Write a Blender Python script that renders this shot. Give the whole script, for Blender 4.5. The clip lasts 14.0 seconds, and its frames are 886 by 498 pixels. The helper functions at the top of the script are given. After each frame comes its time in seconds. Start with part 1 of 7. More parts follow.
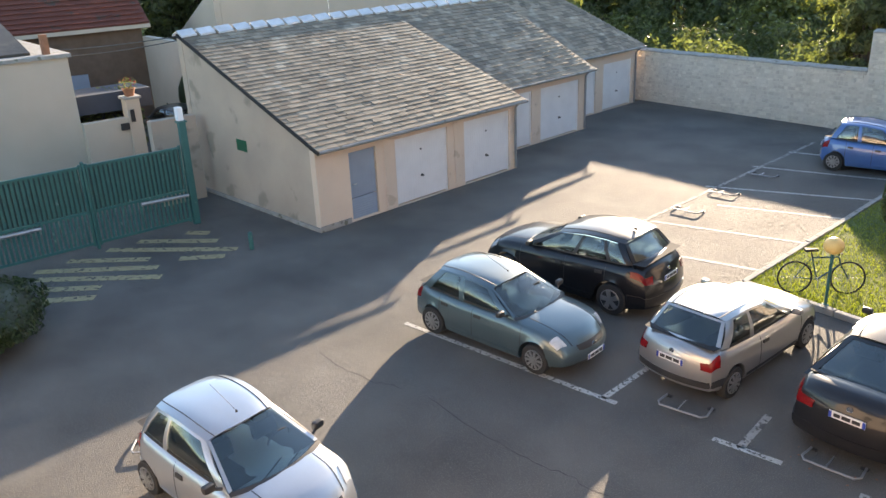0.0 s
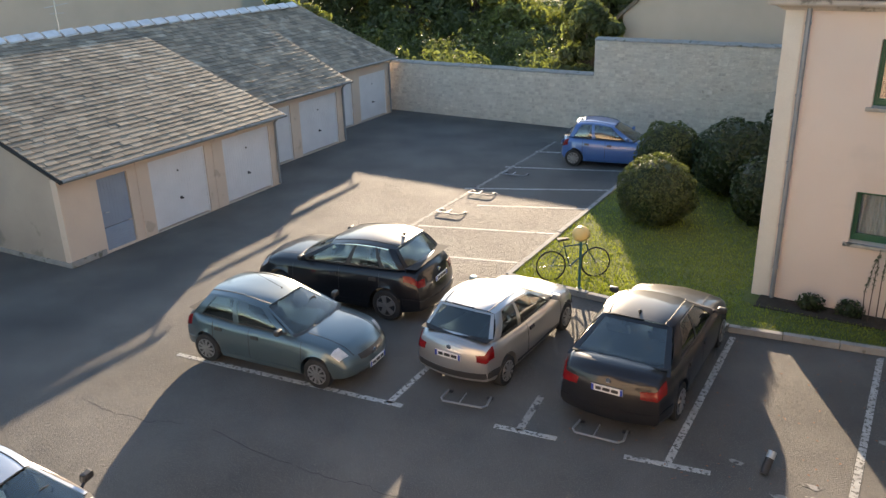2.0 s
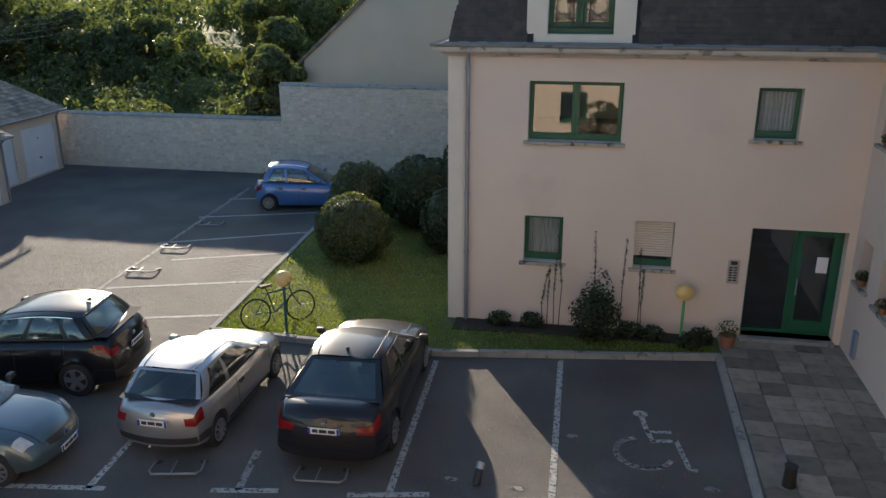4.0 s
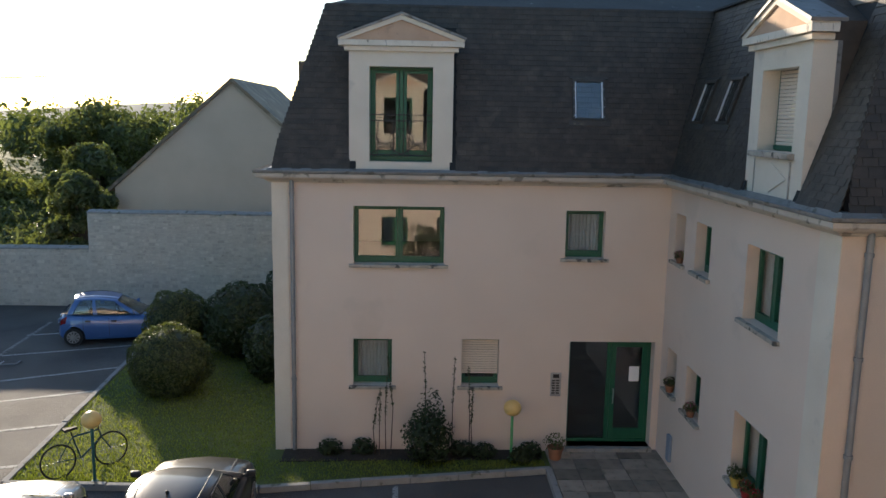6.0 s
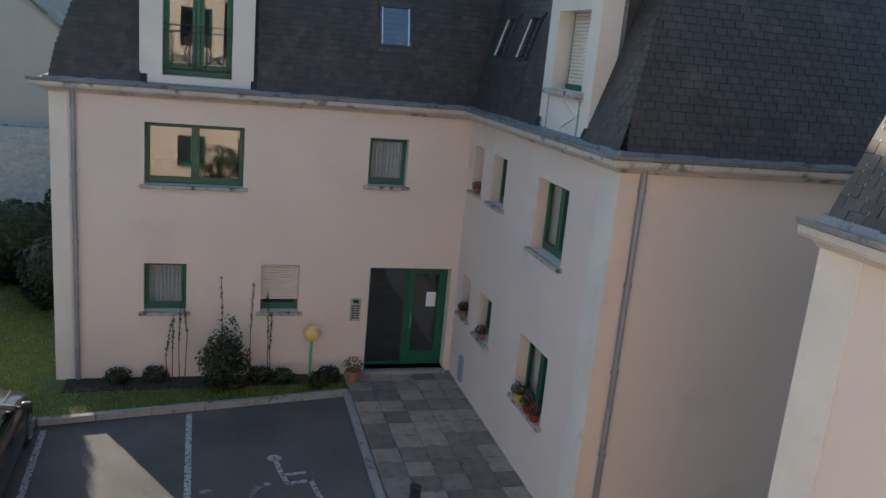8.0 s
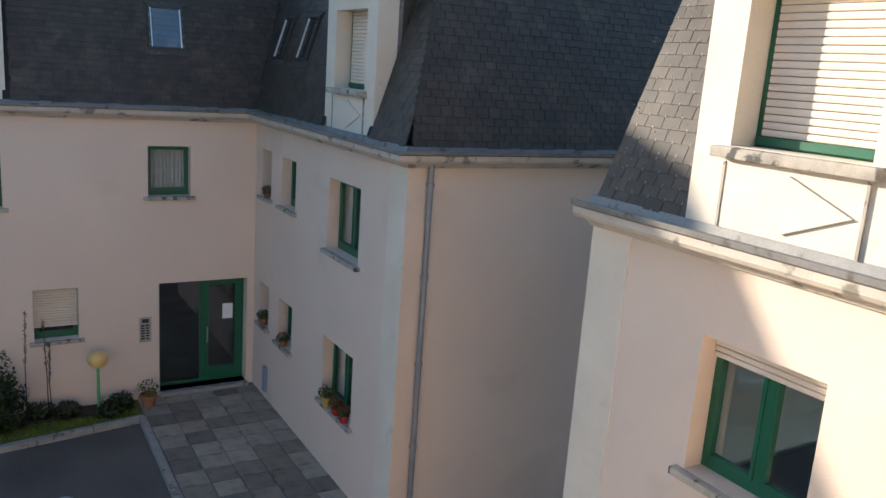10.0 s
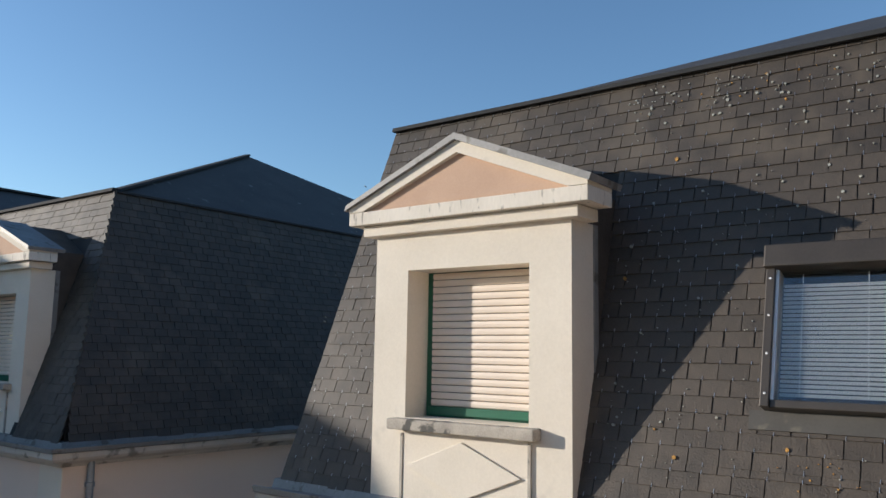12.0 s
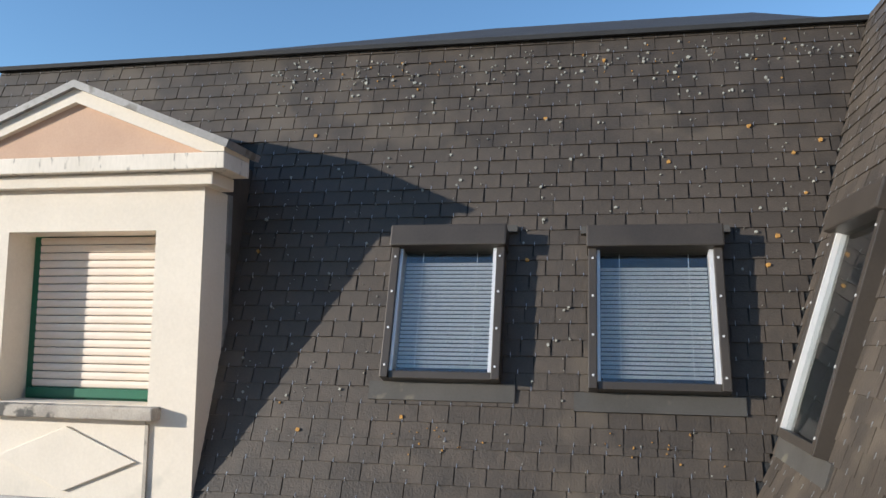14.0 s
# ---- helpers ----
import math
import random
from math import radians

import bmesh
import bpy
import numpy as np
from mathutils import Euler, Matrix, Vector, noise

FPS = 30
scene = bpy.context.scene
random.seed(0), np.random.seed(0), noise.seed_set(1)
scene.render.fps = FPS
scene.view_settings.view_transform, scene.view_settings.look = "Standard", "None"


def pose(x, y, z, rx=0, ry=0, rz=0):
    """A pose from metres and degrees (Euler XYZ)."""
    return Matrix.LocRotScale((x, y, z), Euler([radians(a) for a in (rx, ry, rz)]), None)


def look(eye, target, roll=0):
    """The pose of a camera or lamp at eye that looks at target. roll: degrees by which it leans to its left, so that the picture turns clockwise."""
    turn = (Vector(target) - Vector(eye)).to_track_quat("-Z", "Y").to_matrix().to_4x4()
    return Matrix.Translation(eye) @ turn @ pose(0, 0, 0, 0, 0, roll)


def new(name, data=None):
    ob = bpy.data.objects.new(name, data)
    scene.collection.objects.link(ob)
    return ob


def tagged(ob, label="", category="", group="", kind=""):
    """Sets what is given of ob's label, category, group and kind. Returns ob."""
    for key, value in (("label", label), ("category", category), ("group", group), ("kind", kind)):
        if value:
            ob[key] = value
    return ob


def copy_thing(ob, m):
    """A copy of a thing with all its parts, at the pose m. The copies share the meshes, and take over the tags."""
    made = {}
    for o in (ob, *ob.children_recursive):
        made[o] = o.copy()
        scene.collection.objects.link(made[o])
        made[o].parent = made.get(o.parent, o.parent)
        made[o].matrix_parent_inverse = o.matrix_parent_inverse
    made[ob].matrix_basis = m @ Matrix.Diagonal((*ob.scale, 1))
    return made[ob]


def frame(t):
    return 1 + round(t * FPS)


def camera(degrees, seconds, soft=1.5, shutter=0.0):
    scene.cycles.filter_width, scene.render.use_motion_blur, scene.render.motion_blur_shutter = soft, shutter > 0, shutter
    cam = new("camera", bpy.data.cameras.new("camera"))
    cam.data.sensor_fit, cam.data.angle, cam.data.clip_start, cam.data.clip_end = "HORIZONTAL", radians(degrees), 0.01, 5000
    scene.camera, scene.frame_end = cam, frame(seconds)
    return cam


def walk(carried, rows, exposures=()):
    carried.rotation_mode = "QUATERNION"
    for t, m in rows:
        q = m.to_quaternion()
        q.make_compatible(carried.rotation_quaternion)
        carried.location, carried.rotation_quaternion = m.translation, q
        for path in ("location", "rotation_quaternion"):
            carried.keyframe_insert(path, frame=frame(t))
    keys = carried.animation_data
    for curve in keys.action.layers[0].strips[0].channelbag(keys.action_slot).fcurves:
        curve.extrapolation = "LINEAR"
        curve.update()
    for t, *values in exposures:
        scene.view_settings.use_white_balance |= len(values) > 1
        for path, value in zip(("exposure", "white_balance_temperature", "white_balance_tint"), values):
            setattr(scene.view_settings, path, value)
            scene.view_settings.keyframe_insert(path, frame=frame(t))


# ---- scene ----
cam = camera(58.00, 14.0)
# seconds, eye, then yaw, pitch and roll in degrees
ROWS = [
    (0, -0.069, -0.054, 7.236, 50.70, -21.46, -2.36),
    (0.5, -0.014, -0.094, 7.220, 49.46, -18.80, -2.33),
    (0.8, -0.022, -0.098, 7.236, 49.40, -14.35, -2.77),
    (1, -0.028, -0.100, 7.246, 49.26, -12.64, -3.02),
    (1.2, -0.038, -0.087, 7.240, 47.79, -12.32, -2.66),
    (1.5, -0.053, -0.068, 7.231, 41.74, -16.72, -2.18),
    (2, -0.059, -0.033, 7.201, 33.36, -21.05, -1.52),
    (2.5, -0.038, -0.022, 7.188, 26.27, -24.33, -1.14),
    (3, -0.009, -0.026, 7.190, 20.13, -24.53, -0.05),
    (3.5, 0.011, -0.018, 7.220, 15.26, -21.95, 0.32),
    (4, 0.030, 0.001, 7.232, 11.19, -18.31, -0.05),
    (4.2, 0.027, -0.011, 7.253, 9.73, -15.45, -0.37),
    (6.3, -0.080, 0.005, 7.213, -4.35, -9.28, 1.96),
    (6.5, -0.075, -0.007, 7.218, -6.33, -10.50, 2.68),
    (7, -0.074, -0.009, 7.203, -10.97, -12.45, 4.17),
    (7.2, -0.065, -0.005, 7.214, -12.52, -12.96, 4.73),
    (9.3, 0.030, -0.006, 7.181, -23.32, -13.88, 4.33),
    (9.5, 0.033, 0.003, 7.157, -25.40, -13.60, 4.28),
    (9.8, 0.030, 0.010, 7.167, -27.83, -13.26, 3.83),
    (10, 0.028, 0.014, 7.173, -30.94, -12.51, 4.10),
    (10.3, 0.013, 0.012, 7.193, -36.43, -10.26, 4.11),
    (10.5, 0.003, 0.010, 7.206, -40.54, -6.33, 3.74),
    (11, 0.003, 0.005, 7.258, -42.90, 5.23, 1.77),
    (11.3, 0.017, 0.023, 7.261, -44.90, 9.05, 1.20),
    (11.5, 0.027, 0.035, 7.263, -46.58, 10.05, 0.79),
    (12, 0.037, 0.056, 7.271, -52.74, 7.54, 0.97),
    (12.5, 0.057, 0.073, 7.251, -60.86, 6.28, 0.93),
    (13, 0.089, 0.085, 7.260, -67.95, 6.59, 0.78),
    (13.5, 0.113, 0.089, 7.246, -74.29, 6.66, 0.30),
    (14, 0.127, 0.086, 7.270, -78.63, 6.10, 0.76),
]


def heading(yaw, pitch):
    a, b = radians(yaw), radians(pitch)
    return Vector((-math.sin(a) * math.cos(b), math.cos(a) * math.cos(b), math.sin(b)))


EXPOSURES = [(0, 2.25, 8100, 13), (0.5, 1.95, 8200, 13), (1.0, 1.1, 8000, 13), (1.5, 1.55, 8100, 13), (2.0, 1.85, 8300, 13), (2.5, 1.95, 8000, 12), (3.0, 1.75, 7600, 10), (3.5, 1.4, 7500, 10), (4.2, 1.05, 7000, 10), (6.5, 1.0, 7100, 10), (7.0, 1.3, 7000, 10), (9.5, 1.25, 6600, 10), (10.0, 1.25, 6650, 10), (10.6, 0.55, 6450, 10), (11.5, 0.32, 6200, 9), (12.5, 0.42, 6050, 9), (14, 0.66, 5950, 8)]
walk(cam, [(t, look((x, y, z), Vector((x, y, z)) + heading(a, b), c)) for t, x, y, z, a, b, c in ROWS], EXPOSURES)

# ---- light: a low sun over the roofs, clear sky ----
SUN_YAW, SUN_UP = 29.0, 11.7
world = bpy.data.worlds.new("sky")
scene.world = world
world.use_nodes = True
wn = world.node_tree.nodes
sky = wn.new("ShaderNodeTexSky")
sky.sky_type, sky.sun_disc = "NISHITA", False
sky.sun_elevation, sky.sun_rotation = radians(SUN_UP), radians(-SUN_YAW)
sky.air_density, sky.dust_density, sky.ozone_density = 1.0, 0.35, 3.0
wn["Background"].inputs["Strength"].default_value = 0.145
world.node_tree.links.new(sky.outputs["Color"], wn["Background"].inputs["Color"])
sun = new("sun", bpy.data.lights.new("sun", "SUN"))
sun.data.energy, sun.data.angle, sun.data.color = 4.2, radians(0.6), (1.0, 0.88, 0.74)
sun.matrix_world = look(heading(SUN_YAW, SUN_UP) * 60, (0, 0, 0))

# ---- mesh helpers ----
X, Y, Z = Vector((1, 0, 0)), Vector((0, 1, 0)), Vector((0, 0, 1))


class Geo:
    """Collects vertices and faces; out() links them as one mesh object."""

    def __init__(self, m=None):
        self.v, self.f, self.m = [], [], m or Matrix()

    def pts(self, ps):
        n = len(self.v)
        self.v += [self.m @ Vector(p) for p in ps]
        return list(range(n, n + len(ps)))

    def face(self, *ps):
        self.f.append(self.pts(ps))
        return self

    def box(self, a, b, m=None):
        (x0, y0, z0), (x1, y1, z1) = a, b
        ps = [Vector(p) for p in ((x0, y0, z0), (x1, y0, z0), (x1, y1, z0), (x0, y1, z0), (x0, y0, z1), (x1, y0, z1), (x1, y1, z1), (x0, y1, z1))]
        i = self.pts([m @ p for p in ps] if m else ps)
        self.f += [[i[k] for k in q] for q in ((3, 2, 1, 0), (4, 5, 6, 7), (0, 1, 5, 4), (1, 2, 6, 5), (2, 3, 7, 6), (3, 0, 4, 7))]
        return self

    def prism(self, poly, d):
        """poly: corners of a flat outline; d: the way it is pulled."""
        n, d = len(poly), Vector(d)
        i = self.pts([Vector(p) for p in poly] + [Vector(p) + d for p in poly])
        self.f += [i[:n][::-1], i[n:]] + [[i[k], i[(k + 1) % n], i[n + (k + 1) % n], i[n + k]] for k in range(n)]
        return self

    def tube(self, path, r, n=8, close=False):
        """r: one radius, or one for each point."""
        path = [Vector(p) for p in path]
        rs = r if isinstance(r, (list, tuple)) else [r] * len(path)
        rings, last = [], None
        for k, p in enumerate(path):
            a, b = path[max(k - 1, 0)], path[min(k + 1, len(path) - 1)]
            if close:
                a, b = path[k - 1], path[(k + 1) % len(path)]
            t = (b - a).normalized()
            side = (last - t * last.dot(t)) if last else t.orthogonal()
            side = side.normalized() if side.length > 1e-6 else t.orthogonal().normalized()
            last, up = side, t.cross(side)
            rings.append(self.pts([p + (side * math.cos(2 * math.pi * j / n) + up * math.sin(2 * math.pi * j / n)) * rs[k] for j in range(n)]))
        pairs = list(zip(rings, rings[1:])) + ([(rings[-1], rings[0])] if close else [])
        for a, b in pairs:
            self.f += [[a[j], a[(j + 1) % n], b[(j + 1) % n], b[j]] for j in range(n)]
        if not close:
            self.f += [rings[0][::-1], rings[-1]]
        return self

    def lathe(self, prof, c, axis="z", n=20):
        """prof: (radius, height) pairs round an axis through c."""
        c = Vector(c)
        def at(r, h, a):
            x, y = r * math.cos(a), r * math.sin(a)
            return c + (Vector((x, y, h)) if axis == "z" else Vector((x, h, y)) if axis == "y" else Vector((h, x, y)))
        rings = [self.pts([at(r, h, 2 * math.pi * j / n) for j in range(n)]) for r, h in prof]
        for a, b in zip(rings, rings[1:]):
            self.f += [[a[j], a[(j + 1) % n], b[(j + 1) % n], b[j]] for j in range(n)]
        self.f += [rings[0][::-1], rings[-1]]
        return self

    def grid(self, rows, wrap=False):
        """Rows of points, skinned."""
        ids = [self.pts(r) for r in rows]
        n = len(ids[0])
        for a, b in zip(ids, ids[1:]):
            self.f += [[a[j], a[(j + 1) % n], b[(j + 1) % n], b[j]] for j in range(n if wrap else n - 1)]
        return self

    def mesh(self, name, mat, smooth=False, bevel=0.0, weld=False):
        me = bpy.data.meshes.new(name)
        me.from_pydata([tuple(p) for p in self.v], [], self.f)
        if bevel or weld or len(self.f) < 4000:
            bm = bmesh.new()
            bm.from_mesh(me)
            if weld:
                bmesh.ops.remove_doubles(bm, verts=bm.verts, dist=0.0005)
            bmesh.ops.recalc_face_normals(bm, faces=bm.faces)
            if bevel:
                bmesh.ops.bevel(bm, geom=[e for e in bm.edges if len(e.link_faces) == 2 and e.calc_face_angle(0) > 0.6], offset=bevel, segments=2, affect="EDGES", profile=0.6)
            bm.to_mesh(me)
            bm.free()
        for one in mat if isinstance(mat, (list, tuple)) else [mat]:
            me.materials.append(one)
        if smooth:
            me.polygons.foreach_set("use_smooth", [True] * len(me.polygons))
            if smooth != "all":
                me.set_sharp_from_angle(angle=radians(38))
        me.update()
        return me

    def out(self, name, mat, parent=None, label="", category="", group="", kind="", **how):
        ob = new(name, self.mesh(name, mat, **how))
        ob.parent = parent
        if parent and not is_local(parent):
            ob.matrix_parent_inverse = parent.matrix_world.inverted()
        return tagged(ob, label, category, group, kind)


LOCAL = []


def is_local(ob):
    """Whether the parts of a thing are built in its own space, not in the world's."""
    while ob.parent:
        ob = ob.parent
    return ob in LOCAL


def thing(name, at=(0, 0, 0), label="", category="", group="", kind="", rz=0.0, local=False):
    ob = new(name)
    ob.empty_display_size = 0.2
    if local:
        LOCAL.append(ob)
    ob.matrix_world = pose(*at, 0, 0, rz)
    return tagged(ob, label, category, group, kind)


def wall_frame(o, u, n):
    """Local x along the wall, y outwards, z up."""
    u, n = Vector(u), Vector(n)
    return Matrix(((u.x, n.x, 0, o[0]), (u.y, n.y, 0, o[1]), (0, 0, 1, o[2]), (0, 0, 0, 1)))


def wall_geo(m, u0, u1, z0, z1, thick, holes=()):
    """A wall with openings that go through it; its outer face lies in local y = 0."""
    g = Geo(m)
    us = sorted({u0, u1, *[h[0] for h in holes], *[h[1] for h in holes]})
    zs = sorted({z0, z1, *[h[2] for h in holes], *[h[3] for h in holes]})
    for a, b in zip(us, us[1:]):
        for c, d in zip(zs, zs[1:]):
            if any(h[0] <= a and b <= h[1] and h[2] <= c and d <= h[3] for h in holes):
                continue
            for y in (0, -thick):
                g.face((a, y, c), (b, y, c), (b, y, d), (a, y, d))
    for h in [(u0, u1, z0, z1), *holes]:
        a, b, c, d = h
        ring = [(a, c), (b, c), (b, d), (a, d)]
        for (p, q), (r, s) in zip(ring, ring[1:] + ring[:1]):
            g.face((p, 0, q), (r, 0, s), (r, -thick, s), (p, -thick, q))
    return g


# ---- materials ----
def nodes_of(mat):
    mat.use_nodes = True
    return mat.node_tree.nodes, mat.node_tree.links


def surface(name, c1, c2=None, rough=0.8, scale=3.0, fine=60.0, bump=0.15, metal=0.0, spots=None, spot_scale=9.0, spot_cut=0.62, vary=0.0, streak=0.0, coat=0.0, stretch=(1, 1, 1), spec=0.5, depth=0.01):
    """Two-scale colour variation with fine relief; spots: a third colour in patches; vary: lightness that differs from piece to piece."""
    mat = bpy.data.materials.new(name)
    n, l = nodes_of(mat)
    b = n["Principled BSDF"]
    c2 = c2 or tuple(v * 0.8 for v in c1)
    co = n.new("ShaderNodeTexCoord")
    mp = n.new("ShaderNodeMapping")
    mp.inputs["Scale"].default_value = stretch
    l.new(co.outputs["Object"], mp.inputs["Vector"])
    big, small = n.new("ShaderNodeTexNoise"), n.new("ShaderNodeTexNoise")
    for t, s, d in ((big, scale, 6), (small, fine, 3)):
        t.inputs["Scale"].default_value, t.inputs["Detail"].default_value = s, d
        l.new(mp.outputs["Vector"], t.inputs["Vector"])
    mix = n.new("ShaderNodeMix")
    mix.data_type = "RGBA"
    add = n.new("ShaderNodeMath")
    add.operation = "MULTIPLY_ADD"
    l.new(small.outputs["Fac"], add.inputs[0])
    add.inputs[1].default_value = 0.5
    l.new(big.outputs["Fac"], add.inputs[2])
    ramp = n.new("ShaderNodeMapRange")
    ramp.inputs["From Min"].default_value, ramp.inputs["From Max"].default_value = 0.5, 1.0
    l.new(add.outputs[0], ramp.inputs["Value"])
    l.new(ramp.outputs[0], mix.inputs["Factor"])
    mix.inputs["A"].default_value, mix.inputs["B"].default_value = (*c1, 1), (*c2, 1)
    colour = mix.outputs["Result"]
    if spots:
        sp = n.new("ShaderNodeTexNoise")
        sp.inputs["Scale"].default_value, sp.inputs["Detail"].default_value = spot_scale, 4
        l.new(mp.outputs["Vector"], sp.inputs["Vector"])
        cut = n.new("ShaderNodeMapRange")
        cut.inputs["From Min"].default_value, cut.inputs["From Max"].default_value = spot_cut, spot_cut + 0.07
        l.new(sp.outputs["Fac"], cut.inputs["Value"])
        over = n.new("ShaderNodeMix")
        over.data_type = "RGBA"
        l.new(cut.outputs[0], over.inputs["Factor"])
        l.new(colour, over.inputs["A"])
        over.inputs["B"].default_value = (*spots, 1)
        colour = over.outputs["Result"]
    if vary:
        inf, isl = n.new("ShaderNodeObjectInfo"), n.new("ShaderNodeNewGeometry")
        s = n.new("ShaderNodeMath")
        s.operation = "ADD"
        l.new(inf.outputs["Random"], s.inputs[0])
        l.new(isl.outputs["Random Per Island"], s.inputs[1])
        fr = n.new("ShaderNodeMath")
        fr.operation = "FRACT"
        l.new(s.outputs[0], fr.inputs[0])
        mr = n.new("ShaderNodeMapRange")
        mr.inputs["To Min"].default_value, mr.inputs["To Max"].default_value = 1 - vary, 1 + vary
        l.new(fr.outputs[0], mr.inputs["Value"])
        hs = n.new("ShaderNodeHueSaturation")
        l.new(mr.outputs[0], hs.inputs["Value"])
        l.new(colour, hs.inputs["Color"])
        colour = hs.outputs["Color"]
    l.new(colour, b.inputs["Base Color"])
    b.inputs["Roughness"].default_value, b.inputs["Metallic"].default_value = rough, metal
    b.inputs["Specular IOR Level"].default_value = spec
    if coat:
        b.inputs["Coat Weight"].default_value, b.inputs["Coat Roughness"].default_value = coat, 0.05
    if bump:
        bp = n.new("ShaderNodeBump")
        bp.inputs["Strength"].default_value, bp.inputs["Distance"].default_value = bump, depth
        l.new(add.outputs[0], bp.inputs["Height"])
        l.new(bp.outputs["Normal"], b.inputs["Normal"])
    return mat


def glass(name, tint=(0.9, 0.95, 0.93), ior=1.5, dark=1.0):
    mat = bpy.data.materials.new(name)
    n, l = nodes_of(mat)
    b = n["Principled BSDF"]
    b.inputs["Base Color"].default_value = (*[c * dark for c in tint], 1)
    b.inputs["Transmission Weight"].default_value, b.inputs["Roughness"].default_value, b.inputs["IOR"].default_value = 1.0, 0.0, ior
    return mat


PEACH = surface("peach_render", (0.74, 0.61, 0.51), (0.68, 0.555, 0.465), 0.92, 0.6, 70, 0.55, spots=(0.66, 0.545, 0.455), spot_scale=0.7, spot_cut=0.6)
WHITE_STONE = surface("white_render", (0.74, 0.67, 0.565), (0.64, 0.575, 0.48), 0.88, 1.4, 50, 0.2, spots=(0.58, 0.53, 0.45), spot_scale=2.2, spot_cut=0.64)
STAINED = surface("streaked_white_render", (0.74, 0.68, 0.59), (0.60, 0.55, 0.47), 0.9, 3, 60, 0.25, spots=(0.30, 0.27, 0.23), spot_scale=20, spot_cut=0.62, stretch=(1, 1, 0.25))
SILL = surface("weathered_sill", (0.50, 0.45, 0.38), (0.30, 0.27, 0.23), 0.9, 6, 70, 0.4, spots=(0.10, 0.095, 0.085), spot_scale=7, spot_cut=0.56)
CORNICE = surface("weathered_cornice", (0.58, 0.52, 0.45), (0.42, 0.38, 0.33), 0.9, 2, 60, 0.3, spots=(0.22, 0.20, 0.17), spot_scale=4, spot_cut=0.6)
ZINC = surface("zinc", (0.27, 0.265, 0.26), (0.18, 0.178, 0.172), 0.6, 3, 40, 0.1, metal=0.25, spots=(0.13, 0.12, 0.105), spot_scale=5, spot_cut=0.6)
SLATE = surface("slate", (0.076, 0.060, 0.045), (0.038, 0.031, 0.025), 0.62, 5, 80, 0.6, spots=(0.085, 0.068, 0.05), spot_scale=1.6, spot_cut=0.6, vary=0.16)
SLATE_FAR = surface("lichened_slate", (0.062, 0.055, 0.048), (0.034, 0.031, 0.028), 0.65, 2, 30, 0.8, spots=(0.20, 0.195, 0.17), spot_scale=5.5, spot_cut=0.67)
PEACH_FIELD = surface("peach_pediment", (0.56, 0.385, 0.275), (0.49, 0.33, 0.235), 0.92, 3, 70, 0.3, spots=(0.42, 0.30, 0.22), spot_scale=5, spot_cut=0.64)
SLATE_BED = surface("slate_bed", (0.03, 0.03, 0.03), (0.02, 0.02, 0.02), 0.9, 5, 60, 0.2)
LEAD = surface("lead_flashing", (0.085, 0.08, 0.072), (0.06, 0.056, 0.05), 0.7, 4, 60, 0.2, metal=0.2, spots=(0.14, 0.13, 0.10), spot_scale=6)
LICHEN = surface("pale_lichen", (0.38, 0.38, 0.34), (0.26, 0.26, 0.22), 0.95, 30, 120, 0.4)
# the sky's reflection on the ridge zinc is put into this pale colour
RIDGE_SKYLIT = surface("skylit_ridge_zinc", (0.66, 0.67, 0.69), (0.45, 0.46, 0.48), 0.5, 3, 50, 0.1)
LICHEN_OR = surface("orange_lichen", (0.52, 0.28, 0.07), (0.36, 0.19, 0.05), 0.95, 30, 120, 0.4)
GREEN = surface("green_paint", (0.010, 0.115, 0.06), (0.008, 0.09, 0.047), 0.4, 3, 80, 0.05)
GATE_GREEN = surface("gate_paint", (0.024, 0.13, 0.125), (0.018, 0.10, 0.096), 0.5, 4, 60, 0.08, spots=(0.12, 0.22, 0.21), spot_scale=6, spot_cut=0.68)
PVC = surface("roller_shutter_plastic", (0.74, 0.63, 0.52), (0.67, 0.57, 0.47), 0.5, 4, 80, 0.03)
CURTAIN = surface("net_curtain", (0.72, 0.72, 0.68), (0.6, 0.6, 0.56), 0.95, 8, 120, 0.2)
# dark grey: the lack of light inside rooms is put into the colour
UNLIT_ROOM = surface("unlit_room", (0.10, 0.09, 0.085), (0.07, 0.065, 0.06), 0.95, 2, 30, 0.05)
PIPE = surface("grey_downpipe", (0.30, 0.31, 0.32), (0.22, 0.23, 0.24), 0.5, 4, 50, 0.1, metal=0.3)
BROWN_METAL = surface("brown_metal", (0.075, 0.062, 0.05), (0.055, 0.046, 0.038), 0.42, 4, 60, 0.05, metal=0.3)
ALU = surface("bare_aluminium", (0.80, 0.79, 0.77), (0.70, 0.69, 0.67), 0.35, 4, 60, 0.02, metal=0.35)
ASPHALT = surface("asphalt", (0.150, 0.142, 0.132), (0.062, 0.060, 0.058), 0.82, 0.55, 58, 1.0, spots=(0.225, 0.21, 0.19), spot_scale=60, spot_cut=0.57, depth=0.05, spec=0.35)
ROAD_PAINT = surface("worn_white_paint", (0.48, 0.48, 0.46), (0.28, 0.28, 0.265), 0.8, 6, 60, 0.4, spots=(0.10, 0.097, 0.09), spot_scale=16, spot_cut=0.53)
FADED_PAINT = surface("faded_white_paint", (0.33, 0.32, 0.30), (0.20, 0.195, 0.185), 0.85, 6, 60, 0.4, spots=(0.08, 0.077, 0.072), spot_scale=9, spot_cut=0.52)
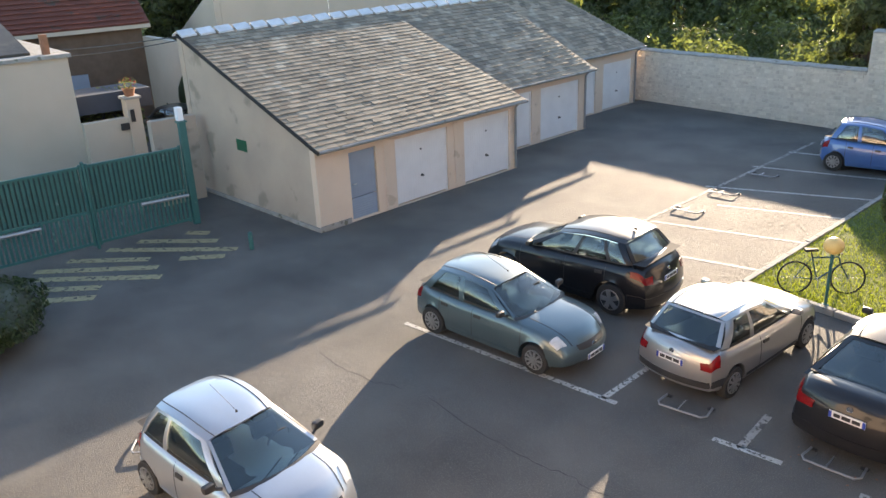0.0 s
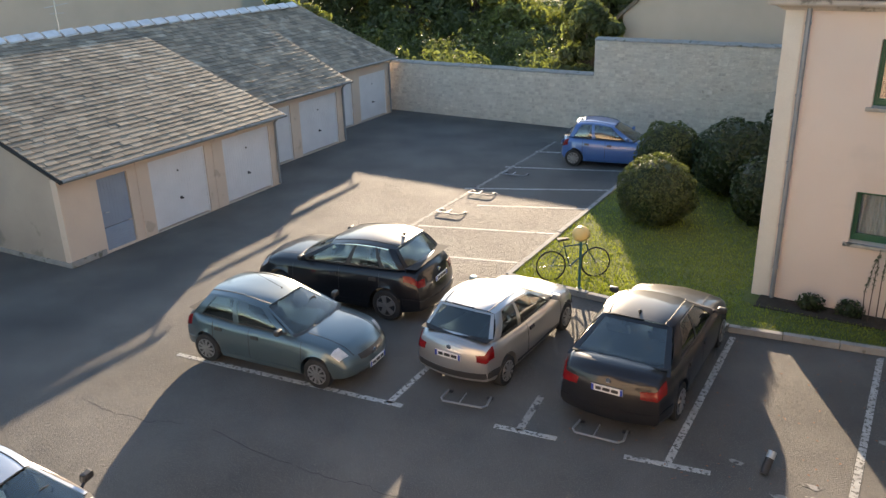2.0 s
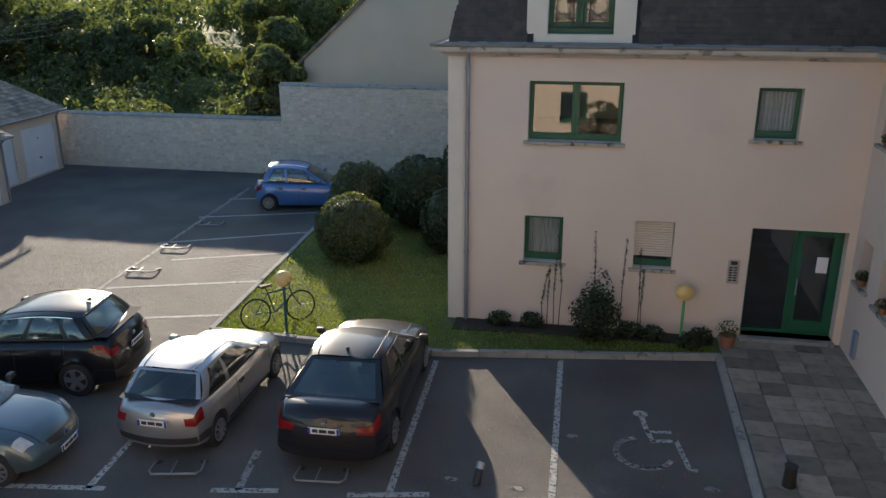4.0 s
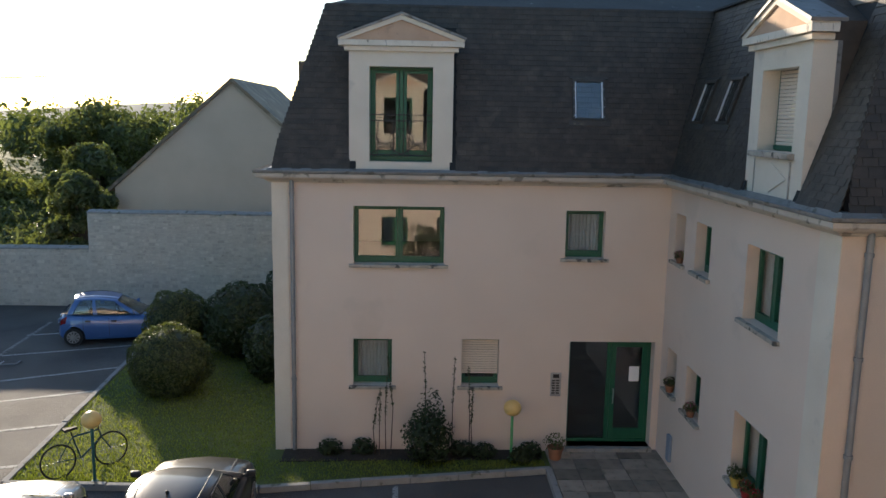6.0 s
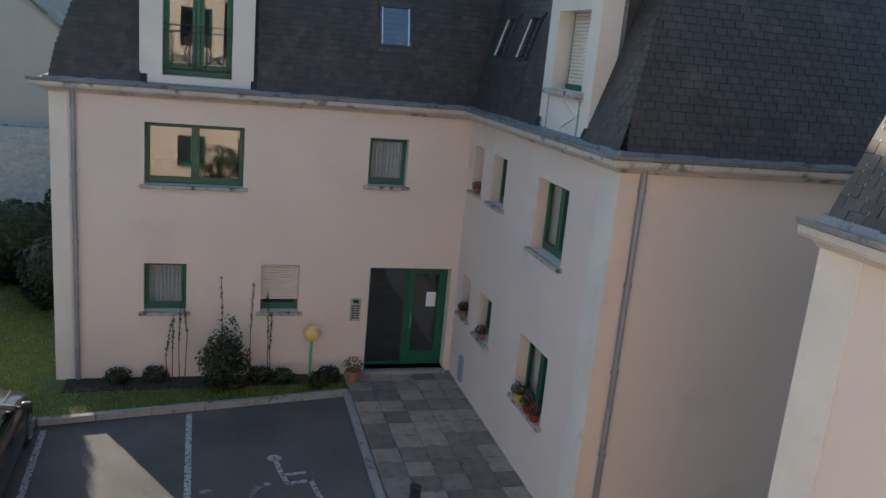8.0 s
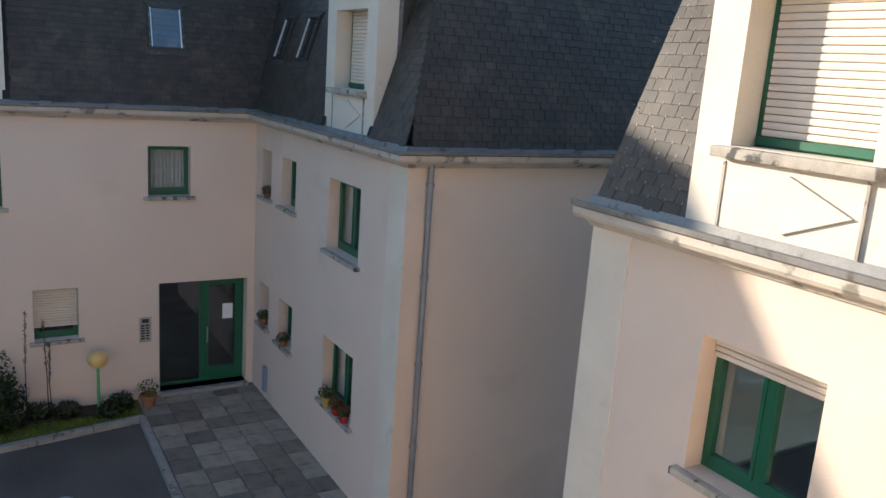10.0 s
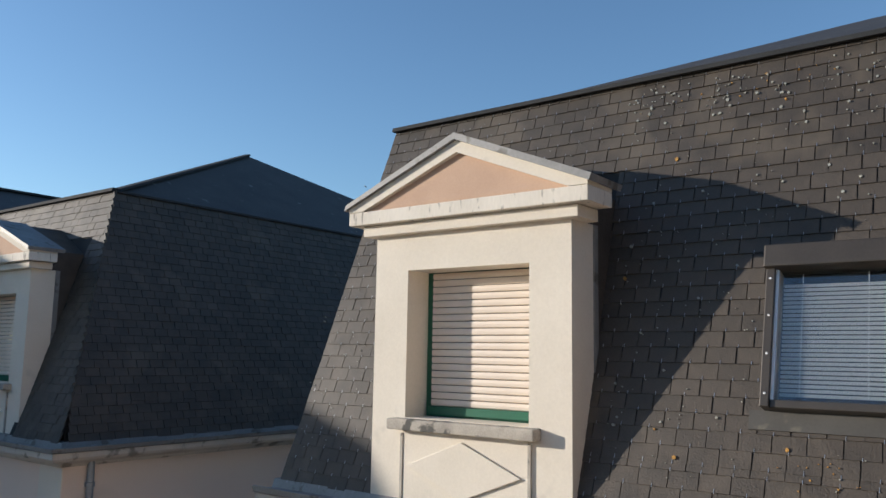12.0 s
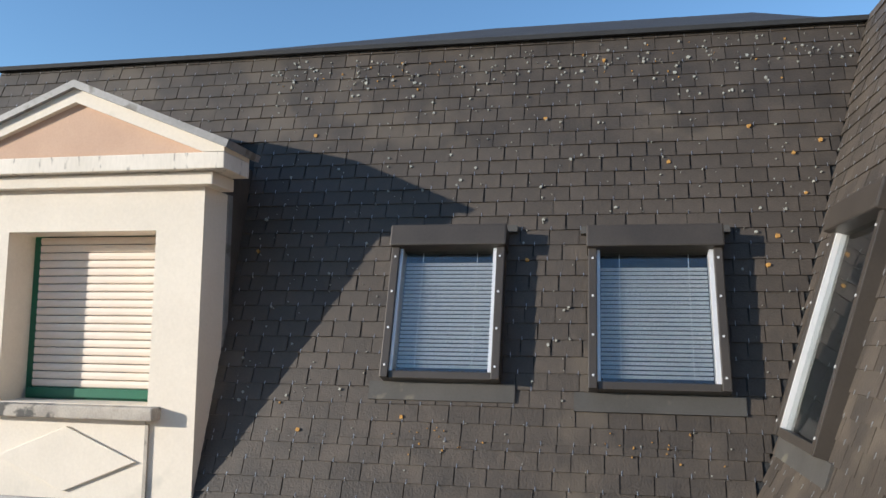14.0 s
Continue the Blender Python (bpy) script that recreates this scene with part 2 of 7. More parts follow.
YELLOW_PAINT = surface("worn_yellow_paint", (0.36, 0.31, 0.17), (0.24, 0.21, 0.13), 0.85, 5, 60, 0.4, spots=(0.07, 0.067, 0.062), spot_scale=8, spot_cut=0.56)
# dark colour of the sheet added behind the upper gate bars
GATE_DARK_BACK = surface("gate_dark_back", (0.018, 0.055, 0.058), (0.013, 0.042, 0.045), 0.6, 3, 60, 0.1)
CRACK = surface("tar_crack", (0.06, 0.058, 0.055), (0.045, 0.043, 0.04), 0.9, 6, 60, 0.3)
CONCRETE = surface("kerb_concrete", (0.34, 0.33, 0.31), (0.24, 0.235, 0.22), 0.9, 4, 70, 0.4, spots=(0.14, 0.14, 0.11), spot_scale=5, spot_cut=0.6)
SLAB = surface("paving_slab", (0.29, 0.255, 0.21), (0.20, 0.178, 0.15), 0.88, 4, 80, 0.35, vary=0.36, spots=(0.14, 0.14, 0.11), spot_scale=6, spot_cut=0.63)
GRASS_BED = surface("lawn_soil", (0.11, 0.135, 0.03), (0.07, 0.095, 0.022), 0.95, 3, 60, 0.9, depth=0.04)
BLADE = surface("grass_blades", (0.22, 0.25, 0.045), (0.14, 0.18, 0.03), 0.7, 2, 10, 0, vary=0.35)
EARTH = surface("flower_bed_earth", (0.05, 0.038, 0.028), (0.03, 0.023, 0.017), 0.95, 6, 50, 0.9, depth=0.04)
# about a third darker than the front render below
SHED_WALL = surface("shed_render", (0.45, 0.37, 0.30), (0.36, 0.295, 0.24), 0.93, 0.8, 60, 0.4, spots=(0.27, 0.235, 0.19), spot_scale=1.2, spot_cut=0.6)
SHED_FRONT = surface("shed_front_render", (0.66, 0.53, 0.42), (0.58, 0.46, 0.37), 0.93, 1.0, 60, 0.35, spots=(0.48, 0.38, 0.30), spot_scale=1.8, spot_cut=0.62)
SHED_TILE = surface("shed_roof_slate", (0.27, 0.21, 0.148), (0.14, 0.113, 0.083), 0.75, 1.2, 60, 0.4, spots=(0.30, 0.25, 0.19), spot_scale=1.6, spot_cut=0.56, vary=0.38)
GARAGE = surface("garage_white_metal", (0.70, 0.70, 0.71), (0.62, 0.62, 0.63), 0.5, 2, 60, 0.05)
GREY_DOOR = surface("blue_grey_door", (0.26, 0.31, 0.38), (0.22, 0.265, 0.33), 0.55, 2, 60, 0.08)
STONE = surface("rubble_stone", (0.62, 0.58, 0.51), (0.46, 0.43, 0.37), 0.92, 5, 60, 0.6, vary=0.14, depth=0.03)
MORTAR = surface("lime_mortar", (0.60, 0.56, 0.49), (0.50, 0.46, 0.40), 0.95, 3, 60, 0.5)
CREAM = surface("cream_render", (0.50, 0.43, 0.35), (0.43, 0.37, 0.30), 0.92, 0.7, 60, 0.2)
RED_TILE = surface("red_clay_tile", (0.22, 0.065, 0.045), (0.14, 0.045, 0.035), 0.85, 1.2, 50, 0.5, vary=0.25, spots=(0.09, 0.06, 0.05), spot_scale=2, spot_cut=0.6)
BRICK = surface("brown_brick", (0.20, 0.13, 0.09), (0.14, 0.09, 0.06), 0.9, 3, 60, 0.4, vary=0.2)
WOOD = surface("grey_wood", (0.17, 0.13, 0.10), (0.11, 0.085, 0.065), 0.85, 4, 60, 0.4, stretch=(1, 1, 0.2))
BLACK = surface("black_rubber", (0.022, 0.022, 0.023), (0.015, 0.015, 0.016), 0.75, 8, 80, 0.1)
TRIM = surface("black_plastic_trim", (0.03, 0.03, 0.032), (0.022, 0.022, 0.024), 0.5, 8, 80, 0.05)
STEEL = surface("galvanised_steel", (0.50, 0.51, 0.52), (0.36, 0.37, 0.38), 0.4, 8, 60, 0.1, metal=0.8)
RIM = surface("silver_wheel_cover", (0.46, 0.47, 0.48), (0.34, 0.35, 0.36), 0.3, 8, 60, 0.03, metal=0.8)
CHROME = surface("chrome", (0.8, 0.8, 0.82), (0.75, 0.75, 0.77), 0.12, 8, 60, 0.0, metal=1.0)
TAIL = surface("red_lamp_glass", (0.24, 0.006, 0.008), (0.13, 0.004, 0.006), 0.2, 12, 60, 0.0, coat=0.4, spec=0.2)
HEADLAMP = surface("clear_lamp_glass", (0.62, 0.64, 0.66), (0.42, 0.44, 0.46), 0.1, 14, 60, 0.0, coat=1.0)
PLATE = surface("plate_white", (0.78, 0.78, 0.77), (0.7, 0.7, 0.69), 0.4, 5, 60, 0.0)
PLATE_BLUE = surface("plate_blue", (0.02, 0.06, 0.35), (0.02, 0.05, 0.3), 0.4, 5, 60, 0.0)
SEAT = surface("dark_seat_cloth", (0.035, 0.035, 0.038), (0.025, 0.025, 0.027), 0.9, 10, 90, 0.1)
GLOBE = surface("cream_lamp_globe", (0.80, 0.54, 0.20), (0.72, 0.48, 0.17), 0.3, 3, 50, 0.02)
LAMP_GREEN = surface("light_green_post", (0.10, 0.42, 0.16), (0.08, 0.34, 0.13), 0.45, 4, 60, 0.05)
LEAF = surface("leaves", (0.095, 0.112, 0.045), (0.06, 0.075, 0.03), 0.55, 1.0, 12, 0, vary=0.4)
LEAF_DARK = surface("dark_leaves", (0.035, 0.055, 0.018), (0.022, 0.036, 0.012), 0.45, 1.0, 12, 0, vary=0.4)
LEAF_LIGHT = surface("light_leaves", (0.15, 0.165, 0.055), (0.10, 0.12, 0.04), 0.55, 1.0, 12, 0, vary=0.4)
BARK = surface("bark", (0.10, 0.075, 0.055), (0.06, 0.046, 0.035), 0.95, 6, 50, 0.8, depth=0.03)
TERRACOTTA = surface("terracotta", (0.32, 0.14, 0.08), (0.25, 0.11, 0.06), 0.85, 8, 60, 0.2)
PLANTER = surface("dark_planter", (0.045, 0.055, 0.075), (0.035, 0.042, 0.058), 0.7, 3, 60, 0.1)
PAPER = surface("white_paper", (0.82, 0.82, 0.82), (0.76, 0.76, 0.76), 0.8, 5, 60, 0.0)
PANE = glass("window_glass", (0.93, 0.96, 0.95), 1.75)
CAR_GLASS = glass("car_glass", (0.50, 0.58, 0.55), 1.8)
REAR_GLASS = glass("tinted_rear_glass", (0.30, 0.36, 0.34), 1.8)
DEWY_GLASS = glass("dewy_glass", (0.55, 0.62, 0.60), 1.6)
drops = DEWY_GLASS.node_tree.nodes
dew, dew_bump = drops.new("ShaderNodeTexNoise"), drops.new("ShaderNodeBump")
dew.inputs["Scale"].default_value, dew.inputs["Detail"].default_value = 90, 3
dew_bump.inputs["Strength"].default_value, dew_bump.inputs["Distance"].default_value = 0.35, 0.004
DEWY_GLASS.node_tree.links.new(dew.outputs["Fac"], dew_bump.inputs["Height"])
DEWY_GLASS.node_tree.links.new(dew_bump.outputs["Normal"], drops["Principled BSDF"].inputs["Normal"])
drops["Principled BSDF"].inputs["Roughness"].default_value = 0.06


def leafy(mat, tint=(1.3, 1.3, 0.75), share=0.4):
    """Lets light through thin leaves."""
    n, l = nodes_of(mat)
    b, out = n["Principled BSDF"], n["Material Output"]
    t, m = n.new("ShaderNodeBsdfTranslucent"), n.new("ShaderNodeMixShader")
    src = b.inputs["Base Color"].links[0].from_socket
    g = n.new("ShaderNodeMix")
    g.data_type, g.blend_type = "RGBA", "MULTIPLY"
    g.inputs["Factor"].default_value = 1.0
    l.new(src, g.inputs["A"])
    g.inputs["B"].default_value = (*[v * 1.6 for v in tint], 1)
    l.new(g.outputs["Result"], t.inputs["Color"])
    m.inputs["Fac"].default_value = share
    l.new(b.outputs[0], m.inputs[1])
    l.new(t.outputs[0], m.inputs[2])
    l.new(m.outputs[0], out.inputs["Surface"])


for one in (LEAF, LEAF_LIGHT, BLADE):
    leafy(one)
leafy(LEAF_DARK, share=0.3)


def paint(name, c, metal=0.35, coat=1.0, spec=0.5):
    return surface(name, c, tuple(v * 0.93 for v in c), 0.32, 2.0, 40, 0.0, metal=metal, coat=coat, spec=spec)

# ---- ground ----
Geo().box((-900, -900, -0.4), (900, 900, 0.0)).out("ground", ASPHALT, label="grey worn asphalt of the car park and the land beyond", category="ground", kind="structure")


def line(name, a, b, w=0.1, mat=ROAD_PAINT):
    a, b = Vector((*a, 0.0)), Vector((*b, 0.0))
    d = (b - a).normalized()
    s = Vector((-d.y, d.x, 0)) * w / 2
    g = Geo()
    g.prism([a - s, b - s, b + s, a + s], (0, 0, 0.004))
    return g.out(name, mat, label="worn white painted parking line on asphalt", category="road marking", group="parking lines", kind="structure")


for a, b in [((-11.75, 8.45), (-7.0, 9.15)), ((-7.25, 9.1), (-7.65, 14.6)), ((-11.0, 14.9), (-8.1, 15.75)), ((-11.9, 16.75), (-8.2, 18.0)), ((-11.4, 19.05), (-8.35, 20.3)), ((-12.6, 20.35), (-8.5, 22.3)), ((-12.7, 23.15), (-8.6, 24.6)), ((-12.75, 25.5), (-11.4, 25.9)), ((-5.4, 9.42), (-4.4, 9.6)), ((-3.35, 9.7), (-2.15, 9.95)), ((-2.75, 9.89), (-2.95, 14.35)), ((-0.9, 10.05), (0.3, 10.28)), ((-0.35, 10.2), (-0.48, 14.85)), ((1.95, 10.45), (2.6, 10.55)), ((-12.1, 3.55), (-11.2, 3.95)), ((-11.65, 3.75), (-11.0, 2.9))]:
    line("parking_line", a, b, 0.11)
for a, b in [((-5.0, 9.5), (-5.15, 10.6)), ((-11.9, 14.3), (-12.75, 27.2))]:
    line("parking_line", a, b, 0.12, FADED_PAINT)

# yellow hatching before the gate
for a, b in [((-20.23, 7.51), (-19.75, 7.95)), ((-20.51, 6.3), (-19.03, 7.84)), ((-20.48, 5.48), (-18.08, 7.93)), ((-18.52, 6.59), (-17.87, 7.49)), ((-20.41, 4.48), (-19.04, 6.03)), ((-20.26, 3.67), (-18.37, 5.98)), ((-19.7, 3.56), (-17.73, 5.8)), ((-19, 3.44), (-18.13, 4.53)), ((-18.27, 3.36), (-17.64, 4.24))]:
    tagged(line("hatch_line", a, b, 0.27, YELLOW_PAINT), "worn pale yellow hatching stripe on asphalt", "road marking", "hatching stripes", "structure")

# wheelchair symbol and the bay number
def stroke(g, pts, w):
    for a, b in zip(pts, pts[1:]):
        a, b = Vector((*a, 0)), Vector((*b, 0))
        d = (b - a).normalized()
        s = Vector((-d.y, d.x, 0)) * w / 2
        e = d * w * 0.3
        g.prism([a - s - e, b - s + e, b + s + e, a + s - e], (0, 0, 0.005))


g = Geo()
stroke(g, [(1.05, 12.85), (1.12, 12.4), (1.2, 12.1), (1.58, 12.18), (1.72, 11.4), (1.82, 11.35)], 0.085)
stroke(g, [(1.14, 12.38), (1.5, 12.44)], 0.08)
stroke(g, [(1.04 + 0.45 * math.cos(a), 11.72 + 0.45 * math.sin(a)) for a in [radians(v) for v in range(110, 345, 15)]], 0.09)
g.prism([(1.03 + 0.13 * math.cos(k), 12.98 + 0.11 * math.sin(k), 0) for k in [radians(30 * j) for j in range(12)]], (0, 0, 0.005))
g.out("wheelchair_symbol", ROAD_PAINT, label="worn white painted wheelchair symbol on asphalt", category="road marking", kind="structure")
txt = new("bay_number", bpy.data.curves.new("bay_number", "FONT"))
txt.data.body, txt.data.size, txt.data.extrude = "24", 0.38, 0.002
txt.data.materials.append(ROAD_PAINT)
txt.matrix_world = pose(1.0, 10.18, 0.003, 0, 0, 5)
tagged(txt, "worn white painted number on the asphalt of a bay", "road marking", kind="structure")

# cracks in the asphalt
def crack(pts):
    g = Geo()
    for a, b in zip(pts, pts[1:]):
        n = 6
        path = [Vector((*a, 0.0)).lerp(Vector((*b, 0.0)), k / n) + Vector((random.uniform(-0.04, 0.04), random.uniform(-0.04, 0.04), 0)) * (0 < k < n) for k in range(n + 1)]
        for p, q in zip(path, path[1:]):
            d = (q - p).normalized()
            s = Vector((-d.y, d.x, 0)) * random.uniform(0.002, 0.008)
            g.prism([p - s, q - s, q + s, p + s], (0, 0, 0.003))
    g.out("asphalt_crack", CRACK, label="thin dark crack running through the asphalt", category="crack", kind="structure")


crack([(-11.96, 6.56), (-11.3, 6.5), (-10.4, 6.62), (-9.8, 6.9)])
crack([(-9.24, 7.03), (-8.05, 6.97), (-7.1, 7.0), (-6.3, 7.16), (-5.5, 7.22)])

# ---- lawn, kerbs, bed and paved path ----
LAWN = [(-7.95, 14.75), (-3.1, 14.65), (2.72, 15.55), (2.72, 16.4), (-3.1, 16.4), (-3.1, 29.4), (-8.75, 29.4), (-8.35, 21.9)]
Geo().prism([(x, y, 0.0) for x, y in LAWN], (0, 0, 0.09)).out("lawn", GRASS_BED, label="damp green lawn with moss beside the car park", category="lawn", kind="structure")
Geo().prism([(-2.9, 15.75, 0.09), (2.6, 15.95, 0.09), (2.6, 16.39, 0.09), (-2.9, 16.39, 0.09)], (0, 0, 0.02)).out("flower_bed", EARTH, label="dark earth flower bed along the rendered wall", category="flower bed", kind="structure")


def kerb_run(pts, w=0.13, h=0.13, step=1.0):
    for a, b in zip(pts, pts[1:]):
        a, b = Vector((*a, 0)), Vector((*b, 0))
        n = max(1, round((b - a).length / step))
        d = (b - a) / n
        s = Vector((-d.y, d.x, 0)).normalized() * w / 2
        for k in range(n):
            p, q = a + d * k + d * 0.006, a + d * (k + 1) - d * 0.006
            Geo().prism([p - s, q - s, q + s, p + s], (0, 0, h + random.uniform(-0.008, 0.008))).out("kerb_stone", CONCRETE, kerb, bevel=0.012)


kerb = thing("kerb", label="pale concrete kerb stones edging the lawn and path", category="kerb", kind="structure")
kerb_run([(-8.42, 21.9), (-8.02, 14.72), (-3.1, 14.58), (2.7, 15.48)])
kerb_run([(-8.8, 29.3), (-8.42, 21.9)])
kerb_run([(2.66, 15.42), (2.62, 8.0), (2.6, 0.2)])
Geo().box((2.72, -0.6, 0.0), (9.5, 16.7, 0.085)).out("paved_path_bed", CONCRETE, label="concrete bed under the paving slabs", category="path", kind="structure")
path = thing("paved_path", label="grey and pale square paving slabs to the entrance", category="path", kind="structure")
slab = Geo().box((-0.245, -0.245, 0), (0.245, 0.245, 0.04)).mesh("slab", SLAB, bevel=0.006)
for i in range(5):
    for j in range(24):
        o = new("slab", slab)
        o.parent = path
        o.matrix_world = pose(2.98 + 0.5 * i, 16.15 - 0.5 * j, 0.086 + random.uniform(0, 0.007), random.uniform(-0.6, 0.6), random.uniform(-0.6, 0.6), 90 * random.randrange(4))

# ---- the apartment blocks ----
MA = wall_frame((-3.1, 16.4, 0), X, -Y)
MB = wall_frame((5.15, 16.4, 0), -Y, -X)
MB2 = wall_frame((5.15, 9.62, 0), X, -Y)
MC = wall_frame((5.08, 5.62, 0), -Y, -X)
MD = wall_frame((5.08, -0.6, 0), -X, Y)
TOP, TH = 6.1, 0.35

A_WIN = [(1.67, 3.55, 4.18, 5.39), (6.08, 6.90, 4.35, 5.35), (1.66, 2.48, 1.55, 2.57), (3.97, 4.76, 1.55, 2.58)]
A_DOOR = (6.27, 8.10, 0.2, 2.55)
B_WIN = [(0.42, 1.0, 4.42, 5.38), (1.62, 2.4, 4.42, 5.36), (4.0, 5.28, 4.1, 5.32), (0.42, 1.0, 1.7, 2.58), (1.62, 2.4, 1.66, 2.56), (4.0, 5.28, 1.38, 2.56)]
C_WIN = [(1.38, 2.50, 4.05, 5.24), (1.38, 2.50, 1.4, 2.56)]
D_WIN = [(3.2, 4.4, 4.3, 5.4), (5.65, 6.75, 4.3, 5.4), (8.1, 9.2, 4.3, 5.4), (3.2, 4.4, 1.75, 3.0), (5.65, 6.75, 1.75, 3.0), (8.1, 9.2, 1.75, 3.0)]
wall_a = wall_geo(MA, 0, 8.25, 0, TOP, TH, A_WIN + [A_DOOR]).out("wall_entrance", PEACH, label="peach rendered two-storey wall with the entrance", category="wall", kind="structure")
wall_b = wall_geo(MB, 0, 6.78, 0, TOP, TH, B_WIN).out("wall_side_wing", PEACH, label="peach rendered wall of the side wing", category="wall", kind="structure")
wall_b2 = wall_geo(MB2, 0.36, 12, 0, TOP, TH).out("wall_wing_end", PEACH, label="plain peach rendered end wall of the wing", category="wall", kind="structure")
wall_c = wall_geo(MC, -0.07, 6.22, 0, TOP, TH, C_WIN).out("wall_near_wing", PEACH, label="peach rendered wall of the near wing", category="wall", kind="structure")
wall_d = wall_geo(MD, 0, 14, 0, TOP, TH, D_WIN).out("wall_camera_side", PEACH, label="peach rendered wall under the viewpoint", category="wall", kind="structure")
Geo().box((5.44, 5.34, 0), (14, 5.69, TOP)).out("wall_near_wing_end", PEACH, label="plain peach rendered end wall of the near wing", category="wall", kind="structure")
Geo().box((-3.1, 16.76, 0), (-2.75, 26.6, TOP)).out("wall_gable_side", PEACH, label="plain peach rendered side wall", category="wall", kind="structure")
Geo().box((-9.0, -11.0, 0), (-8.65, -0.96, TOP)).out("wall_camera_block_end", PEACH, label="plain peach rendered end wall", category="wall", kind="structure")
Geo().box((-3.1, 26.25, 0), (17.5, 26.6, TOP)).out("wall_rear", PEACH, label="plain peach rendered rear wall", category="wall", kind="structure")
# added floors inside, coloured like unlit rooms, keep the rooms dark
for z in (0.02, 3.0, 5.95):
    Geo().box((-2.7, 16.8, z), (17.0, 26.2, z + 0.15)).box((5.55, 10.0, z), (17.0, 16.8, z + 0.15)).out("unlit_room_slab", UNLIT_ROOM, label="added dark floor slab that keeps the rooms unlit", category="floor", kind="structure")
    Geo().box((5.5, -10.5, z), (13.5, 5.25, z + 0.15)).box((-8.6, -10.5, z), (5.5, -1.0, z + 0.15)).out("unlit_room_slab", UNLIT_ROOM, label="added dark floor slab that keeps the rooms unlit", category="floor", kind="structure")

# pale corner strips
def strip(name, m, u0, u1, z0=0.0, z1=TOP - 0.2, d=0.012):
    Geo(m).box((u0, -0.004, z0), (u1, d, z1)).out(name, WHITE_STONE, label="pale smooth corner strip on the rendered wall", category="corner strip", kind="structure")


strip("corner_strip", MA, 0.0, 0.33)
strip("corner_strip", MB, 6.25, 6.792)
strip("corner_strip", MC, -0.07, 0.44)


def cornice(pts, name):
    """A stone moulding with a zinc gutter, swept with mitred corners along a plan line whose outer side lies to its right."""
    pts = [Vector((*p, 0)) for p in pts]
    def shifted(d):
        out = []
        for k, p in enumerate(pts):
            dirs = [(b - a).normalized() for a, b in ((pts[k - 1], p) if k else (None, None), (p, pts[k + 1]) if k + 1 < len(pts) else (None, None)) if a is not None]
            ns = [Vector((e.y, -e.x, 0)) for e in dirs]
            n = sum(ns, Vector()) / len(ns)
            out.append(p + n * (d / n.dot(ns[0])))
        return out
    def sweep(prof, mat, nm, label):
        cols = [[q + Vector((0, 0, z)) for q in shifted(d)] for d, z in prof]
        g = Geo()
        g.grid([[c[k] for c in cols] for k in range(len(pts))], wrap=True)
        n = len(prof)
        g.face(*[c[0] for c in cols])
        g.face(*[c[-1] for c in cols])
        g.out(nm, mat, label=label, category="cornice" if mat is CORNICE else "gutter", kind="structure", weld=True)
    sweep([(-0.02, 5.85), (0.06, 5.86), (0.09, 5.90), (0.17, 5.94), (0.26, 5.955), (0.285, 5.99), (0.285, 6.05), (-0.02, 6.05)], CORNICE, name, "weathered stone cornice under the roof edge")
    sweep([(-0.1, 6.054), (0.29, 6.054), (0.315, 6.07), (0.325, 6.115), (0.31, 6.12), (0.29, 6.08), (0.10, 6.08), (0.07, 6.15), (-0.1, 6.15)], ZINC, "gutter", "grey zinc gutter along the roof edge")


cornice([(-3.1, 26.6), (-3.1, 16.4), (5.15, 16.4), (5.15, 9.62), (17, 9.62)][::1], "cornice_courtyard")
cornice([(5.08, 5.69), (5.08, -0.6), (-9.0, -0.6)], "cornice_near")

# ---- mansard roofs ----
BRK, SET = 9.52, 1.02          # height of the break and how far it stands back from the wall
PROFILE = [(0.06, 6.13), (-0.10, 6.6), (-SET, BRK)]


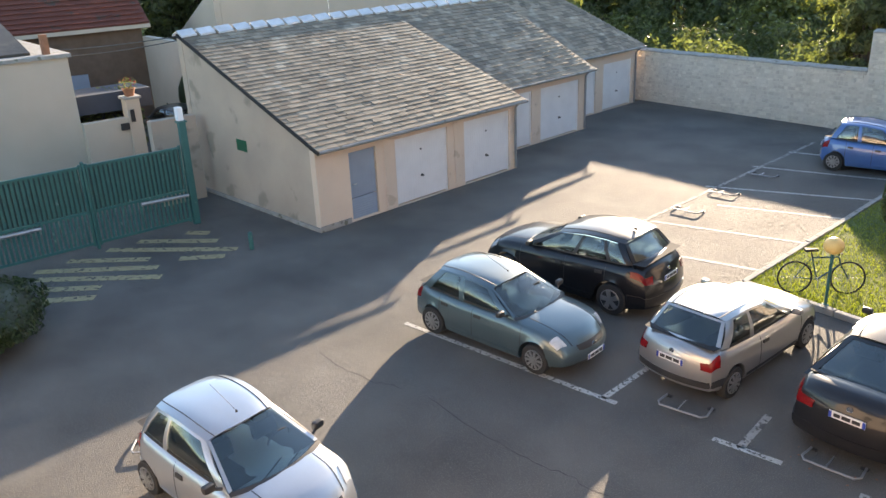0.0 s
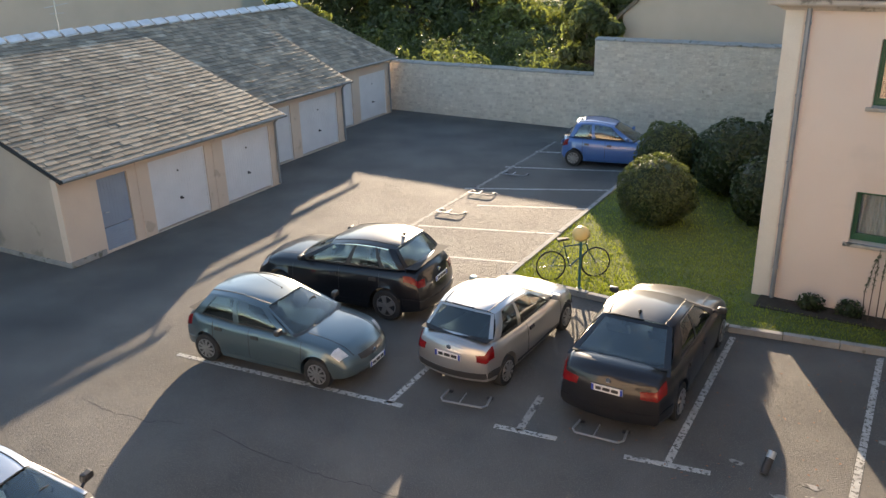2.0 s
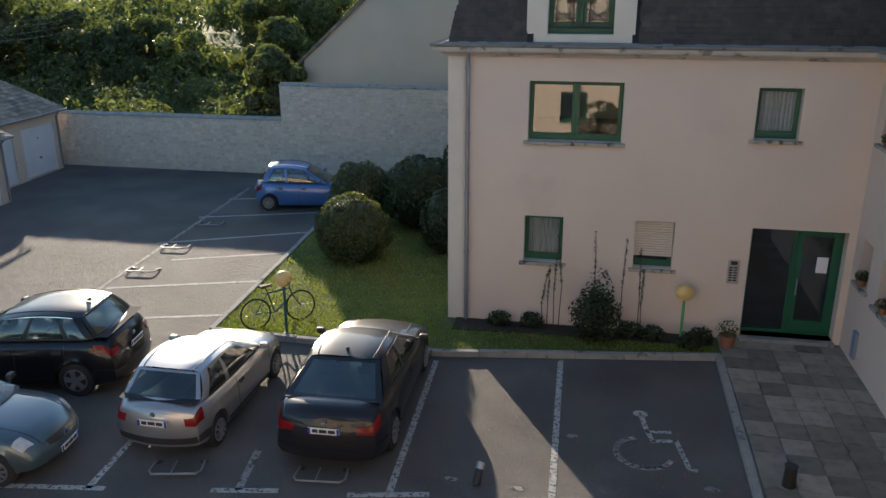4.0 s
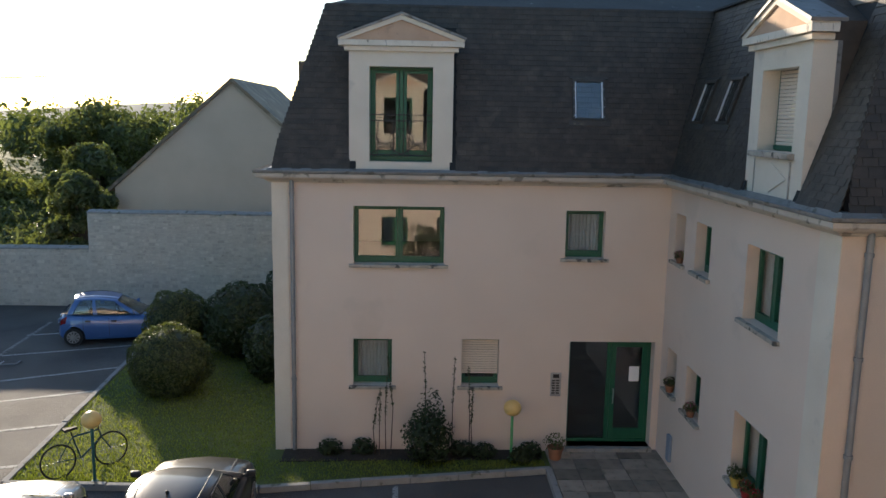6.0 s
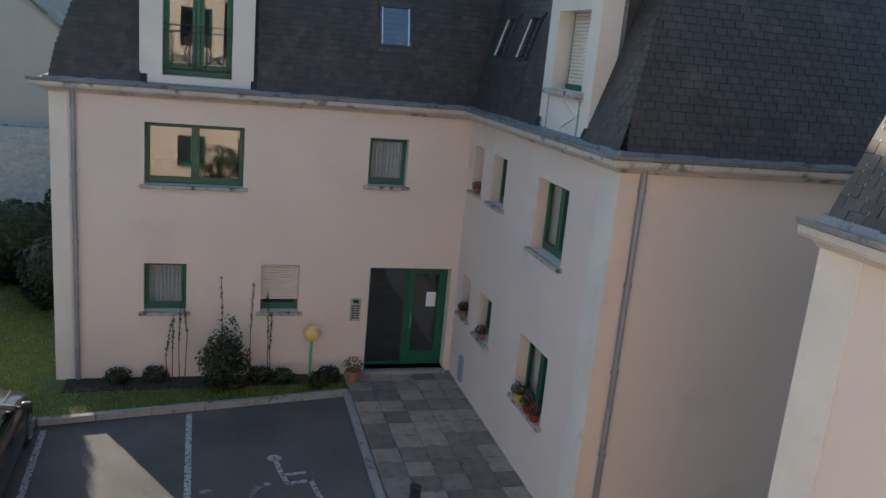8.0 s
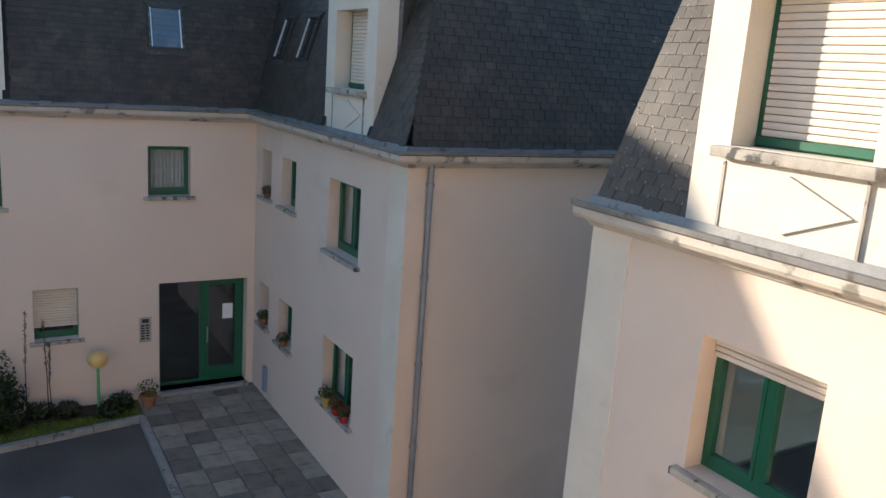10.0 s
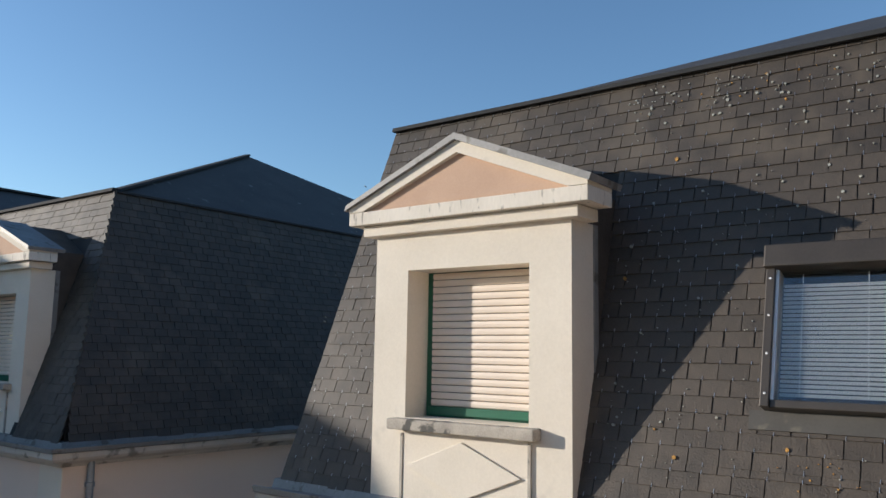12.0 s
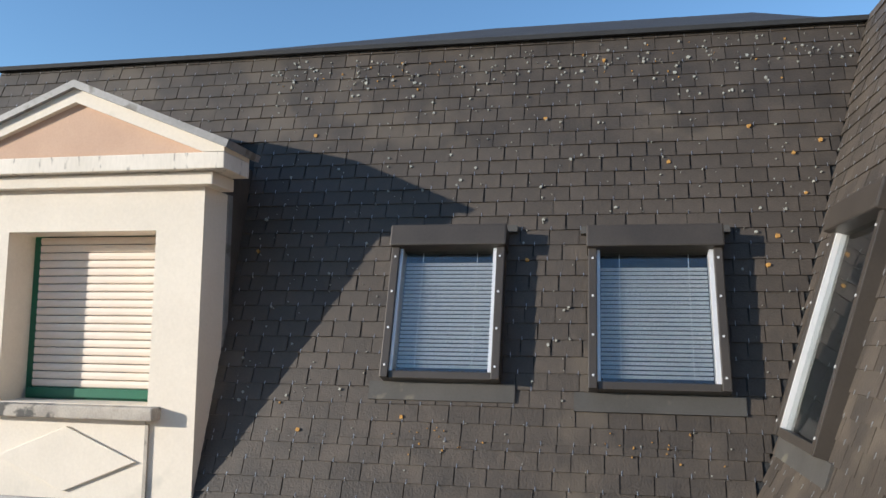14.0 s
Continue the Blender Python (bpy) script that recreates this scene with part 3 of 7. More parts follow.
def slates(m, rows, u_at, name, parent, parts=None, w=0.2, e=0.112, skip=(), mat=SLATE, hooks=False):
    """Courses of slates up a line of (depth, height) points in a wall frame. u_at(z): the ends of a course. parts: a stretch of u whose slates
    are objects of their own. skip: openings as u0, u1, z0, z1."""
    g, n_parts, pins = Geo(), 0, Geo()
    (d0, z0), (d1, z1) = rows
    length = math.hypot(d1 - d0, z1 - z0)
    up = Vector((0, d1 - d0, z1 - z0)) / length
    out = Vector((0, z1 - z0, -(d1 - d0))) / length
    meshes = []
    for k in range(3):
        q = Geo()
        ww, tt = w / 2 - 0.0025 - 0.002 * k, 0.011
        q.box((-ww, 0, 0), (ww, tt, e + 0.03))
        meshes.append(q.mesh("slate", mat))
    for r in range(int(length / e) + 1):
        s = r * e
        if s + 0.02 > length:
            break
        z = z0 + up.z * s
        a, b = u_at(z)
        c = a - (r % 2) * w / 2
        while c < b:
            lo, hi = max(c, a), min(c + w, b)
            c += w
            for k in skip:
                if k[2] < z + 0.05 < k[3] and k[0] < hi and lo < k[1]:
                    lo, hi = (lo, k[0]) if lo < k[0] else (k[1], hi)
            mid = (lo + hi) / 2
            if hi - lo < 0.03:
                continue
            tilt = 0.075 + random.uniform(-0.02, 0.02)
            side = random.uniform(-0.006, 0.006)
            base = Vector((mid, d0, z0)) + up * s + out * (0.004 + random.uniform(0, 0.004))
            uu, oo = (up * math.cos(tilt) - out * math.sin(tilt)), (out * math.cos(tilt) + up * math.sin(tilt))
            local = Matrix(((1, 0, side, base.x), (0, oo.y, uu.y, base.y), (-side, oo.z, uu.z, base.z), (0, 0, 0, 1)))
            top = min(e + 0.03, length - s + 0.02)
            if hooks and hi - lo > 0.1:
                q = Geo(m @ local).box((-0.0015, 0.011, -0.008), (0.0015, 0.014, 0.016 + random.uniform(0, 0.008)))
                i = len(pins.v)
                pins.v += q.v
                pins.f += [[j + i for j in f] for f in q.f]
            if parts and parts[0] < mid < parts[1] and parts[2] < z < parts[3] and n_parts < 300 and hi - lo > w * 0.97 and top > e:
                o = new("slate", meshes[random.randrange(3)])
                o.parent = parent
                o.matrix_world = m @ local
                n_parts += 1
            else:
                h = (hi - lo) / 2 - random.uniform(0.002, 0.0045)
                q = Geo(m @ local)
                q.box((-h, 0, 0), (h, 0.011, top))
                i = len(g.v)
                g.v += q.v
                g.f += [[j + i for j in f] for f in q.f]
    g.out("slate_courses", mat, parent, kind="stuff")
    if hooks and pins.v:
        pins.out("slate_hooks", STEEL, parent, kind="stuff")


def steep(name, m, prof, ends, label, parts=None, skip=()):
    """A steep slated slope: a solid bed and its courses. ends: (u0, u1) at each point of the profile."""
    g = Geo(m)
    front = [((a, d, z), (b, d, z)) for (d, z), (a, b) in zip(prof, ends)]
    cuts = [(a, b, hi - 0.62) for a, b, lo, hi in skip if lo < 6.3]
    for (p, q), (r, s) in zip(front, front[1:]):
        zs = sorted({p[2], r[2], *[z for a, b, z in cuts if p[2] < z < r[2]]})
        for z0, z1 in zip(zs, zs[1:]):
            f0, f1 = (z0 - p[2]) / (r[2] - p[2]), (z1 - p[2]) / (r[2] - p[2])
            c0, c1, e0, e1 = (Vector(v).lerp(Vector(w), f) for v, w, f in ((p, r, f0), (p, r, f1), (q, s, f0), (q, s, f1)))
            gaps = [(a + 0.12, b - 0.12) for a, b, z in cuts if z1 <= z + 0.001]
            left = [(c0, c1)]
            for a, b in gaps:
                left += [(Vector((a, c0.y, c0.z)), Vector((a, c1.y, c1.z))), (Vector((b, c0.y, c0.z)), Vector((b, c1.y, c1.z)))]
            left.append((e0, e1))
            for (v0, v1), (w0, w1) in zip(left[::2], left[1::2]):
                g.face(v0, w0, w1, v1)
                g.face(*[v + Vector((0, -0.12, -0.03)) for v in (v0, w0, w1, v1)])
    root = g.out(name, SLATE_BED, label=label, category="roof", kind="structure")
    for k in range(len(prof) - 1):
        (d0, z0), (d1, z1) = prof[k], prof[k + 1]
        (a0, b0), (a1, b1) = ends[k], ends[k + 1]
        at = lambda z, z0=z0, z1=z1, a0=a0, b0=b0, a1=a1, b1=b1: (a0 + (a1 - a0) * (z - z0) / (z1 - z0), b0 + (b1 - b0) * (z - z0) / (z1 - z0))
        slates(m, (prof[k], prof[k + 1]), at, name, root, parts if k else None, skip=skip, hooks=name in ("roof_near_wing", "roof_camera_side"))
    return root


# in each frame u runs along the wall; hips lean inwards by the set-back, valleys outwards
roof_a = steep("roof_entrance", MA, PROFILE, [(0.02, 8.27), (0.1, 8.35), (SET, 8.25 + SET)], "dark slate mansard over the entrance wall", skip=[(1.6, 3.75, 6, 9.1)])
roof_b = steep("roof_side_wing", MB, PROFILE, [(-0.02, 6.76), (-0.1, 6.68), (-SET, 6.78 - SET)], "dark slate mansard of the side wing", skip=[(3.66, 5.6, 6, 8.8)])
roof_b2 = steep("roof_wing_end", MB2, PROFILE, [(0.02, 12), (0.1, 12), (SET, 12)], "dark slate mansard at the wing's end")
roof_c = steep("roof_near_wing", MC, PROFILE, [(0.0, 6.3), (0.05, 6.5), (0.34, 7.42)], "dark slate mansard of the near wing with lichen", parts=(3.0, 7.4, 6.8, 8.6), skip=[(1.09, 2.9, 6, 8.75), (4.12, 4.88, 6.95, 7.92), (5.46, 6.26, 6.92, 7.92)])
roof_d = steep("roof_camera_side", MD, [(-0.13, 6.24), (-0.29, 6.6), (-1.19, 9.56)], [(0.02, 2.0), (-0.1, 2.0), (-1.04, 2.0)], "grey slate mansard slope beside the viewpoint", skip=[(0.16, 0.92, 6.75, 7.9)])
Geo(MD).prism([(2.0, -0.1, 6.24), (2.0, -1.19, 9.56), (14, -1.19, 9.56), (14, -0.1, 6.24)], (0, -0.1, -0.03)).out("roof_camera_side_rest", SLATE, label="dark slate slope of the viewpoint's block", category="roof", kind="structure")
# upper roofs
def upper(name, quads, label):
    g = Geo()
    for q in quads:
        g.prism(q, (0, 0, -0.12))
    return g.out(name, SLATE_FAR, label=label, category="roof", kind="structure")


AX, AY, BX, BY = -3.1 + SET, 16.4 + SET, 5.15 + SET, 9.62 + SET
P1, P2, P3, P4 = (AX, AY, BRK), (BX, AY, BRK), (BX, BY, BRK), (17, BY, BRK)
RA, RB, RC = (3.0, 21.5, 11.3), (11.0, 21.5, 11.3), (11.0, 13.8, 11.5)
upper("upper_roof_courtyard", [[P1, P2, RB, RA], [P2, P3, RC, RB], [P3, P4, RC], [P1, RA, (AX, 25.6, BRK)], [(AX, 25.6, BRK), RA, RB, (17, 25.6, BRK)], [RC, P4, (17, 25.6, BRK), RB]], "low dark slate upper roof of the courtyard block")
Geo().prism([(AX, AY, BRK), (-3.0, 16.4, 6.2), (-3.0, 26.6, 6.2), (AX, 25.6, BRK)], (0.1, 0, -0.03)).out("roof_gable_side", SLATE, label="dark slate mansard on the side", category="roof", kind="structure")
CX = 5.08 + SET
upper("upper_roof_near", [[(CX, 5.25, BRK), (CX, -1.9, BRK), (11.0, -1.9, 11.6), (11.0, 1.6, 11.6)], [(CX, 5.25, BRK), (14, 5.25, BRK), (11, 1.6, 11.6)], [(CX + 0.1, -1.9, BRK), (-9, -1.9, BRK), (-9, -7, 11.4), (11, -7, 11.4)]], "low slate upper roof of the near wing")
Geo().prism([(5.2, 5.62, 6.24), (CX, 5.28, BRK), (14, 5.28, BRK), (14, 5.62, 6.24)], (0, -0.1, 0)).out("roof_near_end", SLATE, label="dark slate end slope of the near wing", category="roof", kind="structure")


def edge_trim(a, b, w=0.1, h=0.07):
    a, b = Vector(a), Vector(b)
    d = (b - a).normalized()
    s = d.cross(Z).normalized() * w
    Geo().prism([a - s, a + s, a + s * 0.8 + Z * h, a - s * 0.8 + Z * h], b - a).out("ridge_trim", SLATE_BED, label="dark trim along the break of the roof", category="roof trim", kind="structure")


edge_trim((CX - 0.01, 5.3, BRK), (CX - 0.01, -1.95, BRK), 0.055, 0.04)
edge_trim((BX, AY, BRK), (BX, BY, BRK), 0.07, 0.05)
edge_trim(P3, RC, 0.07, 0.04)
edge_trim(RA, RB, 0.1, 0.06)
edge_trim((BX, BY, BRK - 0.02), (17, BY, BRK - 0.02), 0.05, 0.03)

# ---- windows ----
def slat_blind(m, u0, u1, z0, z1, y, name, parent, mat=PVC, pitch=0.052, depth=0.012, label=""):
    """A closed roller shutter: one curved slat after another."""
    g = Geo(m)
    n = max(1, round((z1 - z0) / pitch))
    p = (z1 - z0) / n
    for k in range(n):
        z = z0 + k * p
        prof = [(y - 0.004, z), (y + depth * 0.6, z + p * 0.12), (y + depth, z + p * 0.5), (y + depth * 0.6, z + p * 0.88), (y - 0.004, z + p * 0.94)]
        g.prism([(u0, a, b) for a, b in prof], (u1 - u0, 0, 0))
    return g.out(name, mat, parent, label)


def frame_bars(g, u0, u1, z0, z1, y0, y1, w, mid=False, bottom=None):
    b = bottom or w
    g.box((u0, y0, z0), (u0 + w, y1, z1)).box((u1 - w, y0, z0), (u1, y1, z1))
    g.box((u0 + w, y0, z0), (u1 - w, y1, z0 + b)).box((u0 + w, y0, z1 - w), (u1 - w, y1, z1))
    if mid:
        c = (u0 + u1) / 2
        g.box((c - w * 0.75, y0 - 0.002, z0 + b), (c + w * 0.75, y1 + 0.004, z1 - w))


COUNT = [0]


def window(m, hole, mid=False, shutter=0.0, curtain=None, inset=0.2, sill=True, label="green framed window in the rendered wall", dark_behind=True):
    u0, u1, z0, z1 = hole
    COUNT[0] += 1
    root = Geo(m)
    w = 0.05
    frame_bars(root, u0, u1, z0, z1, -inset - 0.07, -inset, w, mid, 0.1)
    ob = root.out("window_%d" % COUNT[0], GREEN, label=label, category="window", kind="structure", bevel=0.006)
    spans = [(u0 + w, (u0 + u1) / 2 - w * 0.75), ((u0 + u1) / 2 + w * 0.75, u1 - w)] if mid else [(u0 + w, u1 - w)]
    for a, b in spans:
        q = Geo(m)
        frame_bars(q, a + 0.004, b - 0.004, z0 + 0.104, z1 - w - 0.004, -inset - 0.06, -inset + 0.012, 0.034)
        q.out("sash", GREEN, ob, bevel=0.005)
        p = Geo(m).box((a + 0.034, -inset - 0.04, z0 + 0.134), (b - 0.034, -inset - 0.03, z1 - w - 0.034)).out("pane", PANE, ob, "clear reflecting glass pane")
        p.visible_shadow = False
    if shutter:
        slat_blind(m, u0 + 0.01, u1 - 0.01, z1 - (z1 - z0) * shutter, z1, -inset + 0.03, "roller_shutter", ob, label="pale roller shutter let down")
    if curtain:
        g = Geo(m)
        n = 40
        rows = [[(u0 + (u1 - u0) * k / n, -inset - 0.14 + 0.022 * math.sin(k * 1.7) + 0.008 * math.sin(k * 4.1), z) for k in range(n + 1)] for z in (z0 + 0.06, z1)]
        g.grid(rows)
        g.grid([[(x, y - 0.004, z) for x, y, z in r] for r in rows])
        g.out("curtain", curtain, ob, "pale net curtain behind the pane", smooth=True)
    if sill:
        Geo(m).box((u0 - 0.09, -0.16, z0 - 0.07), (u1 + 0.09, 0.09, z0 - 0.002)).out("sill", SILL, ob, "weathered stone sill", bevel=0.012)
    return ob


window(MA, A_WIN[0], mid=True)
window(MA, A_WIN[1], curtain=CURTAIN, label="green framed window with a grey net curtain")
window(MA, A_WIN[2], curtain=CURTAIN, label="green framed window with a short white lace curtain")
window(MA, A_WIN[3], shutter=0.78, label="green framed window with its roller shutter down")
for k, h in enumerate(B_WIN):
    window(MB, h, mid=k in (2, 5), curtain=CURTAIN if k in (2, 5) else None)
window(MC, C_WIN[0], mid=True, shutter=0.17, label="green framed window with its roller shutter nearly up")
window(MC, C_WIN[1], mid=True)
for k, h in enumerate(D_WIN):
    window(MD, h, mid=True, curtain=CURTAIN if k % 2 else None)

# ---- entrance ----
u0, u1, z0, z1 = A_DOOR
g = Geo(MA)
frame_bars(g, u0, u1, z0, z1, -0.34, -0.26, 0.07)
g.box((u0 + 0.88, -0.34, z0 + 0.07), (u0 + 0.96, -0.26, z1 - 0.07))
door = g.out("door_1", GREEN, label="green framed glazed entrance door in a deep opening", category="door", kind="structure", bevel=0.006)
q = Geo(MA)
frame_bars(q, u0 + 0.965, u1 - 0.075, z0 + 0.075, z1 - 0.075, -0.33, -0.25, 0.11, bottom=0.24)
leaf = q.out("door_leaf", GREEN, door, bevel=0.006)
Geo(MA).box((u0 + 1.075, -0.305, z0 + 0.315), (u1 - 0.185, -0.295, z1 - 0.185)).out("pane", PANE, leaf, "dark glass of the door")
Geo(MA).box((u0 + 0.07, -0.305, z0 + 0.07), (u0 + 0.88, -0.295, z1 - 0.07)).out("pane", PANE, door, "dark fixed glass beside the door")
Geo(MA).tube([(u0 + 1.03, -0.22, 1.1), (u0 + 1.03, -0.18, 1.12), (u0 + 1.03, -0.18, 1.42), (u0 + 1.03, -0.22, 1.44)], 0.012).out("door_handle", STEEL, leaf, "steel pull handle", smooth=True)
Geo(MA).box((u0 + 1.38, -0.292, 1.58), (u0 + 1.60, -0.288, 1.92)).out("notice_sheet", PAPER, label="white paper notice stuck to the entrance door", category="notice")
Geo(MA).box((u0 - 0.02, -0.36, 0.1), (u1 + 0.02, 0.16, 0.2)).out("door_step", CONCRETE, label="pale concrete step at the entrance", category="step", kind="structure", bevel=0.01)
com = Geo(MA).box((5.88, -0.002, 1.34), (6.11, 0.03, 1.86)).out("intercom_panel", STEEL, label="steel intercom panel beside the entrance", category="intercom", bevel=0.008)
for r in range(6):
    for c in range(2):
        Geo(MA).box((5.91 + 0.09 * c, 0.029, 1.40 + 0.055 * r), (5.98 + 0.09 * c, 0.036, 1.43 + 0.055 * r)).out("call_button", TRIM, com)
Geo(MA).box((5.93, 0.029, 1.75), (6.06, 0.035, 1.83)).out("speaker_grille", TRIM, com)

# ---- dormers ----
def dormer(name, m, c, w, win, base, head, peak, label, french=False, shutter=1.0):
    """c: middle along the wall; win: width, foot and top of the window; head: underside of the pediment; peak: its top."""
    ww, wz0, wz1 = win
    a, b = c - w / 2, c + w / 2
    root = wall_geo(m, a, b, base, head, 0.36, [(c - ww / 2, c + ww / 2, wz0, wz1)]).out(name, WHITE_STONE, label=label, category="dormer", kind="structure")
    # cheeks run back into the slope
    for s, u in ((-1, a), (1, b)):
        e = u - s * 0.1
        back = lambda z: -SET * (z - 6.24) / (BRK - 6.24) - 0.1
        Geo(m).prism([(u - s * 0.004, -0.362, base), (u - s * 0.004, -0.362, head), (u - s * 0.004, min(back(head), -0.4), head), (u - s * 0.004, min(back(base) - 0.05, -0.4), base)], (e - u, 0, 0)).out("cheek", SLATE, root, "dark slate cheek of the dormer")
        Geo(m).box((min(u, u + s * 0.012), -0.39, base + 0.1), (max(u, u + s * 0.012), -0.33, head - 0.002)).out("flashing", ZINC, root, "zinc flashing strip")
    # pediment: a fascia, a stained base band, a peach field and raking mouldings, each returned to the slope
    Geo(m).box((a - 0.09, -0.24, head), (b + 0.09, 0.075, head + 0.088)).out("entablature", WHITE_STONE, root, bevel=0.008)
    top, o, e0, y = peak, 0.2, head + 0.092, 0.14
    Geo(m).box((a - o, -0.24, e0), (b + o, y, e0 + 0.11)).out("pediment_base", STAINED, root, bevel=0.008)
    half, rise = w / 2 + o, 0.16
    Geo(m).prism([(c - half + 0.12, y - 0.04, e0 + 0.112), (c + half - 0.12, y - 0.04, e0 + 0.112), (c, y - 0.04, top - 0.12)], (0, -0.12, 0)).out("pediment_field", PEACH_FIELD, root, "peach rendered pediment field")
    for s in (-1, 1):
        tip, crown = Vector((c + s * half, y + 0.004, e0 + rise - 0.02)), Vector((c, y + 0.004, top - 0.055))
        Geo(m).prism([tip, crown, crown - Z * 0.095, Vector((c + s * (half - 0.15), y + 0.004, e0 + 0.1115)), Vector((c + s * half, y + 0.004, e0 + 0.1115))], (0, -0.38, 0)).out("raking_moulding", WHITE_STONE, root)
        # the little roof runs back to the slope on a narrower boarding
        Geo(m).prism([(c + s * (w / 2 - 0.02), -0.236, e0 - 0.09), (c + s * (w / 2 - 0.02), -0.236, e0 + 0.17), (c, -0.236, top - 0.03), (c, -0.236, e0 - 0.09)], (0, -0.75, 0)).out("roof_core", SLATE, root)
        d = (crown - tip).normalized()
        up = Vector((-d.z * s, 0, abs(d.x))) * 0.05 if s < 0 else Vector((d.z, 0, abs(d.x))) * 0.05
        tip2 = tip - d * 0.03
        Geo(m).prism([tip2 + Y * 0.035, crown + Y * 0.035 + Z * 0.001, crown + Y * 0.035 + Z * 0.054, tip2 + up + Y * 0.035], (0, -0.5, 0)).out("roof_sheet", ZINC, root, "grey zinc sheet of the small gable roof")
    # added dark panel stands in for the unlit room behind the dormer
    Geo(m).box((a + 0.12, -1.6, base), (b - 0.12, -1.5, head)).out("inner_wall", UNLIT_ROOM, root)
    # the window in its reveal
    u0, u1 = c - ww / 2, c + ww / 2
    f = Geo(m)
    frame_bars(f, u0, u1, wz0, wz1, -0.35, -0.27, 0.05, french, 0.1)
    fr = f.out("window_frame", GREEN, root, bevel=0.005)
    if french:
        for k in (0, 1):
            p0 = u0 + 0.05 if k == 0 else c + 0.05
            q = Geo(m)
            frame_bars(q, p0, p0 + ww / 2 - 0.1, wz0 + 0.11, wz1 - 0.06, -0.34, -0.26, 0.06, bottom=0.12)
            q.out("sash", GREEN, fr, bevel=0.005)
            Geo(m).box((p0 + 0.06, -0.31, wz0 + 0.23), (p0 + ww / 2 - 0.16, -0.30, wz1 - 0.12)).out("pane", PANE, fr, "clear reflecting glass pane")
        rail = Geo(m)
        for z in (wz0 + 0.14, wz0 + 0.95, wz0 + 0.83):
            rail.tube([(u0, -0.06, z), (u1, -0.06, z)], 0.012, 6)
        for k in range(4):
            x = u0 + ww * (k + 0.5) / 4
            rail.tube([(x, -0.06, wz0 + 0.14), (x, -0.06, wz0 + 0.83)], 0.008, 6)
        for s in (0, 1):
            l, r = (u0, c) if s == 0 else (c, u1)
            rail.tube([(l, -0.06, wz0 + 0.14), (r, -0.06, wz0 + 0.55)], 0.008, 6).tube([(r, -0.06, wz0 + 0.14), (l, -0.06, wz0 + 0.55)], 0.008, 6)
        rail.tube([(c + 0.25 * math.cos(t), -0.06, wz0 + 0.42 + 0.25 * math.sin(t)) for t in [2 * math.pi * j / 20 for j in range(20)]], 0.008, 6, close=True)
        rail.out("balcony_rail", TRIM, root, "dark wrought iron guard rail")
    else:
        slat_blind(m, u0 + 0.062, u1 - 0.012, wz0 + 0.085, wz1 - 0.004, -0.262, "roller_shutter", fr, pitch=0.056, depth=0.009, label="cream roller shutter let down")
        Geo(m).box((u0 + 0.03, -0.266, wz0 + 0.02), (u1 - 0.03, -0.235, wz0 + 0.08)).out("shutter_bottom_bar", GREEN, fr)
        Geo(m).box((u0 - 0.1, -0.26, wz0 - 0.09), (u1 + 0.1, 0.11, wz0 - 0.005)).out("sill", SILL, root, "weathered sill with black streaks", bevel=0.012)
        # raised lozenge panel below the sill
        pz0, pz1 = base + 0.03, wz0 - 0.1
        Geo(m).box((u0 + 0.0, -0.004, pz0), (u1 + 0.0, 0.012, pz1)).out("apron_panel", WHITE_STONE, root)
        for s in (-1, 1):
            Geo(m).box((c + s * (ww / 2 + 0.015) - 0.012, -0.002, pz0), (c + s * (ww / 2 + 0.015) + 0.012, 0.02, pz1 - 0.02)).out("apron_bead", SILL, root)
        mid = (pz0 + pz1) / 2
        Geo(m).prism([(c, 0.013, pz1 - 0.05), (c + ww * 0.46, 0.013, mid), (c, 0.013, pz0 + 0.05), (c - ww * 0.46, 0.013, mid)], (0, 0.022, 0)).out("lozenge", WHITE_STONE, root, bevel=0.006)
    return root


dormer("dormer_near", MC @ Matrix.Translation((0, 0.07, 0)), 2.0, 1.83, (1.14, 6.775, 7.945), 6.12, 8.24, 8.97, "white rendered dormer with a pediment and closed cream shutter")
dormer("dormer_viewpoint", MD, 6.1, 2.1, (1.2, 6.5, 8.0), 6.12, 8.3, 9.1, "white rendered dormer with a pediment under the viewpoint", french=True)
dormer("dormer_wing", MB, 4.63, 1.9, (1.17, 6.80, 8.0), 6.12, 8.32, 9.05, "white rendered dormer with a pediment and closed shutter")
dormer("dormer_french", MA, 2.63, 2.1, (1.28, 6.3, 8.2), 6.12, 8.5, 9.25, "white rendered dormer with a tall glazed window and iron rail", french=True)

# ---- roof windows ----
def on_slope(m, prof=PROFILE):
    """Frame of the upper part of a slope: x along, y out of the slope, z up it, from its lower end."""
    (d0, z0), (d1, z1) = prof[-2], prof[-1]
    l = math.hypot(d1 - d0, z1 - z0)
    up, out = ((d1 - d0) / l, (z1 - z0) / l), ((z1 - z0) / l, -(d1 - d0) / l)
    return m @ Matrix(((1, 0, 0, 0), (0, out[0], up[0], d0), (0, out[1], up[1], z0), (0, 0, 0, 1)))


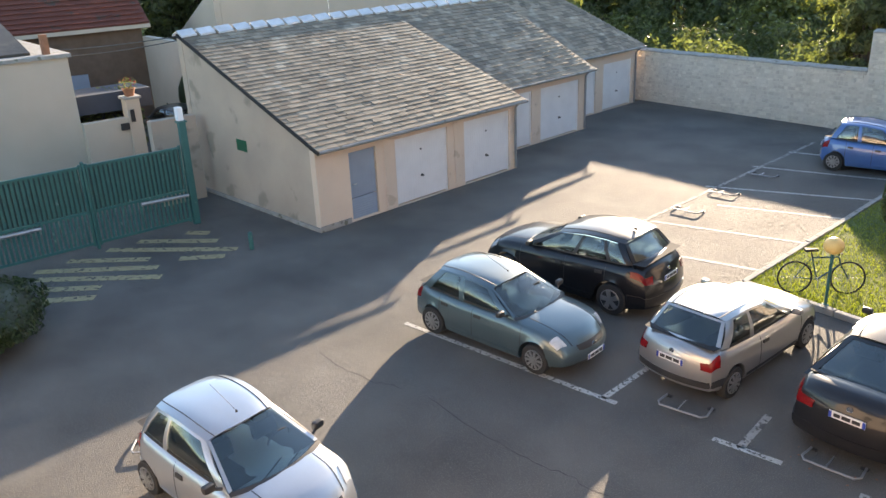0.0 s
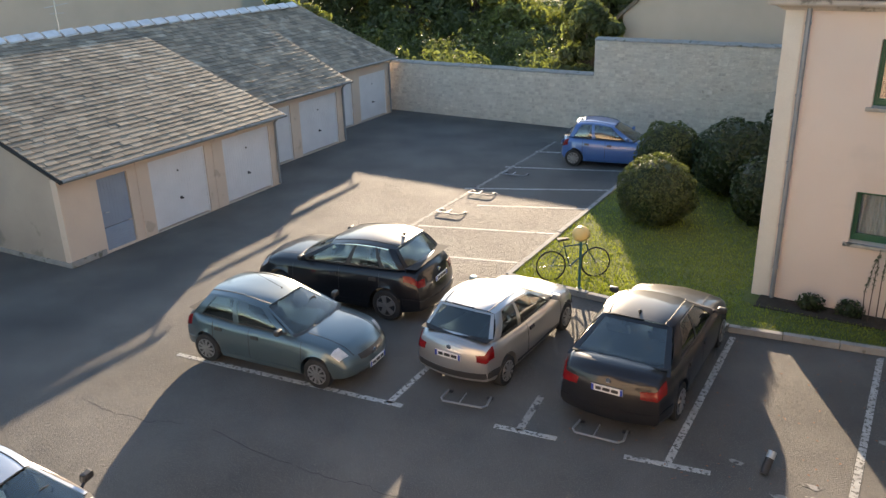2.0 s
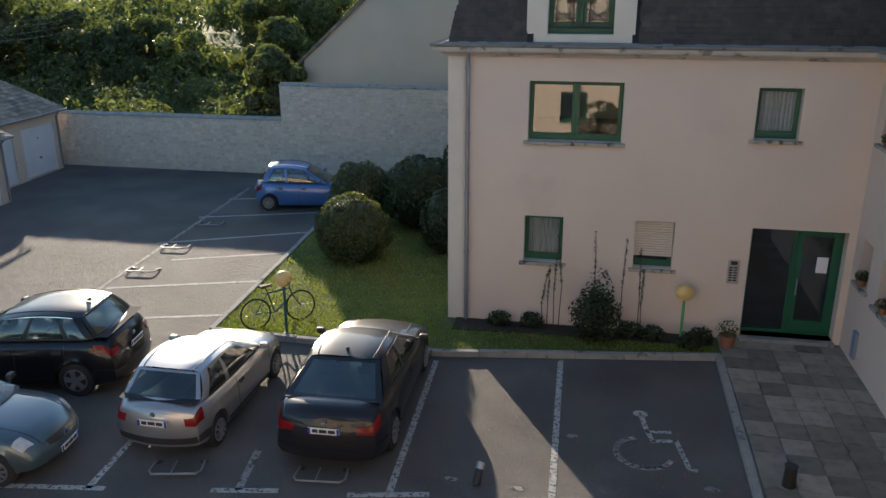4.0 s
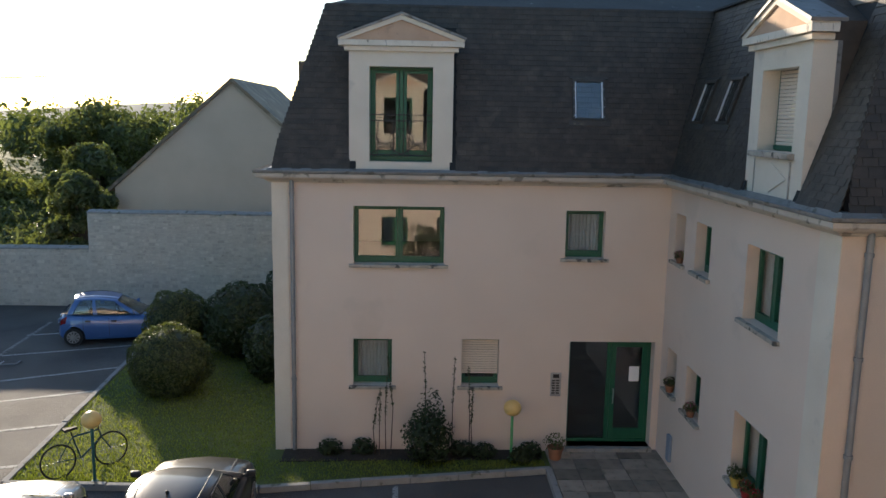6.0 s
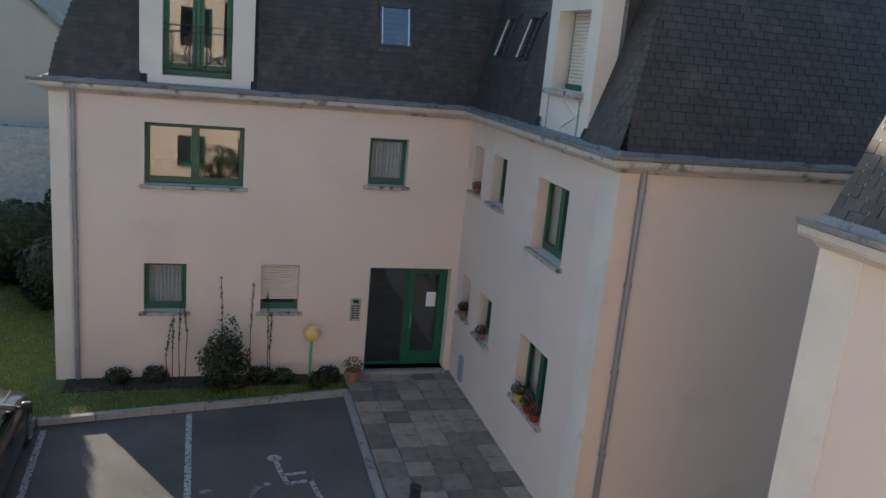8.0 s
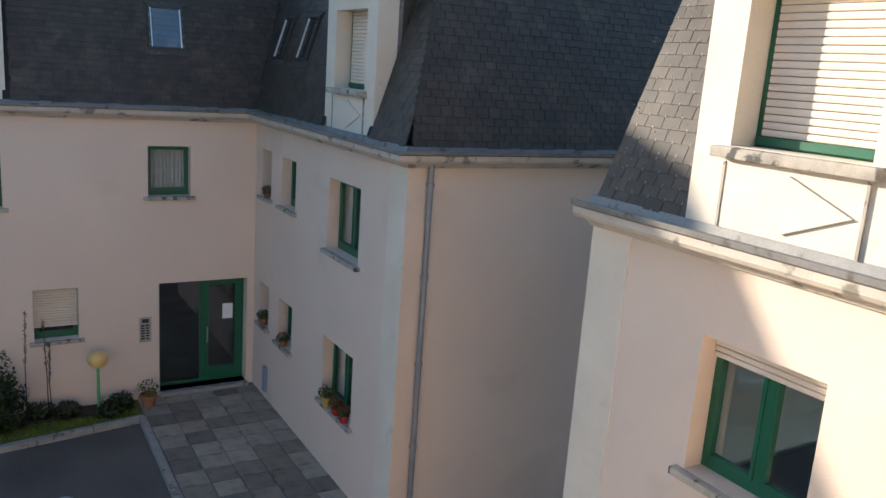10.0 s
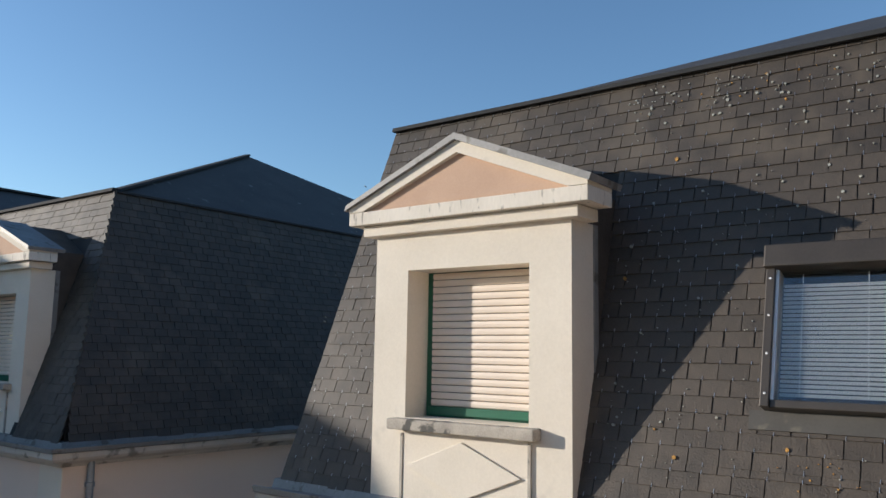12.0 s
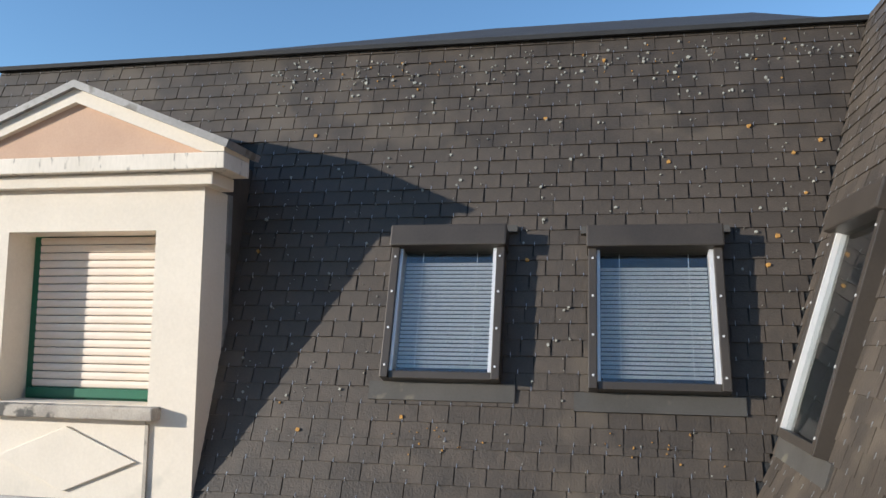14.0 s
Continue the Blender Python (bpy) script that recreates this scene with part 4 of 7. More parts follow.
def roof_window(name, m, u0, u1, s0, s1, label, blind=True, box=True, out=0.09):
    g = Geo(m)
    g.box((u0 - 0.09, 0.0, s0 - 0.12), (u1 + 0.09, 0.028, s0)).box((u0 - 0.05, 0.0, s1), (u1 + 0.07, 0.05, s1 + 0.05))
    root = g.out(name, LEAD, label=label, category="roof window")
    f = Geo(m)
    for a, b in ((u0, u0 + 0.055), (u1 - 0.055, u1)):
        f.box((a, 0.0, s0), (b, out, s1))
    f.box((u0 + 0.055, 0.0, s0), (u1 - 0.055, out * 0.85, s0 + 0.05)).box((u0 + 0.055, 0.0, s1 - 0.06), (u1 - 0.055, out, s1))
    f.out("outer_frame", BROWN_METAL, root, "brown metal cover strips", bevel=0.006)
    for k in range(4):
        for x in (u0 + 0.03, u1 - 0.03):
            z = s0 + 0.08 + (s1 - s0 - 0.3) * k / 3
            Geo(m).lathe([(0.008, 0.0), (0.008, 0.005), (0.003, 0.006)], (x, out, z), "y", 8).out("screw", ALU, root)
    if box:
        Geo(m).box((u0 - 0.012, 0.0, s1 - 0.15), (u1 + 0.012, out + 0.04, s1 + 0.005)).out("shutter_box", BROWN_METAL, root, "brown metal roller box", bevel=0.012)
    ins = Geo(m)
    for a, b in ((u0 + 0.055, u0 + 0.075), (u1 - 0.08, u1 - 0.055)):
        ins.box((a, 0.0, s0 + 0.05), (b, out * 0.8, s1 - 0.06))
    ins.out("inner_frame", ALU, root, "bright aluminium glazing strips")
    Geo(m).box((u0 + 0.075, out * 0.45, s0 + 0.05), (u1 - 0.08, out * 0.5, s1 - 0.06)).out("pane", PANE, root, "reflecting roof window glass")
    # behind a blind the unlit-room colour paints the shade between slats
    Geo(m).box((u0 + 0.06, -0.05, s0 + 0.03), (u1 - 0.06, -0.045, s1 - 0.04)).out("blind_backing", UNLIT_ROOM if blind else CURTAIN, root)
    if blind:
        bl = Geo(m)
        n = int((s1 - s0 - 0.3) / 0.029)
        for k in range(n):
            s = s0 + 0.10 + 0.029 * k
            bl.face((u0 + 0.08, 0.0, s), (u1 - 0.085, 0.0, s), (u1 - 0.085, 0.010, s + 0.018), (u0 + 0.08, 0.010, s + 0.018))
        bl.out("venetian_blind", PAPER, root, "white venetian blind behind the glass")
        for x in (u0 + 0.2, u1 - 0.2):
            Geo(m).tube([(x, 0.022, s0 + 0.1), (x, 0.022, s1 - 0.1)], 0.003, 5).out("blind_cord", PAPER, root)
    return root


SC = on_slope(MC)
roof_window("roof_window", SC, 4.11, 4.89, 0.37, 1.43, "brown metal roof window with a white venetian blind in slates", out=0.14)
roof_window("roof_window", SC, 5.44, 6.28, 0.33, 1.41, "brown metal roof window with a white venetian blind in slates", out=0.14)
SA, SB = on_slope(MA), on_slope(MB)
roof_window("roof_window", SA, 6.17, 6.86, 0.63, 1.51, "small roof window with a pale blind in the mansard", blind=False, box=False, out=0.05)
roof_window("roof_window", SB, 0.15, 0.80, 0.60, 1.48, "small roof window in the dark slate slope", box=False, out=0.06)
roof_window("roof_window", SB, 1.45, 2.10, 0.60, 1.48, "small roof window in the dark slate slope", box=False, out=0.06)
SD = on_slope(MD, [(-0.29, 6.6), (-1.19, 9.56)])
roof_window("roof_window", SD, 0.10, 0.98, 0.12, 1.45, "grey roof window with bright frame in the slates", blind=False, box=True)

# lichen on the near slope: small flat crusts on the slates
def lichens(m, n, u, s, mat, name, r0, r1):
    g = Geo(m)
    for _ in range(n):
        a, b, r = random.uniform(*u), random.uniform(*s), random.uniform(r0, r1) ** 1
        if any(k[0] - 0.1 < a < k[1] + 0.1 and k[2] < b < k[3] for k in ((4.11, 4.89, 0.2, 1.55), (5.44, 6.28, 0.2, 1.55), (0.9, 2.95, -1, 2.3))):
            continue
        q = [(a + r * random.uniform(0.6, 1.1) * math.cos(t), 0.034, b + r * random.uniform(0.6, 1.1) * math.sin(t)) for t in [2 * math.pi * j / 9 for j in range(9)]]
        g.prism([(x, 0.0, z) for x, y, z in q], (0, 0.021 + random.uniform(0, 0.004), 0))
    g.out(name, mat, roof_c, kind="stuff")


lichens(SC, 520, (0.0, 7.3), (-0.2, 2.95), LICHEN, "lichen_spots", 0.002, 0.006)
lichens(SC, 150, (2.9, 7.3), (2.75, 2.99), LICHEN, "lichen_spots", 0.002, 0.010)
lichens(SC, 30, (2.9, 7.3), (2.6, 2.97), LICHEN_OR, "orange_lichen_spots", 0.003, 0.008)
for lo, hi in ((4.12, 4.8), (5.5, 6.25)):
    lichens(SC, 14, (lo, hi), (-0.1, 0.1), LICHEN_OR, "orange_lichen_spots", 0.003, 0.008)
lichens(SC, 150, (2.9, 7.3), (0.2, 2.95), LICHEN, "lichen_spots", 0.003, 0.013)
lichens(SC, 70, (2.9, 7.0), (2.5, 2.98), LICHEN, "lichen_spots", 0.004, 0.016)
lichens(SC, 16, (2.9, 7.0), (0.0, 2.95), LICHEN_OR, "orange_lichen_spots", 0.008, 0.02)

# ---- downpipes ----
def downpipe(at, n, top=5.98, foot=0.05, r=0.045):
    x, y = at
    nx, ny = n
    g = Geo()
    g.tube([(x + nx * 0.07, y + ny * 0.07, top + 0.12), (x + nx * 0.07, y + ny * 0.07, foot)], r, 12)
    root = g.out("downpipe", PIPE, label="grey metal downpipe fixed to the rendered wall", category="downpipe", smooth=True)
    for z in (top - 0.35, 4.3, 3.0, 1.7, 0.8):
        Geo().lathe([(r + 0.004, -0.03), (r + 0.012, -0.025), (r + 0.012, 0.025), (r + 0.004, 0.03)], (x + nx * 0.07, y + ny * 0.07, z), n=14).out("pipe_collar", PIPE, root)


downpipe((-2.68, 16.4), (0, -1), foot=0.12)
downpipe((5.47, 9.62), (0, -1), foot=0.1)

# ---- cars ----
def smooth_step(a, b, x):
    t = min(1.0, max(0.0, (x - a) / (b - a)))
    return t * t * (3 - 2 * t)


class Shell:
    """A car's lower body: x forward from the middle of the wheelbase, z up."""

    def __init__(self, s):
        self.s = s
        self.x0, self.x1 = -s["wb"] / 2 - s["rear"], s["wb"] / 2 + s["front"]
        self.tops = s["top"]

    def top(self, x):
        xs, zs = [p[0] for p in self.tops], [p[1] for p in self.tops]
        z = float(sum(np.interp(x + d, xs, zs) for d in (-0.12, -0.06, 0, 0.06, 0.12)) / 5)
        for end, r, drop in ((self.x1 - x, 0.34, 0.30), (x - self.x0, 0.12, 0.10)):
            if end < r:
                z -= drop * (1 - math.sqrt(max(0.0, 1 - ((r - end) / r) ** 2)))
        return z

    def half(self, x):
        m = (self.x0 + self.x1) / 2
        q = abs(x - m) / ((self.x1 - self.x0) / 2)
        return self.s["w"] / 2 * (1 - 0.04 * q**2 - 0.12 * q**9)

    def low(self, x):
        s = self.s
        z = 0.19 + 0.07 * (abs(x - (self.x0 + self.x1) / 2) / ((self.x1 - self.x0) / 2)) ** 6
        for xw in (-s["wb"] / 2, s["wb"] / 2):
            r = s["rw"] + 0.055
            if abs(x - xw) < r:
                z = max(z, s["rw"] + math.sqrt(r * r - (x - xw) ** 2))
        return z

    def warp(self, p):
        """Rounds the nose and the tail in plan and in profile."""
        p = Vector(p)
        m, ln = (self.x0 + self.x1) / 2, (self.x1 - self.x0) / 2
        q = smooth_step(0.66, 1.0, abs(p.x - m) / ln)
        front = p.x > m
        up, dn = max(0.0, p.z - 0.5) / 0.5, max(0.0, 0.4 - p.z) / 0.22
        d = (0.30 if front else 0.21) * (2 * p.y / self.s["w"]) ** 2 + (0.16 if front else 0.13) * up * up + 0.07 * dn * dn
        p.x += -q * d if front else q * d
        return p

    def end_patch(self, end, f0, t0, t1, side, back, lift=0.008, n=12, nt=5, taper=(1.0, 1.0), f1=1.0):
        """A piece that starts on the end face and wraps round the corner; back: how far it runs along the side."""
        xe = self.x1 if end > 0 else self.x0
        sg = 1 if end > 0 else -1
        arc = (f1 - f0) * self.half(xe)
        total = arc + back
        rows = []
        for i in range(n + 1):
            u = i / n
            k = taper[0] + (taper[1] - taper[0]) * u
            tm, th = (t0 + t1) / 2, (t1 - t0) / 2 * k
            row = []
            for j in range(nt + 1):
                t = tm + th * (2 * j / nt - 1)
                s = u * total
                if s <= arc:
                    a = self.at(xe, t, side, 0.0, True)
                    p = Vector((xe, a.y * (f0 + (f1 - f0) * s / max(arc, 1e-6)), a.z))
                    row.append(self.warp(p) + Vector((sg * lift, 0, 0)))
                else:
                    row.append(self.at(xe - sg * (s - arc), t, side, lift) + Vector((sg * lift * max(0, 1 - (s - arc) / 0.1), 0, 0)))
            rows.append(row)
        inner = [[p + Vector((-sg * 0.025, -side * 0.012, 0)) for p in r] for r in rows]
        g = Geo()
        g.grid(rows)
        e = lambda R: [r[0] for r in R] + R[-1][1:] + [r[-1] for r in R[::-1]][1:] + R[0][::-1][1:-1]
        g.grid([e(rows), e(inner)], wrap=True)
        return g

    def section(self, x):
        w, zt, zb = self.half(x), self.top(x), self.low(x)
        full = 0.19
        h = zt - full
        out = []
        for fy, fz in ((0.93, 0.0), (0.985, 0.13), (1.0, 0.34), (0.998, 0.56), (0.978, 0.77), (0.935, 0.90), (0.85, 0.975), (0.48, 1.025), (0.0, 1.045)):
            out.append((w * fy, max(full + h * fz, zb + 0.002 * len(out))))
        return out

    def at(self, x, t, side, lift=0.0, raw=False):
        sec = self.section(x)
        k = min(int(t), len(sec) - 2)
        f = t - k
        y, z = (sec[k][j] * (1 - f) + sec[k + 1][j] * f for j in (0, 1))
        a, b = sec[k], sec[k + 1]
        ny, nz = b[1] - a[1], a[0] - b[0]
        d = math.hypot(ny, nz) or 1
        if raw:
            return Vector((x, side * y, z))
        return self.warp((x, side * y, z)) + Vector((0, side * lift * ny / d, lift * nz / d))

    def patch(self, x0, x1, t0, t1, side, lift=0.008, nx=6, nt=4):
        g = Geo()
        rows = [[self.at(x0 + (x1 - x0) * i / nx, t0 + (t1 - t0) * j / nt, side, lift) for j in range(nt + 1)] for i in range(nx + 1)]
        back = [[self.at(x0 + (x1 - x0) * i / nx, t0 + (t1 - t0) * j / nt, side, -0.02) for j in range(nt + 1)] for i in range(nx + 1)]
        g.grid(rows)
        edge = [r[0] for r in rows] + rows[-1][1:] + [r[-1] for r in rows[::-1]][1:] + rows[0][::-1][1:-1]
        edgeb = [r[0] for r in back] + back[-1][1:] + [r[-1] for r in back[::-1]][1:] + back[0][::-1][1:-1]
        g.grid([edge, edgeb], wrap=True)
        return g


def wheel(parent, x, y, r, w, side, spokes, dark=False):
    tyre_prof = [(r * 0.62, -w / 2), (r * 0.93, -w / 2), (r * 0.99, -w / 2 + 0.025), (r, 0), (r * 0.99, w / 2 - 0.025), (r * 0.93, w / 2), (r * 0.62, w / 2)]
    ob = Geo().lathe(tyre_prof, (x, y, r), "y", 28).out("wheel", BLACK, parent, "black tyre with a silver wheel", smooth=True)
    yo = y + side * w / 2
    Geo().lathe([(r * 0.66, -0.01), (r * 0.66, 0.008), (r * 0.60, 0.012), (r * 0.58, -0.005)], (x, yo, r), "y", 24).out("rim", RIM, ob, smooth=True)
    Geo().lathe([(r * 0.59, 0.0), (0.004, side * 0.001)], (x, yo + side * 0.013, r), "y", 24).out("wheel_back", TRIM, ob)
    g = Geo()
    for k in range(spokes):
        a = 2 * math.pi * k / spokes + 0.2
        m = Matrix.Translation((x, yo + side * 0.014, r)) @ Matrix.Rotation(a, 4, "Y")
        wd = r * (0.85 / spokes)
        ps = [Vector((-wd * 0.7, 0, r * 0.12)), Vector((wd * 0.7, 0, r * 0.12)), Vector((wd * 0.95, 0, r * 0.6)), Vector((-wd * 0.95, 0, r * 0.6))]
        g.prism([m @ (p + Vector((0, 0 if side > 0 else -0.014, 0))) for p in ps], (0, 0.014, 0))
    g.lathe([(r * 0.16, -0.002), (r * 0.16, 0.016), (r * 0.1, 0.02), (0.005, 0.021)], (x, yo + 0.014, r), "y", 14) if side > 0 else g.lathe([(r * 0.16, 0.002), (r * 0.16, -0.016), (r * 0.1, -0.02), (0.005, -0.021)], (x, yo - 0.014, r), "y", 14)
    g.out("spokes", RIM, ob)


def number_plate(parent, x, z, face, w=0.5, h=0.11, y=0.0):
    """face: +1 looks forward, -1 looks back. The characters stay plain bars."""
    p = Geo().box((x - 0.006, y - w / 2, z - h / 2), (x + 0.006, y + w / 2, z + h / 2)).out("number_plate", PLATE, parent, "white number plate", bevel=0.004)
    xo = x + face * 0.007
    for s in (-1, 1):
        Geo().box((xo - 0.002, y + s * (w / 2 - 0.022) - 0.02, z - h / 2 + 0.004), (xo + 0.002, y + s * (w / 2 - 0.022) + 0.02, z + h / 2 - 0.004)).out("plate_band", PLATE_BLUE, p)
    Geo().box((xo - 0.002, y - w * 0.36, z - 0.028), (xo + 0.002, y - w * 0.14, z + 0.028)).box((xo - 0.002, y - w * 0.1, z - 0.028), (xo + 0.002, y + w * 0.14, z + 0.028)).box((xo - 0.002, y + w * 0.18, z - 0.028), (xo + 0.002, y + w * 0.36, z + 0.028)).out("plate_bars", TRIM, p)


def car(name, at, rz, s, label):
    root = thing("car", (at[0], at[1], at[2] if len(at) > 2 else 0.0), label, "car", "parked cars", rz=rz, local=True)
    root.name = name
    mat, sh, wb, rw = s["paint"], Shell(s), s["wb"], s["rw"]
    # lower body
    xs = sorted({*np.linspace(sh.x0, sh.x1, 44).round(4), *[round(c * wb / 2 + (rw + 0.055) * math.cos(a), 4) for c in (-1, 1) for a in np.linspace(0.001, math.pi - 0.001, 13)], *[round(sh.x1 - 0.36 * (1 - math.sin(a)), 4) for a in np.linspace(0, math.pi / 2, 12)], *[round(sh.x0 + 0.14 * (1 - math.sin(a)), 4) for a in np.linspace(0, math.pi / 2, 7)]})
    g = Geo()
    rows = []
    for x in xs:
        sec = sh.section(x)
        rows.append([sh.warp((x, -y, z)) for y, z in sec] + [sh.warp((x, y, z)) for y, z in sec[-2::-1]])
    g.grid(rows, wrap=True)
    for x in (sh.x0, sh.x1):
        g.grid([[sh.warp((x, y * f, z)) for f in np.linspace(-1, 1, 13)] for y, z in sh.section(x)])
    body = g.out("body", mat, root, smooth=True, weld=True)
    # cabin
    xa, xb, xc, xd, H, wr = s["xa"], s["xb"], s["xc"], s["xd"], s["h"], s["wr"]
    def belt(u, side, lift=0.0):
        x = xd + (xa - xd) * u
        return sh.warp((x, side * (sh.half(x) * 0.905 + lift), sh.top(x) - 0.005))
    def rail(u, side, lift=0.0):
        x = xc + (xb - xc) * u
        return Vector((x, side * (wr - 0.05 * abs(2 * u - 1) ** 3 + lift), H - 0.055 - s.get("arch", 0.14) * (1.15 * u - 0.45) ** 2 * 1.6))
    def skin(u0, u1, v0, v1, side, lift, nu=8, nv=5):
        pt = lambda u, v: belt(u, side, lift).lerp(rail(u, side, lift), v) + Vector((0, side * 0.035 * math.sin(math.pi * v), 0))
        return [[pt(u0 + (u1 - u0) * i / nu, v0 + (v1 - v0) * j / nv) for j in range(nv + 1)] for i in range(nu + 1)]
    def sheet(rows, name, m, parent, label="", thick=0.012, inward=None):
        g = Geo()
        g.grid(rows)
        inner = [[p + (Vector((0, 0, 0.75)) - p).normalized() * thick for p in r] for r in rows]
        g.grid([r[::-1] for r in inner])
        e = lambda R: [r[0] for r in R] + R[-1][1:] + [r[-1] for r in R[::-1]][1:] + R[0][::-1][1:-1]
        g.grid([e(rows), e(inner)], wrap=True)
        return g.out(name, m, parent, label, smooth=True, weld=True)
    wins = s["wins"]
    for side in (-1, 1):
        edges = [0.0] + [v for w in wins for v in w] + [1.0]
        for k in range(0, len(edges), 2):
            sheet(skin(edges[k], edges[k + 1], 0, 1, side, 0.0), "pillar", TRIM if s.get("dark_pillars") and 0 < k < len(edges) - 2 else mat, root, thick=0.03)
        for a, b in wins:
            sheet(skin(a, b, 0.0, 0.07, side, 0.0), "window_ledge", TRIM, root, thick=0.02)
            sheet(skin(a, b, 0.92, 1.0, side, 0.0), "window_header", mat, root, thick=0.02)
            sheet(skin(a, b, 0.07, 0.92, side, -0.008), "side_window", CAR_GLASS, root, "tinted side window", thick=0.004)
        if s.get("chrome"):
            a, b = wins[0][0], wins[-1][1]
            path = [r[-1] for r in skin(a, b, 0, 0.94, side, 0.006, 14)] if s["chrome"] == "top" else [r[0] for r in skin(a, b, 0.05, 0.06, side, 0.006, 14)] + [r[-1] for r in skin(a, b, 0, 0.93, side, 0.006, 14)][::-1]
            Geo().tube(path, 0.008, 6).out("window_chrome", CHROME, root, "bright window strip")
    def cross(a, b, bl, bh, f0=-1.0, f1=1.0, v0=0.0, v1=1.0, lift=0.0, n=10, m=5):
        """The screen between belt corner a and roof corner b; f across, v upwards."""
        rows = []
        for j in range(m + 1):
            v = v0 + (v1 - v0) * j / m
            row = []
            for i in range(n + 1):
                f = f0 + (f1 - f0) * i / n
                row.append(Vector((a.x + (b.x - a.x) * v + (bl + (bh - bl) * v) * (1 - f * f) + lift * (1 if bl > 0 else -1), f * (a.y + (b.y - a.y) * v), a.z + (b.z - a.z) * v + 0.03 * v * (1 - f * f) + lift)))
            rows.append(row)
        return rows
    bf, rf, br, rr = belt(1, 1), rail(1, 1), belt(0, 1), rail(0, 1)
    sheet(cross(bf, rf, 0.17, 0.06, -0.94, 0.94, 0.05, 0.98), "windscreen", DEWY_GLASS if s.get("dew") else CAR_GLASS, root, "dewy windscreen" if s.get("dew") else "reflecting windscreen", 0.006)
    sheet(cross(bf, rf, 0.17, 0.06, -1, 1, -0.02, 0.055, 0.004), "windscreen_foot", TRIM, root, "black strip under the windscreen", 0.02)
    ri, rv = s.get("rear_frame", (0.90, 0.07))
    sheet(cross(br, rr, -0.12, -0.05, -ri, ri, rv, 0.93, -0.004), "rear_window", s.get("rear_glass", REAR_GLASS), root, "dark rear window", 0.006)
    for sd in (-1, 1):
        sheet(cross(bf, rf, 0.17, 0.06, min(sd, sd * 0.93), max(sd, sd * 0.93), 0, 1, 0.0, 2), "front_pillar", mat, root, thick=0.02)
        sheet(cross(br, rr, -0.12, -0.05, min(sd, sd * (ri - 0.01)), max(sd, sd * (ri - 0.01)), -0.14, 1, 0.0, 3), "rear_pillar", mat, root, thick=0.03)
    sheet(cross(br, rr, -0.12, -0.05, -ri, ri, -0.14, rv + 0.01), "tailgate_panel", mat, root, thick=0.03)
    sheet(cross(br, rr, -0.12, -0.05, -ri, ri, 0.92, 1.0), "rear_header", mat, root, thick=0.03)
    n = 12
    roof = []
    for i in range(n + 1):
        u = i / n
        r = rail(u, 1)
        bulge = 0.06 * smooth_step(0.6, 1, u) - 0.05 * smooth_step(0.4, 0, u)
        roof.append([Vector((r.x + bulge * (1 - (2 * j / 10 - 1) ** 2), (2 * j / 10 - 1) * (r.y + 0.004), r.z + 0.055 * (1 - (2 * j / 10 - 1) ** 4) - 0.0)) for j in range(11)])
    sheet(roof, "roof", mat, root, thick=0.03)
    for k in (1, 9):
        Geo().tube([r[k] + Vector((0, 0, 0.003)) for r in roof], 0.007, 5).out("roof_seam", TRIM if s.get("rails") != "chrome" else CHROME, root)
    # inside
    g = Geo()
    xsn = np.linspace(xd + 0.05, xa - 0.02, 10)
    g.grid([[(x, y * sh.half(x) * 0.86, sh.top(x) + 0.022) for y in (-1, -0.5, 0, 0.5, 1)] for x in xsn])
    g.out("cabin_trim", SEAT, root, "dark cabin lining")
    for sx, sy in ((0.1 * wb, 0.36), (0.1 * wb, -0.36), (-0.24 * wb, 0.36), (-0.24 * wb, -0.36)):
        z = sh.top(sx)
        seat = Geo().prism([(sx - 0.14, sy - 0.2, z), (sx - 0.02, sy - 0.21, z), (sx - 0.14, sy - 0.18, z + 0.2), (sx - 0.22, sy - 0.17, z + 0.2)], (0, 0.38, 0)).out("seat_back", SEAT, root, bevel=0.02)
        Geo().box((sx - 0.24, sy - 0.12, z + 0.2), (sx - 0.15, sy + 0.12, z + 0.34)).out("headrest", SEAT, seat, bevel=0.03)
    st = Geo().tube([(xa - 0.42 + 0.07 * math.sin(t), 0.36 + 0.18 * math.cos(t), sh.top(xa) + 0.08 + 0.16 * math.sin(t)) for t in [2 * math.pi * k / 18 for k in range(18)]], 0.014, 6, close=True)
    st.out("steering_wheel", SEAT, root)
    # wheels
    for x in (-wb / 2, wb / 2):
        for side in (-1, 1):
            wheel(root, x, side * (s["w"] / 2 - 0.115), rw, 0.19, side, s.get("spokes", 9))
    # lamps, plates, trims
    for side in (-1, 1):
        a, b, c, d = s["tail"]
        sh.end_patch(-1, a, c, d, side, b, taper=s.get("tail_taper", (0.3, 0.75))).out("tail_lamp", TAIL, root, "red tail lamp", smooth=True)
        a, b, c, d = s["lamp"]
        sh.patch(sh.x1 - 0.33 - b * 0.25, sh.x1 - 0.12, c, d, side, 0.006, 10, 6).out("headlamp", HEADLAMP, root, "clear headlamp", smooth=True)
        sh.patch(xa + 0.12, sh.x1 - 0.10, 6.62, 6.67, side, 0.003, 14, 1).out("bonnet_gap", TRIM, root, "dark bonnet gap")
        sh.end_patch(-1, 0.0, 1.35, 2.15, side, 0.40, 0.014).out("rear_bumper_strip", s.get("bumper", mat), root, smooth=True)
